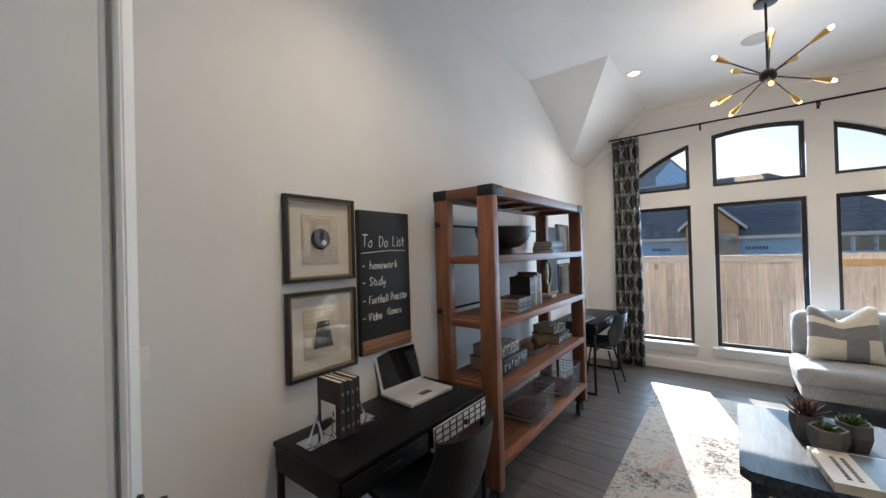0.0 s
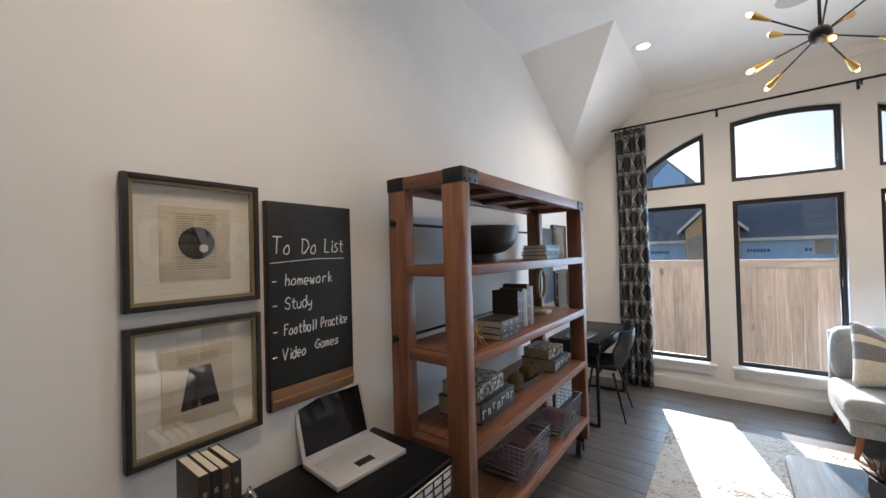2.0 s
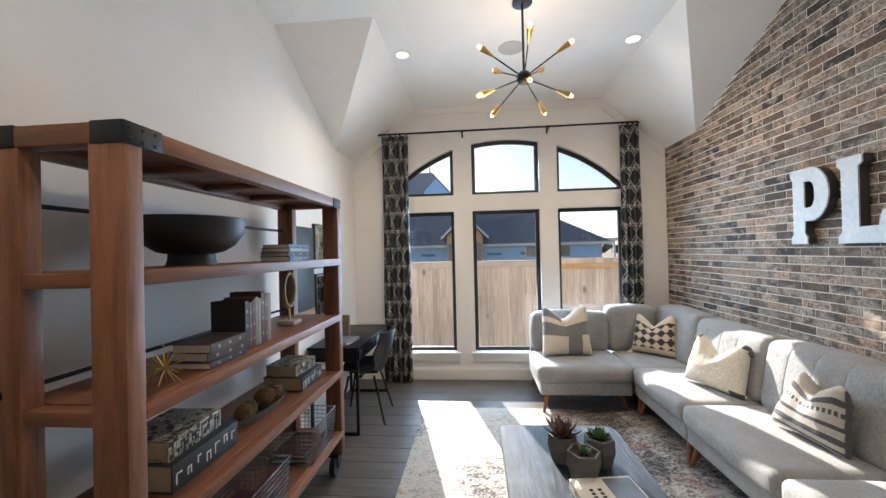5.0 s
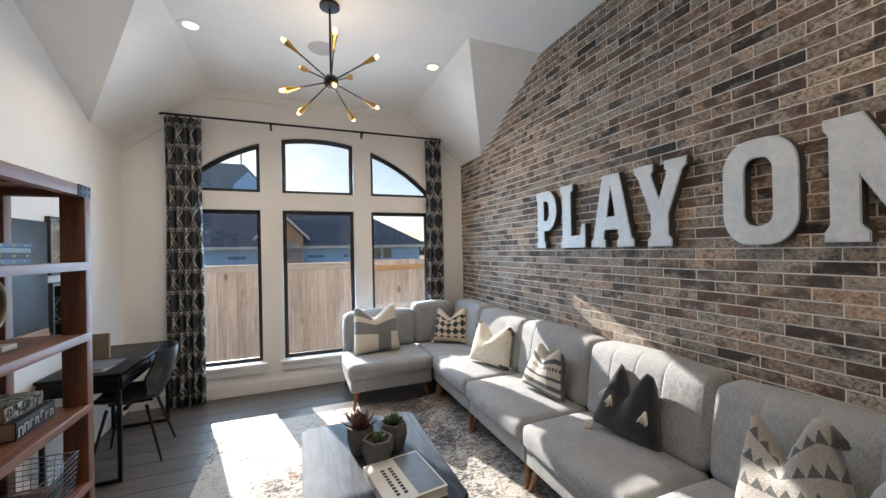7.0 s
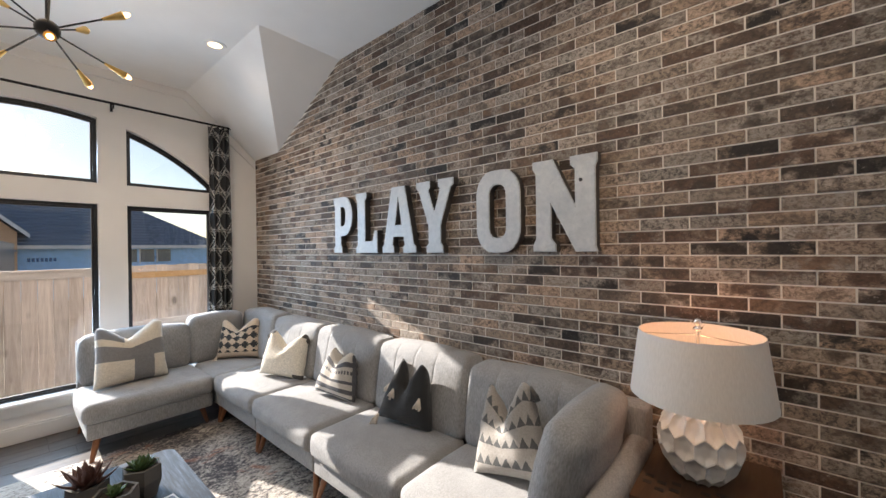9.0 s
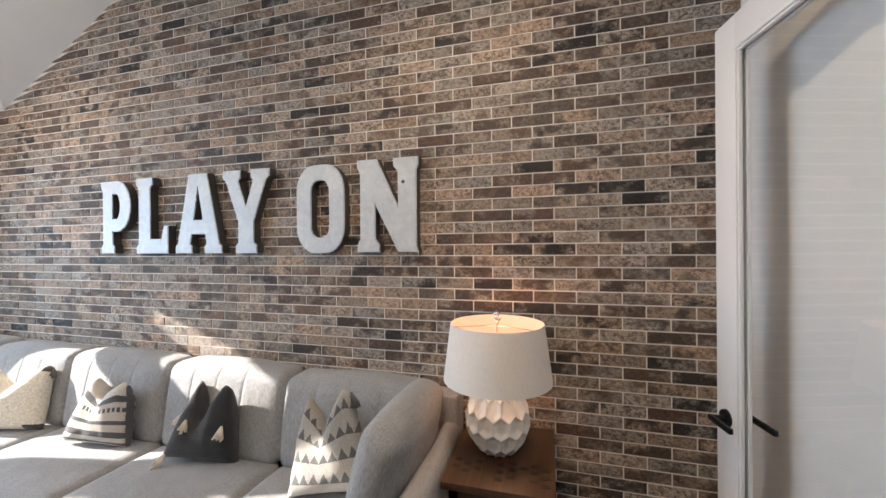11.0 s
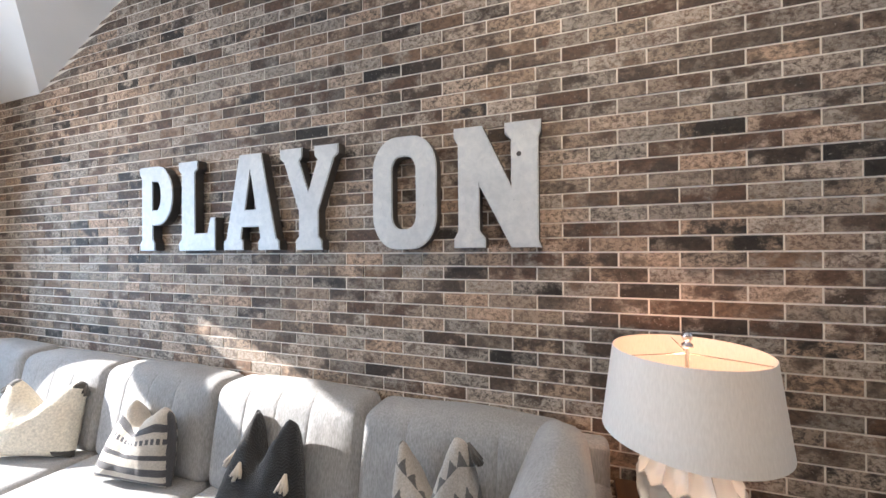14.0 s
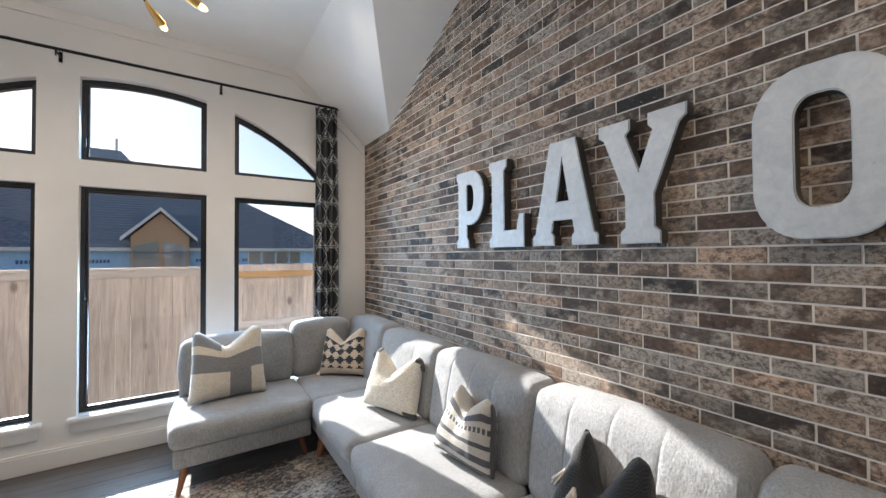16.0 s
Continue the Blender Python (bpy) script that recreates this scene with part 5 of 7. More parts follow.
def picture(y0, y1, z0, z1, motif, label):
    """A deep frame with gilt slip, mat, page, a printed motif and glass."""
    p = thing("picture", label, "picture", (XL, (y0 + y1) / 2, (z0 + z1) / 2), 0, "framed prints")
    w, h, f, d = (y1 - y0) / 2, (z1 - z0) / 2, 0.017, 0.032
    for nm, a in (("frame_side", (-w, -w + f, -h, h)), ("frame_side", (w - f, w, -h, h)), ("frame_rail", (-w + f, w - f, h - f, h)), ("frame_rail", (-w + f, w - f, -h, -h + f))):
        part(nm, boxed(0.001, d, a[0], a[1], a[2], a[3], 0.002), M["frame_black"], p)
    bm = bmesh.new()
    g = f + 0.010
    for a in ((-w + f, -w + g, -h + f, h - f), (w - g, w - f, -h + f, h - f), (-w + g, w - g, h - g, h - f), (-w + g, w - g, -h + f, -h + g)):
        box(bm, 0.002, d - 0.008, *a)
    part("gilt_slip", bm, M["gilt"], p)
    part("mat", boxed(0.002, 0.006, -w + g, w - g, -h + g, h - g), M["mat_board"], p)
    part("page", boxed(0.006, 0.009, -0.105, 0.105, -0.125, 0.12, 0.001), M["page"], p)
    bm = bmesh.new()
    for i in range(24):
        z = 0.095 - i * 0.0078
        for a, b in ((-0.06, -0.003), (0.003, 0.06)):
            box(bm, 0.009, 0.0094, a, b, z - 0.0016, z + 0.0016)
    tagged(part("print_lines", bm, M["print_grey"], p), kind="stuff")
    bm = bmesh.new()
    if motif == "disc":
        rod(bm, (0.0095, 0.0, 0.0), (0.0105, 0.0, 0.0), 0.054, None, 36)
        q = part("motif", bm, M["ink"], p)
        bm = bmesh.new()
        rod(bm, (0.0106, 0.020, -0.018), (0.011, 0.020, -0.018), 0.014, None, 20)
        part("spot", bm, M["mat_board"], q)
    elif motif == "trapezoid":
        q = part("motif", prism([(-0.055, -0.08), (0.06, -0.08), (0.035, 0.055), (-0.03, 0.055)], "x", 0.0095, 0.0105), M["ink"], p)
        part("mount", boxed(0.0092, 0.0096, -0.075, 0.08, -0.09, 0.07), M["page"], q)
    else:
        q = part("motif", prism([(-0.035, 0.04), (0.035, 0.04), (0.0, -0.05)], "x", 0.0095, 0.0105), M["ink"], p)
    bm = bmesh.new()
    bm.faces.new([bm.verts.new((d - 0.010, a, b)) for a, b in ((-w + f, -h + f), (w - f, -h + f), (w - f, h - f), (-w + f, h - f))])
    part("glass", bm, M["pic_pane"], p, "", None).visible_shadow = False
    return p


picture(0.906, 1.306, 1.457, 1.878, "disc", "black-framed print with a dark disc on an aged page")
picture(0.906, 1.306, 0.989, 1.410, "trapezoid", "black-framed print with a dark trapezoid on an aged page")
picture(4.31, 4.69, 1.457, 1.878, "triangle", "black-framed print with a small dark triangle")
picture(4.33, 4.71, 0.985, 1.405, "disc", "black-framed print with a dark disc on pale paper")


# strokes of a round hand: pairs of digits, across then up, baseline at 2, capitals to 9
STROKES = {
    "T": "0969 3932", "o": "36150312324436", "D": "1912 09395866543212", "L": "191252", "i": "2622 2827", "s": "46261534432202",
    "t": "28233242 0646", "h": "1912 1426364542", "m": "0602 04162522 24364542", "e": "0444453616041232",
    "w": "0612253246", "r": "1612 142646", "k": "1912 4614 2542", "S": "583918164554422203", "u": "0603122243 4642", "d": "4942 45361604123243",
    "y": "06042334 46423010", "F": "1912 1959 1646", "b": "1912 142645433212", "a": "45361604123243 4642", "l": "2922",
    "P": "1912 1949574515", "c": "45361604123243", "V": "093269", "G": "583917051332535535", "-": "0545",
}


def handwriting(text, width, cap, seed):
    """Chalk strokes drawn in the plane x=0: y along the line, z up."""
    rng = random.Random(seed + 40)
    lines, pen = [], 0.0
    for ch in text:
        far, lift, size = 0, rng.uniform(-0.25, 0.25), rng.uniform(0.94, 1.06)
        for code in STROKES[ch].split():
            pts = [Vector((int(code[i]), (int(code[i + 1]) - 2) * size + lift, 0)) for i in range(0, len(code) - 1, 2)]
            far = max(far, max(p.x for p in pts))
            if len(pts) > 3:
                ends = [pts[0]] + pts + [pts[-1]]
                fine = []
                for a, b, c, d in zip(ends, ends[1:], ends[2:], ends[3:]):
                    for q in (0.0, 0.25, 0.5, 0.75):
                        fine.append(0.5 * (2 * b + (c - a) * q + (2 * a - 5 * b + 4 * c - d) * q * q + (3 * b - a - 3 * c + d) * q ** 3))
                pts = fine + [pts[-1]]
            lines.append([Vector((p.x + pen + 0.10 * p.y, p.y, 0)) for p in pts])
        pen += far + 1.7
    span = max(p.x for l in lines for p in l)
    bm = bmesh.new()
    for l in lines:
        q = [Vector((0, p.x * width / span, p.y * cap / 7)) for p in l]
        for a, b in zip(q, q[1:]):
            if (b - a).length > 1e-5:
                rod(bm, a, b + (b - a).normalized() * 0.0006, 0.0021 + 0.0004 * rng.random(), None, 6)
    return bm


def chalkboard(y0, y1, z0, z1, lines):
    b = thing("chalkboard", "black chalkboard with a wooden ledge" + (" and a chalked to do list" if lines else ""), "chalkboard", (XL, y0, z0), 0, "chalkboards")
    w, h = y1 - y0, z1 - z0
    part("board", boxed(0.001, 0.032, 0, w, 0.085, h, 0.002), M["slate"], b)
    part("board_edge", boxed(0.001, 0.028, -0.003, w + 0.003, 0.0, h + 0.003, 0.002), M["frame_black"], b)
    part("ledge", boxed(0.026, 0.036, 0.004, w - 0.004, 0.006, 0.082, 0.002), M["ply"], b, "wooden chalk ledge")
    part("ledge_lip", boxed(0.036, 0.043, 0.004, w - 0.004, 0.030, 0.045, 0.002), M["ply"], b)
    for i, (text, ya, yb, z, size) in enumerate(lines):
        o = part("chalk_text", handwriting(text, yb - ya, size * 0.74, i), M["chalk"], b, "chalk handwriting", None)
        o.location = (0.0325, ya - y0, z - z0)
    if lines:
        bm = bmesh.new()
        rod(bm, (0.033, 1.343 - y0, 1.590 - z0), (0.033, 1.55 - y0, 1.603 - z0), 0.0016, None, 6)
        rod(bm, (0.033, 1.55 - y0, 1.603 - z0), (0.033, 1.690 - y0, 1.602 - z0), 0.0016, None, 6)
        part("underline", bm, M["chalk"], b)
    return b


chalkboard(1.336, 1.732, 1.018, 1.830, (
    ("To", 1.352, 1.425, 1.628, 0.085), ("Do", 1.475, 1.545, 1.628, 0.080), ("List", 1.585, 1.686, 1.630, 0.085),
    ("-", 1.350, 1.368, 1.500, 0.06), ("homework", 1.400, 1.622, 1.500, 0.062),
    ("-", 1.350, 1.368, 1.405, 0.06), ("Study", 1.400, 1.520, 1.405, 0.062),
    ("-", 1.350, 1.368, 1.303, 0.06), ("Football", 1.393, 1.540, 1.303, 0.060), ("Practice", 1.560, 1.700, 1.308, 0.058),
    ("-", 1.346, 1.364, 1.206, 0.06), ("Video", 1.386, 1.486, 1.208, 0.060), ("Games", 1.532, 1.648, 1.222, 0.052)))
chalkboard(3.88, 4.275, 1.018, 1.830, ())

# ---- books, boxes and small things ----
M["paper"] = plain("book_paper", (0.62, 0.56, 0.46), 0.9, 0, 300, 0.3, 0.08)
BOOK = {}


def book_mat(c):
    if c not in BOOK:
        BOOK[c] = plain("book_cloth", c, 0.55, 0, 120, 0.15, 0.15)
    return BOOK[c]


def book(label, w, h, t, color, m, titled=False, group=""):
    """w across the cover, h along the spine, t thick; spine at x=0, lying flat."""
    b = thing("book", label, "book", (0, 0, 0), 0, group)
    c = 0.0025
    bm = boxed(0, w, -h / 2, h / 2, 0, c, 0.0008, 1)
    box(bm, 0, w, -h / 2, h / 2, t - c, t, 0.0008, 1)
    box(bm, -0.001, c, -h / 2, h / 2, 0.0003, t - 0.0003, 0.001, 1)
    part("cover", bm, book_mat(color), b)
    part("page_block", boxed(c, w - 0.004, -h / 2 + 0.004, h / 2 - 0.004, c, t - c), M["paper"], b, "cream page block")
    if titled:
        for k_ in range(3):
            yy = -h * 0.32 + k_ * h * 0.3
            part("spine_label", boxed(-0.0014, 0.0, yy - h * 0.03, yy + h * 0.03, t * 0.32, t * 0.68), M["gilt"], b)
    b.matrix_world = m
    return b


UP = pose(0, 0, 0, 90, 0, 0)
DARK, BROWN, RED, BLUE, BLACKB, TAN, GREEN = (0.025, 0.025, 0.03), (0.055, 0.03, 0.02), (0.11, 0.025, 0.02), (0.04, 0.10, 0.22), (0.012, 0.012, 0.014), (0.24, 0.17, 0.10), (0.05, 0.05, 0.04)


def stack(x, y, z, specs, rz, label, group):
    for i, (w, h, t, c) in enumerate(specs):
        book(label, w, h, t, c, pose(x, y, z, 0, 0, rz + (3, -4, 2, -2)[i % 4]), True, group)
        z += t + 0.0006
    return z


SH1, SH2, SH3, SH4 = [s + 0.0015 for s in (1.554, 1.152, 0.748, 0.315)]
stack(-1.15, 3.05, SH1, ((0.17, 0.26, 0.026, BLUE), (0.17, 0.25, 0.024, DARK), (0.165, 0.25, 0.022, (0.16, 0.22, 0.30)), (0.16, 0.24, 0.020, BLUE)), 180, "blue hardback book lying in a stack on the shelf", "stacked blue books")
stack(-1.16, 2.43, SH2, ((0.17, 0.24, 0.026, DARK), (0.165, 0.235, 0.034, BROWN), (0.16, 0.23, 0.034, BROWN)), 180, "dark leather-bound book lying in a stack on the shelf", "stacked dark books")
y = 2.60
for w, h, t, c in ((0.17, 0.225, 0.030, (0.03, 0.02, 0.018)), (0.17, 0.215, 0.024, (0.16, 0.03, 0.025)), (0.16, 0.225, 0.020, (0.05, 0.03, 0.025)), (0.16, 0.235, 0.026, (0.20, 0.14, 0.09)), (0.15, 0.225, 0.022, (0.32, 0.25, 0.18)), (0.165, 0.255, 0.032, (0.07, 0.03, 0.02)), (0.16, 0.24, 0.024, (0.15, 0.035, 0.03)), (0.155, 0.24, 0.028, (0.26, 0.19, 0.14))):
    book("old hardback book standing upright on the shelf", w, h, t, c, pose(-1.20, y, SH2 + h / 2) @ pose(0, 0, 0, 90, 0, 0) @ Matrix(((-1, 0, 0, 0), (0, 1, 0, 0), (0, 0, -1, 0), (0, 0, 0, 1))), True, "upright books")
    y += t + 0.0015
# black bowl
bw = thing("bowl", "large matte black footed bowl on the top shelf", "bowl", (-1.335, 2.45, SH1))
M["bowl"] = plain("matte_black_ceramic", (0.012, 0.012, 0.014), 0.5, 0, 60, 0.1)
part("body", lathe([(0.0, 0.045), (0.07, 0.045), (0.12, 0.055), (0.165, 0.085), (0.195, 0.13), (0.207, 0.19), (0.205, 0.198), (0.199, 0.19), (0.185, 0.135), (0.15, 0.09), (0.10, 0.065), (0.0, 0.06)], 48), M["bowl"], bw, "", 50)
part("foot", lathe([(0.0, 0.0), (0.095, 0.0), (0.088, 0.02), (0.085, 0.047), (0.0, 0.047)], 40), M["bowl"], bw, "", 50)
# brass starburst
sb = thing("starburst_ornament", "small brass spiky starburst ornament on the shelf", "ornament", (-1.19, 2.14, SH2 + 0.062))
rng = random.Random(12)
bm = bmesh.new()
for i in range(26):
    zz = 1 - 2 * (i + 0.5) / 26
    a = i * 2.39996
    r = math.sqrt(1 - zz * zz)
    d = Vector((r * math.cos(a), r * math.sin(a), zz))
    L_ = rng.uniform(0.065, 0.095)
    if d.z < -0.6:
        L_ = min(L_, 0.061 / abs(d.z))
    rod(bm, (0, 0, 0), d * L_, 0.0028, 0.0012, 6)
part("spikes", bm, M["brass"], sb)
# ring sculpture
rs = thing("ring_sculpture", "aged gold ring sculpture on a pale stone block", "sculpture", (-1.31, 3.22, SH2))
M["stone"] = plain("pale_stone", (0.55, 0.52, 0.47), 0.6, 0, 40, 0.2)
part("plinth", boxed(-0.055, 0.055, -0.05, 0.05, 0, 0.026, 0.004), M["stone"], rs)
bm = bmesh.new()
rod(bm, (0, 0, 0.025), (0, 0, 0.115), 0.006, None, 10)
part("stem", bm, M["brass"], rs)
curve_tube("ring", [(0.0, 0.066 * math.sin(a), 0.215 + 0.105 * math.cos(a)) for a in [2 * math.pi * i / 40 for i in range(40)]], 0.014, M["gilt"], rs, True)


def lettered():
    """Printed paper: pale and dark blocky strokes."""
    k = Nodes("printed_letter_paper")
    v = k.coords((1, 1, 1))
    t1 = k.n("TexVoronoi", feature="F1", distance="CHEBYCHEV")
    t1.inputs["Scale"].default_value = 34
    k.link(v, t1.inputs["Vector"])
    f = k.math("FRACT", k.math("MULTIPLY", t1.outputs["Distance"], 4.2))
    col = k.ramp(f, (0.48, (0.03, 0.03, 0.03)), (0.52, (0.55, 0.50, 0.40)))
    return k.out(col, 0.6, bump=k.noise(v, 200, 2), strength=0.1, dist=0.001)


M["printed"] = lettered()
M["box_dark"] = plain("dark_paper_box", (0.035, 0.038, 0.04), 0.55, 0, 60, 0.1)
M["box_side"] = plain("kraft_box_board", (0.40, 0.32, 0.22), 0.8, 0, 90, 0.15)


def keepsake(x, y, z, w, l, h, dark, rz):
    b = thing("book_box", "decorative book-shaped box covered in printed letters", "box", (x, y, z), rz, "letter-print boxes")
    part("body", boxed(-w / 2, w / 2 - 0.004, -l / 2 + 0.004, l / 2 - 0.004, 0.004, h - 0.004, 0.002), M["box_side"], b)
    cov = M["box_dark"] if dark else M["printed"]
    bm = boxed(-w / 2 - 0.003, w / 2, -l / 2, l / 2, 0, 0.004, 0.001)
    box(bm, -w / 2 - 0.003, w / 2, -l / 2, l / 2, h - 0.004, h, 0.001)
    box(bm, w / 2 - 0.004, w / 2 + 0.001, -l / 2, l / 2, 0, h, 0.001)
    c = part("cover", bm, cov, b)
    rng = random.Random(int(x * 100 + y * 1000))
    bm = bmesh.new()
    for i in range(7):
        yy = -l / 2 + 0.03 + i * (l - 0.06) / 6
        zz = h / 2 + rng.uniform(-0.012, 0.012)
        s = rng.uniform(0.010, 0.016)
        box(bm, w / 2 + 0.001, w / 2 + 0.002, yy - s, yy - s + 0.006, zz - s * 1.4, zz + s * 1.4)
        box(bm, w / 2 + 0.001, w / 2 + 0.002, yy - s, yy + s, zz + s * 1.4 - 0.006, zz + s * 1.4)
        if rng.random() < 0.5:
            box(bm, w / 2 + 0.001, w / 2 + 0.002, yy + s - 0.006, yy + s, zz - s * 1.4, zz + s * 1.4)
    tagged(part("lettering", bm, M["mat_board"] if dark else M["ink"], c), kind="stuff")
    return b


keepsake(-1.35, 2.37, SH3, 0.27, 0.36, 0.10, True, 0)
keepsake(-1.36, 2.35, SH3 + 0.101, 0.22, 0.29, 0.075, False, 2)
keepsake(-1.33, 3.30, SH3, 0.25, 0.29, 0.085, True, 0)
keepsake(-1.34, 3.29, SH3 + 0.086, 0.20, 0.25, 0.065, False, -3)
# tray with moss and vine balls
tr = thing("tray", "long grey wooden dough tray on the shelf", "tray", (-1.30, 2.87, SH3))
M["tray"] = wood("grey_tray_wood", (0.12, 0.105, 0.09), (0.26, 0.235, 0.21), "y", 1.4, 0.8)
bm = bmesh.new()
rings = []
for s, z in ((0.62, 0.0), (1.0, 0.045), (0.93, 0.045), (0.56, 0.012)):
    rings.append([bm.verts.new((0.085 * s * math.cos(a), 0.235 * (s * 0.5 + 0.5) * math.sin(a), z)) for a in [2 * math.pi * i / 32 for i in range(32)]])
for p, q in zip(rings, rings[1:]):
    for i in range(32):
        bm.faces.new((p[i], p[(i + 1) % 32], q[(i + 1) % 32], q[i]))
bm.faces.new(rings[0])
bm.faces.new(rings[-1])
part("body", bm, M["tray"], tr)
M["moss"] = plain("green_moss", (0.07, 0.085, 0.025), 1.0, 0, 60, 1.0, 0.5)
M["vine"] = plain("brown_vine", (0.17, 0.10, 0.05), 0.85, 0, 90, 0.5, 0.3)
for y_, r_, kind_ in ((-0.155, 0.047, "vine"), (-0.068, 0.038, "moss"), (0.022, 0.056, "vine"), (0.118, 0.048, "vine"), (0.192, 0.036, "moss")):
    o = thing("decor_ball", ("woven brown vine ball" if kind_ == "vine" else "green moss ball") + " in the tray", "ornament", (-1.30 + (0.01 if r_ > 0.04 else -0.015), 2.87 + y_, SH3 + 0.012 + r_), 0, "balls in the tray")
    if kind_ == "moss":
        bm = bmesh.new()
        bmesh.ops.create_icosphere(bm, subdivisions=4, radius=r_)
        for v in bm.verts:
            v.co *= 1 + 0.10 * noise.noise(v.co * 90) + 0.06 * noise.noise(v.co * 40)
        part("ball", bm, M["moss"], o, "", 180)
    else:
        rng = random.Random(int(r_ * 1e4))
        bm = bmesh.new()
        bmesh.ops.create_icosphere(bm, subdivisions=3, radius=r_ * 0.86)
        part("core", bm, M["vine"], o, "", 180)
        bm = bmesh.new()
        for _ in range(16):
            m3 = Euler([rng.uniform(0, 6.3) for _ in range(3)]).to_matrix()
            pts = [m3 @ Vector((r_ * 0.95 * math.cos(a), r_ * 0.95 * math.sin(a), rng.uniform(-0.004, 0.004))) for a in [2 * math.pi * i / 14 for i in range(14)]]
            for a_, b_ in zip(pts, pts[1:] + pts[:1]):
                rod(bm, a_, b_, 0.0022, None, 5)
        part("vines", bm, M["vine"], o, "", 180)


def wire_basket(x, y, z, w, l, h, label):
    """A rectangular basket of steel wire with a flared rim and papers inside."""
    b = thing("wire_basket", label, "basket", (x, y, z), 0, "wire baskets")
    wires = bmesh.new()
    fl = 0.92

    def ringat(t_):
        s = fl + (1 - fl) * t_
        return w / 2 * s, l / 2 * s, 0.003 + (h - 0.003) * t_
    for i in range(9):
        a, c, zz = ringat(i / 8)
        r = 0.0030 if i in (0, 8) else 0.0018
        q = [(-a, -c, zz), (a, -c, zz), (a, c, zz), (-a, c, zz)]
        for k_ in range(4):
            rod(wires, q[k_], q[(k_ + 1) % 4], r, None, 6)
    a0, c0, z0 = ringat(0)
    a1, c1, z1 = ringat(1)
    for i in range(15):
        t_ = i / 14 * 2 - 1
        for s in (-1, 1):
            rod(wires, (s * a0, t_ * c0, z0), (s * a1, t_ * c1, z1), 0.0013, None, 5)
        rod(wires, (-a0, t_ * c0, z0), (a0, t_ * c0, z0), 0.0013, None, 5)
    for i in range(11):
        t_ = i / 10 * 2 - 1
        for s in (-1, 1):
            rod(wires, (t_ * a0, s * c0, z0), (t_ * a1, s * c1, z1), 0.0013, None, 5)
    part("wire_mesh", wires, M["steel_wire"], b, "steel wire mesh", 180)
    part("label_plate", boxed(w / 2 * 0.965, w / 2 * 0.965 + 0.002, -0.045, 0.045, h * 0.42, h * 0.62, 0.001), M["iron"], b, "small metal label plate")
    return b


M["white_paper"] = plain("white_paper", (0.72, 0.71, 0.69), 0.9, 0, 120, 0.1)
for y_ in (2.66, 3.29):
    wire_basket(-1.285, y_, SH4, 0.32, 0.37, 0.215, "chrome wire storage basket on the bottom shelf")
    stack(-1.19, y_, SH4 + 0.006, ((0.22, 0.30, 0.022, (0.05, 0.045, 0.045)), (0.21, 0.29, 0.018, (0.08, 0.025, 0.03))), 180, "magazine lying in the wire basket", "magazines")

# ---- on the desks ----
DT = 0.7665


def laptop(x, y, rz):
    l = thing("laptop", "open silver laptop with a dark glossy screen on the desk", "laptop", (x, y, DT), rz)
    M["alu"] = plain("silver_plastic", (0.62, 0.62, 0.63), 0.35, 0.3, 200, 0.05, 0.04)
    M["screen"] = plain("dark_screen", (0.010, 0.010, 0.012), 0.06, 0, 10, 0.0)
    W_, D_ = 0.335, 0.25
    part("base", boxed(0, D_, -W_ / 2, W_ / 2, 0, 0.022, 0.005, 3), M["alu"], l)
    bm = bmesh.new()
    for r in range(5):
        for c in range(13):
            box(bm, 0.045 + r * 0.0185, 0.060 + r * 0.0185, -0.145 + c * 0.0225, -0.125 + c * 0.0225, 0.0215, 0.0235)
    tagged(part("keyboard", bm, M["alu"], l), kind="stuff")
    part("touchpad", boxed(0.165, 0.205, -0.04, 0.04, 0.0215, 0.0228), M["frame_black"], l)
    lid = part("lid", boxed(-0.012, 0.0, -W_ / 2, W_ / 2, 0, 0.235, 0.004), M["alu"], l)
    lid.matrix_basis = pose(0.006, 0, 0.020, 0, -18, 0)
    part("screen", boxed(0.0, 0.0015, -W_ / 2 + 0.016, W_ / 2 - 0.016, 0.018, 0.222), M["screen"], lid, "dark glossy screen")
    return l


laptop(-1.585, 1.615, -4)
y = 1.01
for w, h, t, c in ((0.17, 0.25, 0.030, (0.035, 0.022, 0.016)), (0.17, 0.25, 0.026, BLACKB), (0.165, 0.245, 0.026, BROWN), (0.165, 0.25, 0.028, (0.03, 0.02, 0.015))):
    book("dark leather-bound book standing between bookends", w, h, t, c, pose(-1.385, y, DT + h / 2) @ pose(0, 0, 0, 90, 0, 0) @ Matrix(((-1, 0, 0, 0), (0, 1, 0, 0), (0, 0, -1, 0), (0, 0, 0, 1))), True, "desk books")
    y += t + 0.001
for yb, s in ((1.005, -1), (y + 0.004, 1)):
    be = thing("bookend", "bent silver metal letter-shaped bookend on the desk", "bookend", (-1.47, yb, DT), 0, "bookends")
    part("plate", boxed(-0.05, 0.06, min(0, s * 0.13), max(0, s * 0.13), 0, 0.003, 0.001), M["chrome"], be)
    part("upright", boxed(-0.05, 0.06, min(0, -s * 0.003), max(0, -s * 0.003), 0.003, 0.15, 0.001), M["chrome"], be)
    bm = bmesh.new()
    rod(bm, (0.0, s * 0.10, 0.004), (0.0, s * 0.055, 0.105), 0.006, None, 4)
    rod(bm, (0.0, s * 0.055, 0.105), (0.0, s * 0.03, 0.004), 0.006, None, 4)
    part("strut", bm, M["chrome"], be)
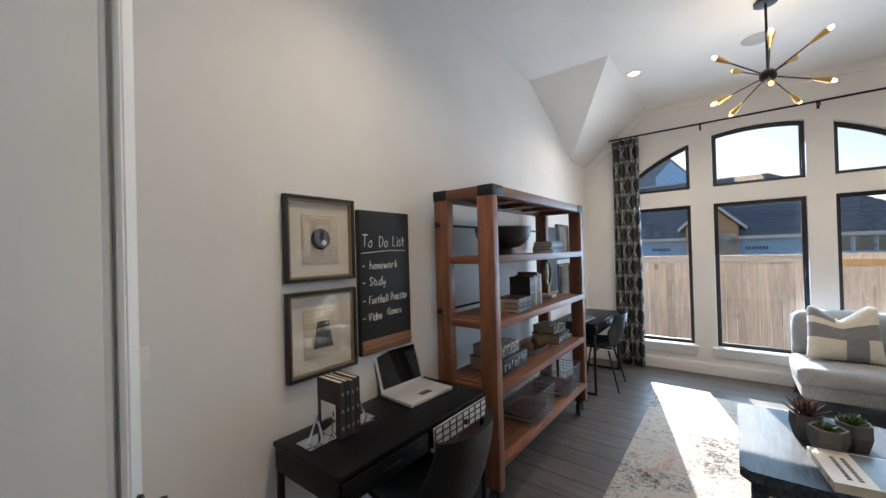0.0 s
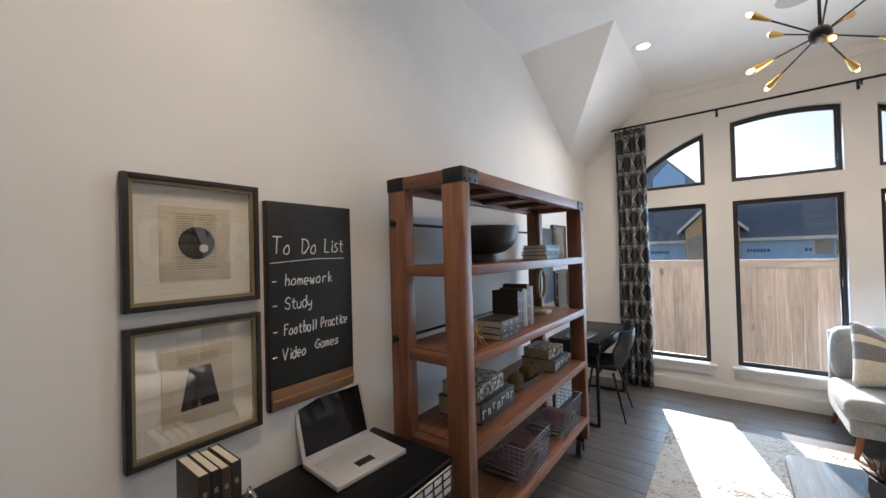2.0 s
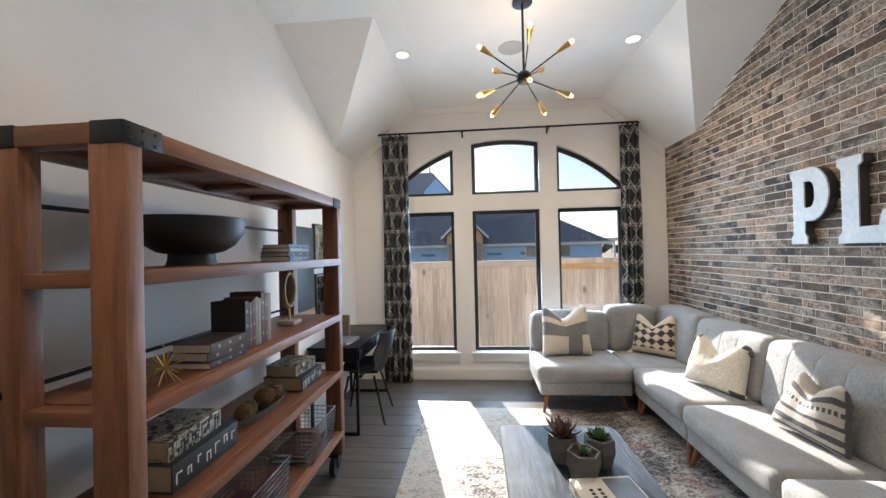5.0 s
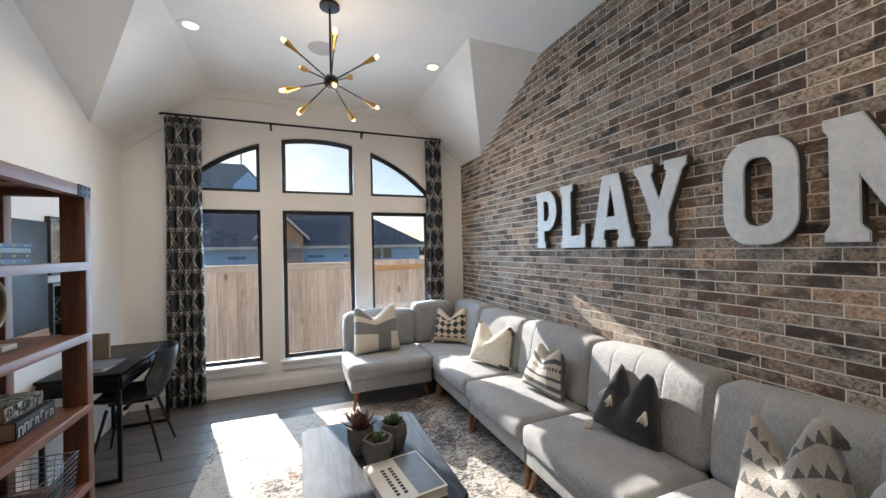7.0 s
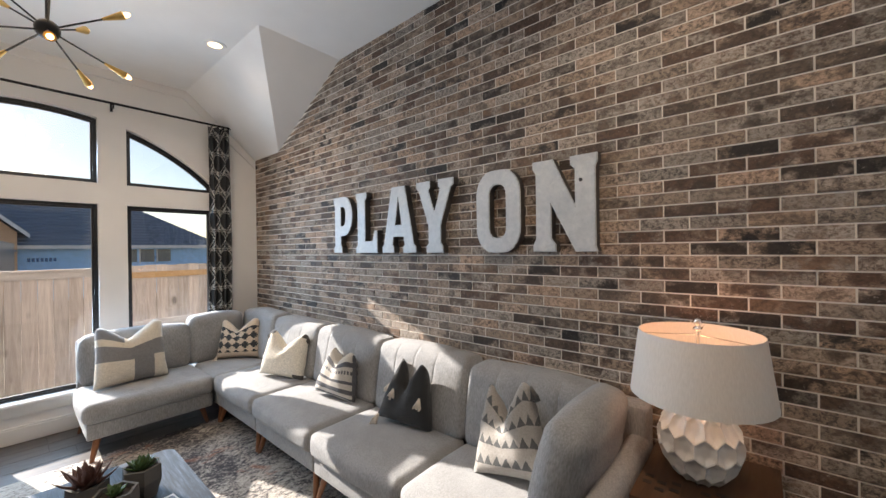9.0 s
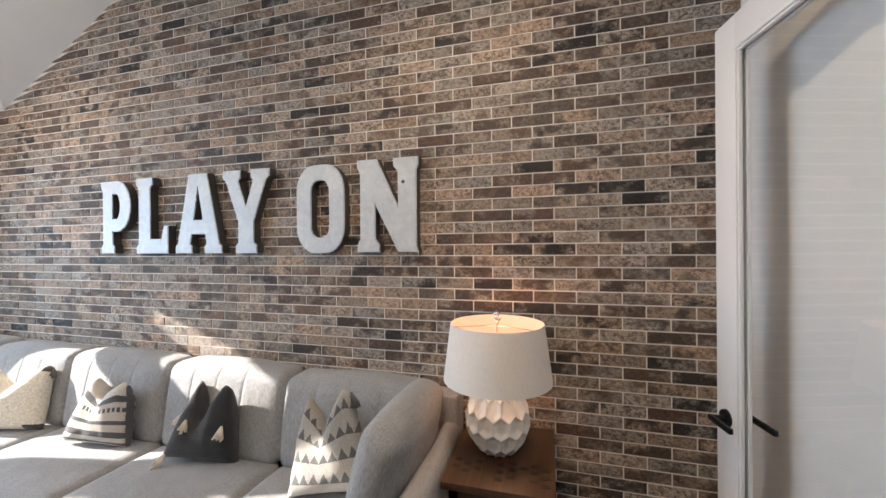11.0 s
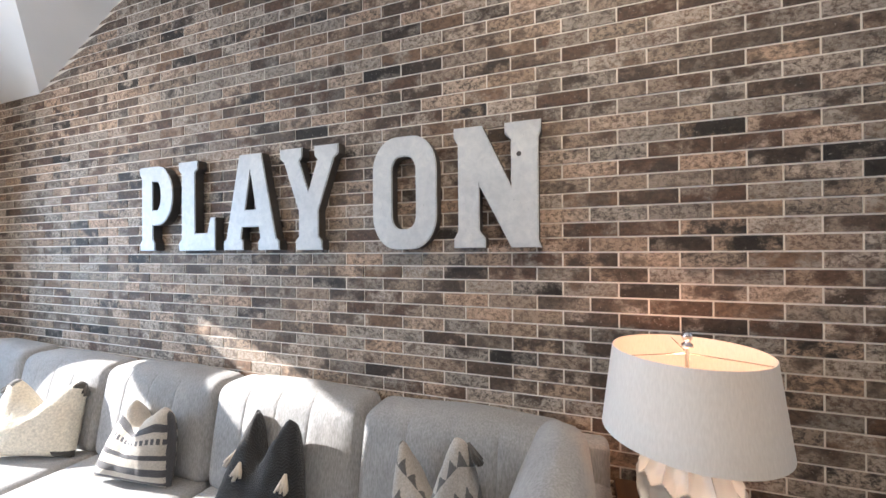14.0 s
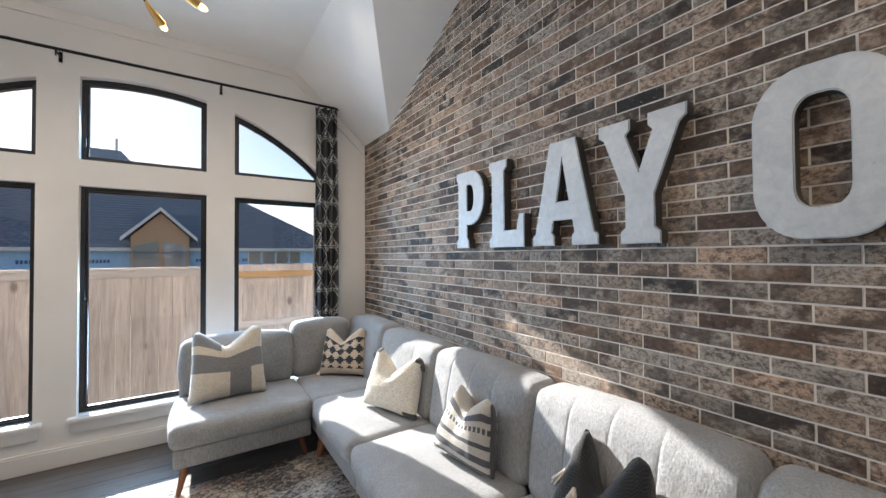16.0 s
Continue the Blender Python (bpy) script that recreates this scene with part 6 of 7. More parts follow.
# pale drawer front with black lattice
for yc in (1.60, ):
    dr = thing("lattice_drawer", "pale desk drawer front with black lattice strips and knob", "drawer", (-1.148, yc, 0.645))
    part("panel", boxed(0, 0.010, -0.235, 0.235, 0.0, 0.098, 0.002), M["stone"], dr)
    bm = bmesh.new()
    for i in range(9):
        box(bm, 0.010, 0.014, -0.235 + i * 0.0575, -0.230 + i * 0.0575, 0.0, 0.098)
    for z in (0.0, 0.031, 0.063, 0.093):
        box(bm, 0.010, 0.0135, -0.235, 0.235, z, z + 0.005)
    part("lattice", bm, M["black_metal"], dr)
    part("knob", lathe([(0.0, 0.0), (0.008, 0.0), (0.008, 0.012), (0.016, 0.018), (0.014, 0.026), (0.0, 0.028)], 18), M["black_metal"], dr).matrix_basis = pose(0.012, 0.0, 0.05, 0, 90, 0)
stack(-1.28, 4.33, DT, ((0.2, 0.27, 0.012, (0.45, 0.44, 0.43)), (0.2, 0.27, 0.010, (0.10, 0.11, 0.13))), 172, "thin magazine lying on the far desk", "desk magazines")
book("brown book standing on the far desk", 0.14, 0.2, 0.03, TAN, pose(-1.42, 4.62, DT + 0.1) @ pose(0, 0, 0, 90, 0, 0) @ Matrix(((-1, 0, 0, 0), (0, 1, 0, 0), (0, 0, -1, 0), (0, 0, 0, 1))))

# ---- on the coffee table ----
M["concrete"] = plain("grey_concrete", (0.115, 0.108, 0.10), 0.85, 0, 70, 0.4, 0.15)
M["soil"] = plain("dark_soil", (0.025, 0.018, 0.013), 1.0, 0, 120, 1.0, 0.4)
M["agave"] = plain("reddish_succulent", (0.10, 0.045, 0.035), 0.5, 0, 40, 0.2, 0.4)
M["succulent"] = plain("green_succulent", (0.06, 0.11, 0.035), 0.5, 0, 40, 0.2, 0.35)
TTOP = TZ + 0.0005


def pot(x, y, r, h, leaf_mat, n, tall, label, seed):
    p = thing("potted_plant", label, "plant", (x, y, TTOP), seed * 17, "succulents on the table")
    part("pot", lathe([(0.0, 0.0), (r * 0.72, 0.0), (r * 0.98, h * 0.55), (r * 0.95, h), (r * 0.80, h), (r * 0.78, h * 0.85), (0.0, h * 0.85)], 6), M["concrete"], p, "faceted grey concrete pot", None)
    part("soil", lathe([(0.0, h * 0.88), (r * 0.8, h * 0.87)], 6), M["soil"], p)
    rng = random.Random(seed)
    for i in range(n):
        a, lift = i * 2.39996, 0.25 + 0.75 * (1 - i / n)
        L_ = tall * rng.uniform(0.8, 1.1) * (0.6 + 0.4 * i / n)
        el = radians(78 - 62 * i / n)
        d = Vector((math.cos(a) * math.cos(el), math.sin(a) * math.cos(el), math.sin(el)))
        up = Vector((0, 0, 1))
        sd = d.cross(up).normalized()
        nn = sd.cross(d).normalized()
        bm = bmesh.new()
        rows = []
        for s, w in ((0, 0.35), (0.35, 1.0), (0.7, 0.75), (1.0, 0.02)):
            c = Vector((0, 0, h * 0.86)) + d * L_ * s + nn * (0.18 * L_ * s * s)
            ww = 0.016 * (tall / 0.09) ** 0.5 * w
            rows.append([bm.verts.new(c - sd * ww), bm.verts.new(c - nn * ww * 0.45), bm.verts.new(c + sd * ww), bm.verts.new(c + nn * ww * 0.25)])
        for q, w in zip(rows, rows[1:]):
            for j in range(4):
                bm.faces.new((q[j], q[(j + 1) % 4], w[(j + 1) % 4], w[j]))
        part("leaf", bm, leaf_mat, p, "", 180)
    return p


pot(0.325, 3.065, 0.078, 0.145, M["agave"], 26, 0.15, "spiky reddish succulent in a faceted concrete pot", 3)
pot(0.515, 3.04, 0.085, 0.15, M["succulent"], 30, 0.095, "green rosette succulent in a faceted concrete pot", 5)
pot(0.395, 2.905, 0.088, 0.14, M["succulent"], 16, 0.07, "small green cactus-like succulent in a concrete pot", 7)
M["slate_photo"] = plain("grey_blue_photo", (0.10, 0.115, 0.14), 0.4, 0, 14, 0.05, 0.6)
cb = book("large pale picture book with a grey cover photo on the table", 0.30, 0.36, 0.045, (0.58, 0.56, 0.53), pose(0.36, 2.55, TTOP, 0, 0, 8) @ pose(-0.02, 0.10, 0), True)
part("cover_photo", boxed(0.155, 0.292, -0.165, 0.165, 0.0448, 0.0458), M["slate_photo"], cb, "grey cover photograph")
bm = bmesh.new()
for i in range(2):
    for j in range(9):
        box(bm, 0.06 + 0.04 * i, 0.078 + 0.04 * i, -0.13 + j * 0.026, -0.112 + j * 0.026, 0.0448, 0.0456)
part("title_bars", bm, M["ink"], cb)

# ---- outdoors ----
GZ = -0.45
M["ground"] = plain("dry_ground", (0.17, 0.14, 0.10), 1.0, 0, 8, 0.6, 0.3)
bm = bmesh.new()
bm.faces.new([bm.verts.new((x, y, GZ)) for x, y in ((-2500, -2500), (2500, -2500), (2500, 2500), (-2500, 2500))])
struct("ground", bm, M["ground"], "bare dry brown ground", "ground")
M["cedar"] = wood("weathered_cedar", (0.38, 0.29, 0.235), (0.70, 0.59, 0.51), "z", 0.9, 0.85, 0.3, 3.4)
M["cedar_x"] = wood("weathered_cedar_rail", (0.42, 0.35, 0.30), (0.66, 0.58, 0.52), "x", 0.9, 0.85)
M["new_rail"] = wood("fresh_pine_rail", (0.46, 0.25, 0.10), (0.62, 0.38, 0.18), "x", 1.2, 0.8)
FY, STEP_X, FTOP = 7.75, 1.0, 1.385


def fence(x0, x1, top, facing):
    """Upright boards with gaps; a capped trim on the finished side, rails on the other."""
    f = thing("fence", "tall weathered cedar board fence" + (" with a fresh pine rail" if facing < 0 else " with a trim cap"), "fence", ((x0 + x1) / 2, FY, GZ), 0, "garden fences")
    ox = (x0 + x1) / 2
    rng = random.Random(int(x0 * 10 + 77))
    x = x0
    yb = 0.0 if facing > 0 else 0.05
    while x < x1 - 0.02:
        w = min(0.139, x1 - x)
        dy, dz = rng.uniform(-0.007, 0.007), rng.uniform(-0.012, 0.0)
        part("board", boxed(x + rng.uniform(0.0005, 0.003) - ox, x + w + 0.002 - rng.uniform(0.0005, 0.004) - ox, yb + dy, yb + 0.018 + dy, 0.02, top - GZ - 0.02 + dz, 0.002, 1), M["cedar"], f)
        x += 0.141
    if facing > 0:
        part("trim_board", boxed(x0 - ox, x1 - ox, -0.022, -0.004, top - GZ - 0.105, top - GZ - 0.018, 0.002), M["cedar_x"], f)
        part("cap_board", boxed(x0 - ox, x1 - ox, -0.045, 0.07, top - GZ - 0.018, top - GZ + 0.018, 0.003), M["cedar_x"], f)
    else:
        for z, m in ((top - 0.17, M["new_rail"]), (0.55, M["cedar_x"]), (-0.15, M["cedar_x"])):
            part("rail", boxed(x0 - ox, x1 - ox, 0.008, 0.046, z - GZ - 0.045, z - GZ + 0.045, 0.003), m, f)
    return f


fence(-4.6, STEP_X, FTOP, 1)
fence(STEP_X + 0.01, 6.2, FTOP + 0.06, -1)

# haze on the window panes is put into this colour, lighter than bare asphalt
M["shingle"] = plain("dark_roof_shingle", (0.145, 0.17, 0.22), 0.85, 0, 6, 0.6, 0.35)
# same roofing paled further: backlit distance haze painted into the shingle
M["far_shingle"] = plain("hazed_roof_shingle", (0.30, 0.33, 0.37), 0.9, 0, 3, 0.5, 0.3)
M["wrap"] = plain("blue_house_wrap", (0.34, 0.58, 0.90), 0.55, 0, 3, 0.2, 0.1)
M["wrap_text"] = plain("house_wrap_print", (0.05, 0.12, 0.32), 0.6, 0, 3, 0.0)
M["tan_brick"] = plain("tan_house_brick", (0.50, 0.32, 0.20), 0.9, 0, 9, 0.4, 0.2)
M["fascia"] = plain("pale_fascia", (0.62, 0.63, 0.65), 0.6, 0, 4, 0.05)
# glass colour lightened to carry a painted pale reflection
M["dark_glass"] = plain("reflection_toned_glass", (0.16, 0.18, 0.20), 0.08, 0, 4, 0.0)


def hip_roof(x0, x1, y0, y1, z0, z1, over=0.5):
    """A hipped roof over a rectangle, with courses stepped a little on its slopes."""
    bm = bmesh.new()
    x0, x1, y0, y1 = x0 - over, x1 + over, y0 - over, y1 + over
    hw = (y1 - y0) / 2
    n = 26
    prev = None
    for i in range(n):
        s, e = i / n, (i + 1) / n
        zs = z0 + (z1 - z0) * s
        lo = [bm.verts.new(p) for p in ((x0 + hw * s, y0 + hw * s, zs + 0.03), (x1 - hw * s, y0 + hw * s, zs + 0.03), (x1 - hw * s, y1 - hw * s, zs + 0.03), (x0 + hw * s, y1 - hw * s, zs + 0.03))]
        e = min(e, 0.999)
        ze = z0 + (z1 - z0) * e
        hi = [bm.verts.new(p) for p in ((x0 + hw * e, y0 + hw * e, ze), (x1 - hw * e, y0 + hw * e, ze), (x1 - hw * e, y1 - hw * e, ze), (x0 + hw * e, y1 - hw * e, ze))]
        for q in range(4):
            r = (q + 1) % 4
            bm.faces.new((lo[q], lo[r], hi[r], hi[q]))
            if prev:
                bm.faces.new((prev[q], prev[r], lo[r], lo[q]))
        prev = hi
    bm.faces.new(prev)
    return bm


def house():
    h = thing("house", "single-storey house under construction, blue house wrap and dark shingle roof", "house", (0, 24, GZ))
    Z = -GZ
    part("wall", boxed(-14, 7.6, 0.6, 12, 0, 1.98 + Z), M["wrap"], h, "wall sheathed in blue house wrap", None)
    part("roof", hip_roof(-14, 7.6, 0.6, 12, 1.95 + Z, 5.9 + Z), M["shingle"], h, "dark shingle hip roof", None)
    part("fascia", boxed(-14.5, 8.1, 0.06, 0.12, 1.83 + Z, 1.99 + Z), M["fascia"], h, "pale fascia board")
    bm = bmesh.new()
    for i in range(9):
        x = -12 + i * 2.1
        for j in range(7):
            box(bm, x + j * 0.13, x + j * 0.13 + 0.09, 0.58, 0.595, 1.28 + Z, 1.44 + Z)
    part("wrap_print", bm, M["wrap_text"], h, "", None)
    gx, w = -0.78, 1.10
    g = part("gable", prism([(gx - w, 0), (gx + w, 0), (gx + w, 2.52 + Z), (gx, 3.62 + Z), (gx - w, 2.52 + Z)], "y", -0.35, 3.0), M["tan_brick"], h, "tan brick gable front", None)
    bm = bmesh.new()
    for s in (-1, 1):
        a, b = Vector((gx + s * (w + 0.33), 0, 2.39 + Z)), Vector((gx, 0, 3.82 + Z))
        for y0, y1 in ((-0.6, 3.2), ):
            vs = [bm.verts.new((p.x, y, p.z + dz)) for p in (a, b) for y in (y0, y1) for dz in (0, 0.10)]
            for f in ((0, 1, 5, 4), (2, 3, 7, 6), (0, 2, 6, 4), (1, 3, 7, 5), (0, 1, 3, 2), (4, 5, 7, 6)):
                bm.faces.new([vs[i] for i in f])
    part("gable_roof", bm, M["shingle"], g, "", None)
    bm = bmesh.new()
    for s in (-1, 1):
        a, b = Vector((gx + s * (w + 0.34), 0, 2.27 + Z)), Vector((gx, 0, 3.70 + Z))
        vs = [bm.verts.new((p.x, y, p.z + dz)) for p in (a, b) for y in (-0.66, -0.6) for dz in (0, 0.17)]
        for f in ((0, 1, 5, 4), (2, 3, 7, 6), (0, 2, 6, 4), (1, 3, 7, 5), (0, 1, 3, 2), (4, 5, 7, 6)):
            bm.faces.new([vs[i] for i in f])
    part("barge_board", bm, M["fascia"], g, "pale barge boards", None)
    for s in (-1, 1):
        wd = part("window", boxed(gx + s * 0.56 - 0.46, gx + s * 0.56 + 0.46, -0.37, -0.352, 0.75 + Z, 2.05 + Z), M["dark_glass"], h)
        part("frame", boxed(gx + s * 0.56 - 0.52, gx + s * 0.56 + 0.52, -0.40, -0.371, 1.72 + Z, 1.80 + Z), M["shingle"], wd)
        part("arch", prism([(gx + s * 0.56 - 0.46, 2.05 + Z)] + [(gx + s * 0.56 + 0.46 * u / 8, 2.05 + Z + 0.22 * math.cos((gx * 0 + s * 0.56 + 0.46 * u / 8) / 1.02 * math.pi / 2)) for u in range(-8, 9)] + [(gx + s * 0.56 + 0.46, 2.05 + Z)], "y", -0.37, -0.352), M["dark_glass"], wd, "", None)
    for i, x in enumerate((3.3, 4.0, 4.7, 5.4)):
        wd = part("window", boxed(x - 0.28, x + 0.28, 0.55, 0.59, 1.15 + Z, 1.78 + Z), M["dark_glass"], h)
        part("frame", boxed(x - 0.33, x - 0.28, 0.54, 0.60, 1.1 + Z, 1.8 + Z), M["fascia"], wd)
    for x, y, z in ((1.3, 3.2, 3.15), (-6, 3.5, 3.3)):
        bm = bmesh.new()
        rod(bm, (x, y, z + Z - 0.3), (x, y, z + Z + 0.25), 0.05, None, 10)
        part("vent_pipe", bm, M["fascia"], h)
    return h


house()
fh = thing("far_house", "taller far house with blue wrapped dormer and grey roof", "house", (-7.2, 46, GZ))
part("wall", boxed(-5.5, 5.5, 0, 8, 0, 7.2), M["wrap"], fh, "", None)
part("roof", hip_roof(-5.5, 5.5, 0, 8, 7.2, 12.6), M["far_shingle"], fh, "", None)
part("dormer", prism([(1.0, 7.3), (3.8, 7.3), (3.8, 9.4), (2.4, 10.9), (1.0, 9.4)], "y", -0.4, 3), M["wrap"], fh, "", None)
bm = bmesh.new()
rod(bm, (1.2, 4.2, 11.8), (1.2, 4.2, 13.8), 0.10, None, 8)
part("chimney_pipe", bm, M["fascia"], fh)
fr = thing("timber_frame", "unfinished timber post frame of a far building", "building", (11.5, 30, GZ))
for i in range(6):
    part("post", boxed(-2.4 + i * 1.1, -2.25 + i * 1.1, -0.08, 0.08, 0, 2.55), M["fascia"], fr)
part("beam", boxed(-2.6, 3.5, -0.1, 0.1, 2.55, 2.8), M["fascia"], fr)
tb = thing("tree_line", "distant low line of bare grey-green trees", "trees", (30, 160, GZ))
M["far_trees"] = plain("far_tree_foliage", (0.10, 0.10, 0.085), 1.0, 0, 0.6, 0.8, 0.4)
bm = bmesh.new()
rng = random.Random(9)
for i in range(420):
    x, s = rng.uniform(-120, 150), rng.uniform(0.9, 2.0)
    bmesh.ops.create_icosphere(bm, subdivisions=1, radius=s, matrix=Matrix.Translation((x, rng.uniform(-6, 6), rng.uniform(0.4, 3.2))) @ Matrix.Diagonal((1.2, 1.0, rng.uniform(0.6, 1.2), 1)))
o = part("crowns", bm, M["far_trees"], tb, "", None)
tagged(o, kind="stuff")

# ---- pieces of floor and brick wall ----


def piece_mesh(name, lx, ly, lz, ch, material):
    """A slab with chamfered top edges; top faces +z."""
    bm = bmesh.new()
    lo = [bm.verts.new((sx * lx / 2, sy * ly / 2, 0)) for sx, sy in ((-1, -1), (1, -1), (1, 1), (-1, 1))]
    md = [bm.verts.new((sx * lx / 2, sy * ly / 2, lz - ch)) for sx, sy in ((-1, -1), (1, -1), (1, 1), (-1, 1))]
    hi = [bm.verts.new((sx * (lx / 2 - ch), sy * (ly / 2 - ch), lz)) for sx, sy in ((-1, -1), (1, -1), (1, 1), (-1, 1))]
    for p, q in ((lo, md), (md, hi)):
        for i in range(4):
            j = (i + 1) % 4
            bm.faces.new((p[i], p[j], q[j], q[i]))
    bm.faces.new(hi)
    return mesh_of(name, bm, material)


def floor_planks():
    """Planks run along x with staggered ends; most are pieces of their own, the ends along the walls are joined."""
    base = bpy.data.objects["floor_base"]
    rng = random.Random(5)
    PW, PL, G = 0.2, 1.2, 0.004
    shared = {}
    y = YB - 0.14
    row = 0
    while y < YW:
        w = min(PW, YW - y)
        x = XL - rng.choice((0.0, 0.3, 0.6, 0.15, 0.45))
        while x < XR:
            x0, x1 = max(x, XL), min(x + PL, XR)
            if x1 - x0 > 0.03:
                key = (round(x1 - x0, 3), round(w, 3))
                if key not in shared:
                    shared[key] = piece_mesh("plank", x1 - x0 - G, w - G, 0.0035, 0.0012, M["plank"])
                o = new("plank", shared[key])
                o.parent = base
                o.location = ((x0 + x1) / 2, y + w / 2, -0.004)
            x += PL
        y += PW
        row += 1


floor_planks()


def brick_material():
    k = Nodes("thin_brick")
    oi, geo = k.n("ObjectInfo"), k.n("NewGeometry")
    rnd = k.math("FRACT", k.math("ADD", oi.outputs["Random"], geo.outputs["Random Per Island"]))
    rnd2 = k.math("FRACT", k.math("MULTIPLY", rnd, 7.31))
    pos = k.n("NewGeometry").outputs["Position"]
    off = k.n("VectorMath", operation="ADD")
    sc = k.n("VectorMath", operation="SCALE")
    sc.inputs[0].default_value = (13, 29, 17)
    k.link(rnd, sc.inputs["Scale"])
    streak = k.n("VectorMath", operation="MULTIPLY")
    streak.inputs[1].default_value = (1.0, 0.82, 1.08)
    k.link(pos, streak.inputs[0])
    k.link(streak.outputs[0], off.inputs[0])
    k.link(sc.outputs[0], off.inputs[1])
    v = off.outputs[0]
    rnd3 = k.math("FRACT", k.math("MULTIPLY", rnd, 23.7))
    grain = k.noise(v, 55, 6, 0.7)
    base = k.ramp(rnd, (0.05, (0.020, 0.015, 0.012)), (0.22, (0.052, 0.034, 0.024)), (0.45, (0.088, 0.058, 0.041)), (0.65, (0.092, 0.048, 0.029)), (0.85, (0.105, 0.077, 0.057)), (0.97, (0.165, 0.100, 0.062)))
    base = k.mix(1.0, base, k.ramp(grain, (0.32, (0.42,) * 3), (0.68, (1.65,) * 3)), "MULTIPLY")
    # burnt bricks carry pale, lime-bloomed patches; the rest stay plain
    zone = k.math("ADD", k.noise(v, 11, 4, 0.6), k.math("MULTIPLY", rnd2, 0.30))
    zone = k.ramp(zone, (0.53, (0, 0, 0)), (0.67, (1, 1, 1)))
    blot = k.noise(v, 62, 8, 0.80, 0.3)
    soft = k.ramp(blot, (0.42, (0.06,) * 3), (0.49, (0.55,) * 3), (0.55, (1, 1, 1)))
    light = k.ramp(rnd3, (0.0, (0.48, 0.34, 0.235)), (0.35, (0.36, 0.315, 0.265)), (0.65, (0.56, 0.48, 0.40)), (1.0, (0.66, 0.45, 0.31)))
    col = k.mix(k.math("MULTIPLY", k.math("MULTIPLY", zone, soft), 0.86), base, light)
    dark = k.ramp(k.noise(v, 6, 2), (0.62, (0, 0, 0)), (0.66, (1, 1, 1)))
    col = k.mix(k.math("MULTIPLY", dark, 0.55), col, (0.030, 0.024, 0.020))
    fleck = k.ramp(k.noise(v, 85, 3, 0.7), (0.64, (0, 0, 0)), (0.70, (1, 1, 1)))
    col = k.mix(k.math("MULTIPLY", fleck, 0.4), col, (0.58, 0.52, 0.45))
    rel = k.math("ADD", k.math("MULTIPLY", blot, 0.7), k.math("MULTIPLY", k.noise(v, 60, 4), 0.5))
    return k.out(col, k.ramp(blot, (0.3, (0.55,) * 3), (0.7, (0.8,) * 3)), bump=rel, strength=0.8, dist=0.005)


M["brick"] = brick_material()
M["mortar"] = plain("brick_mortar", (0.84, 0.78, 0.695), 0.95, 0, 250, 0.4)
COURSE, BLEN, JOINT = 0.0595, 0.206, 0.0066
BRICK_Z0, BRICK_Y0 = 0.012, 0.059
wall_brick = struct("wall_brick", prism([(YB, 0.0), (YW, 0.0), (YW, HP), (CY1, HP), (CY0, HC), (YB, HC)], "x", XR - 0.001, XR + 0.0115), M["mortar"], "brown and grey weathered thin brick wall with pale mortar joints", "wall")


def brick_top(y):
    if y > CY1:
        return HP
    if y > CY0:
        return HP + (HC - HP) * (CY1 - y) / (CY1 - CY0)
    return HC


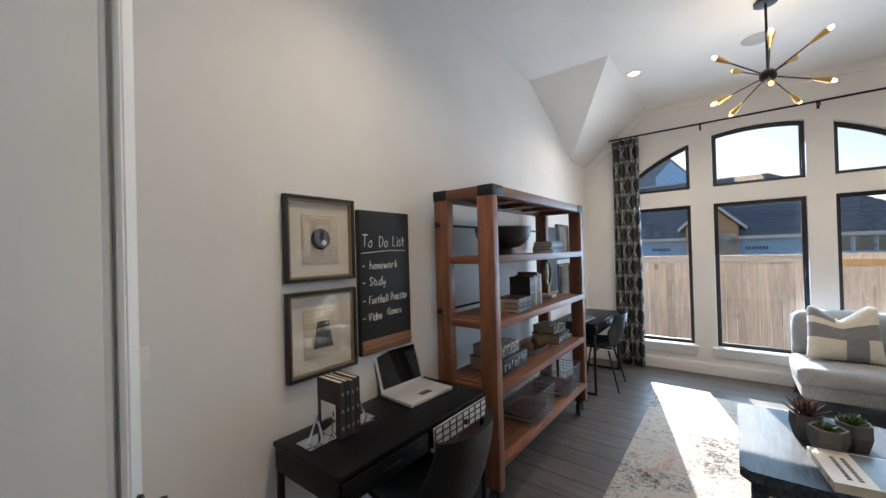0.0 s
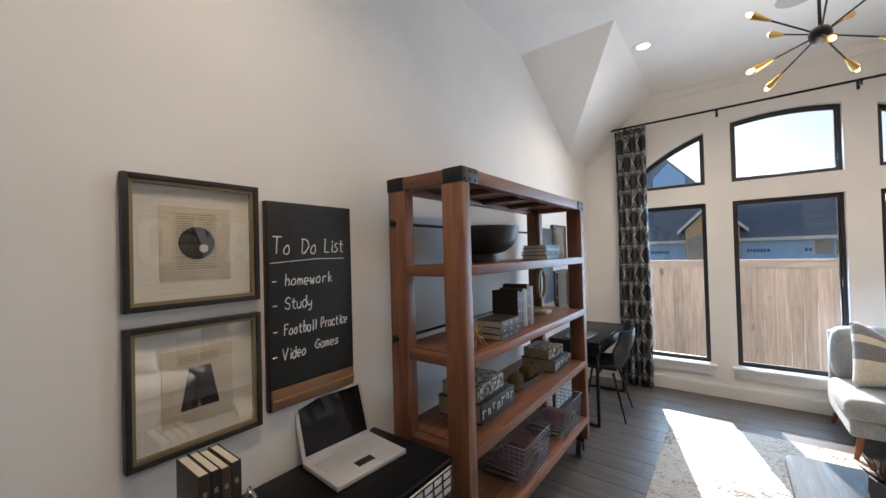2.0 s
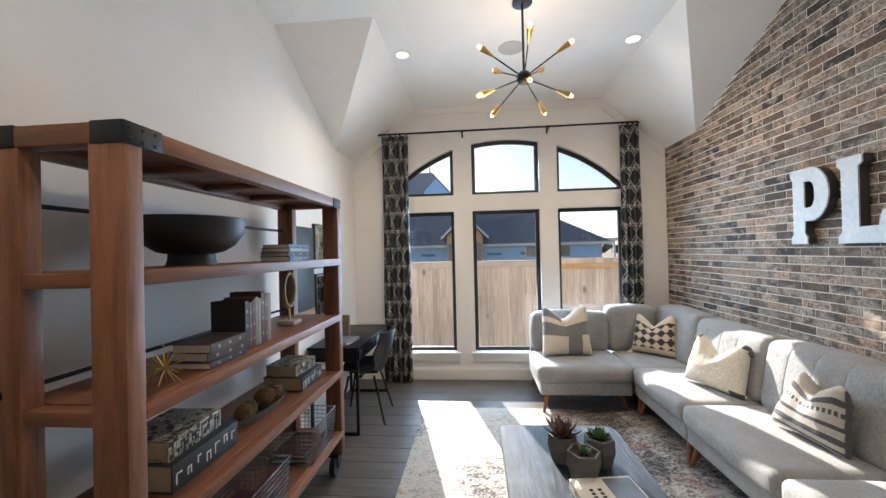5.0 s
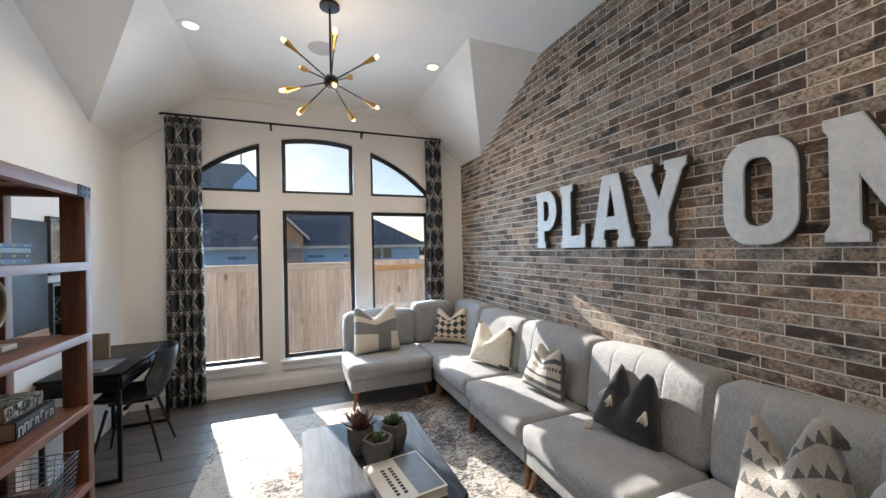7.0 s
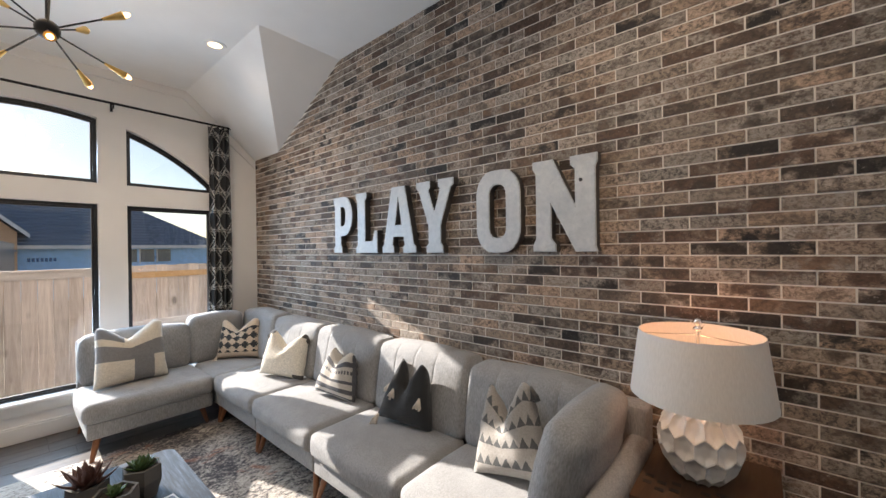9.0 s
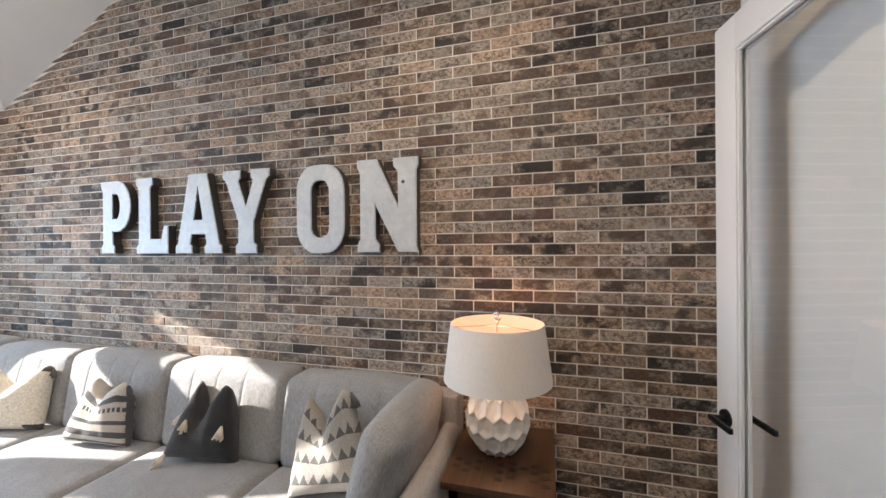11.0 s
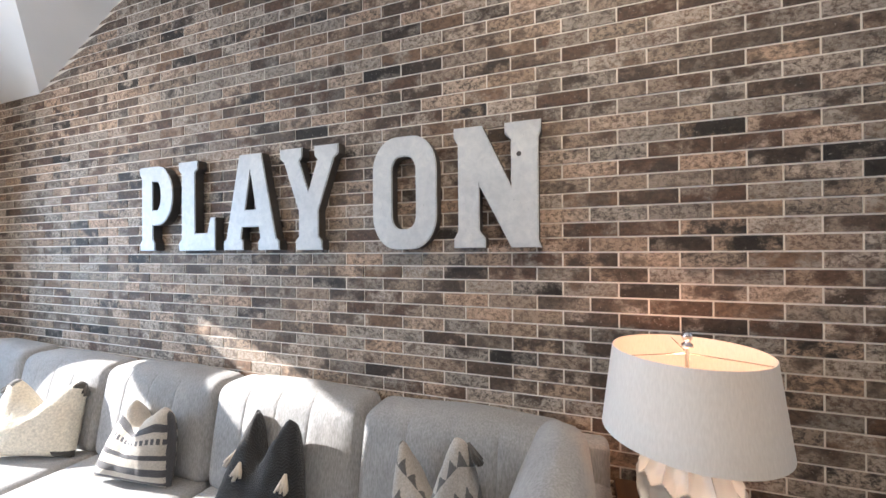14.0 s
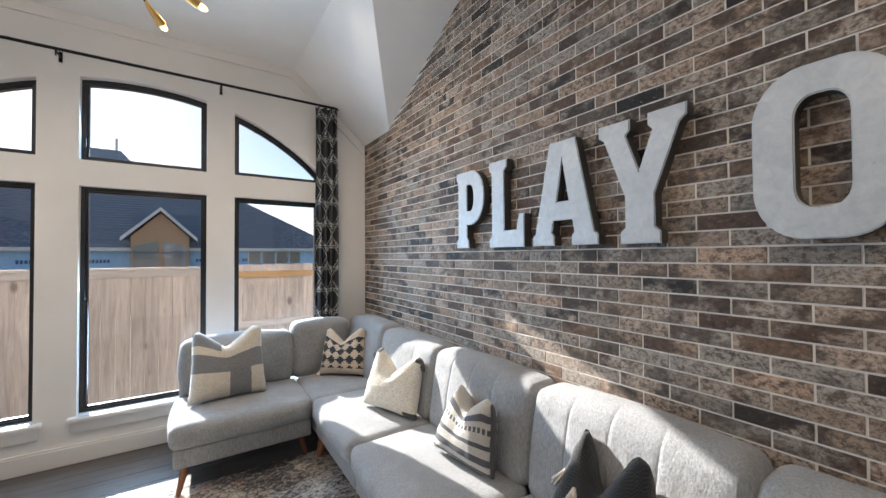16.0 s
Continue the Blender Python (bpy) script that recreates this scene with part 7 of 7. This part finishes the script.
def brick_wall():
    rng = random.Random(11)
    shared = [piece_mesh("brick", BLEN - JOINT, COURSE - JOINT, 0.0024 + 0.0007 * i, 0.0009, M["brick"]) for i in range(3)]
    turn = Matrix(((0, 0, -1, 0), (1, 0, 0, 0), (0, -1, 0, 0), (0, 0, 0, 1)))
    verts, faces = [], []
    n = int(HC / COURSE) + 1
    for c in range(n):
        z0, z1 = BRICK_Z0 + c * COURSE, BRICK_Z0 + (c + 1) * COURSE
        s = BRICK_Y0 - 2 * BLEN + (0 if c % 2 else 0.5 * BLEN)
        y = s
        while y < YW:
            y0, y1 = max(y, YB) + JOINT / 2, min(y + BLEN, YW) - JOINT / 2
            za, zb = z0 + JOINT / 2, z1 - JOINT / 2
            y += BLEN
            if y1 - y0 < 0.012 or za > min(brick_top(y0), brick_top(y1)):
                if not (y1 - y0 > 0.012 and za < max(brick_top(y0), brick_top(y1))):
                    continue
            t0, t1 = min(zb, brick_top(y0) - 0.001), min(zb, brick_top(y1) - 0.001)
            whole = y1 - y0 > BLEN - JOINT - 1e-4 and t0 == zb and t1 == zb
            if whole and 1.15 < (y0 + y1) / 2 < 3.9 and 1.02 < z0 < 2.32:
                o = new("brick", shared[rng.randrange(3)])
                o.parent = wall_brick
                o.matrix_basis = Matrix.Translation((XR - 0.001, (y0 + y1) / 2, (za + zb) / 2)) @ turn
                continue
            th, ch, i = 0.0024 + 0.0007 * rng.randrange(3), 0.0009, len(verts)
            t0, t1 = max(t0, za + 0.004), max(t1, za + 0.004)
            ring = ((y0, za), (y1, za), (y1, t1), (y0, t0))
            ins = ((y0 + ch, za + ch), (y1 - ch, za + ch), (y1 - ch, t1 - ch), (y0 + ch, t0 - ch))
            verts += [(XR - 0.001, a, b) for a, b in ring] + [(XR - 0.001 - th + ch, a, b) for a, b in ring] + [(XR - 0.001 - th, a, b) for a, b in ins]
            for k in (0, 4):
                for q in range(4):
                    r = (q + 1) % 4
                    faces.append((i + k + q, i + k + r, i + k + 4 + r, i + k + 4 + q))
            faces.append((i + 8, i + 9, i + 10, i + 11))
    me = bpy.data.meshes.new("brickwork")
    me.from_pydata(verts, [], faces)
    me.materials.append(M["brick"])
    bm = bmesh.new()
    bm.from_mesh(me)
    bmesh.ops.recalc_face_normals(bm, faces=bm.faces)
    bm.to_mesh(me)
    bm.free()
    ob = new("brickwork", me)
    ob.parent = wall_brick
    tagged(ob, kind="stuff")


brick_wall()
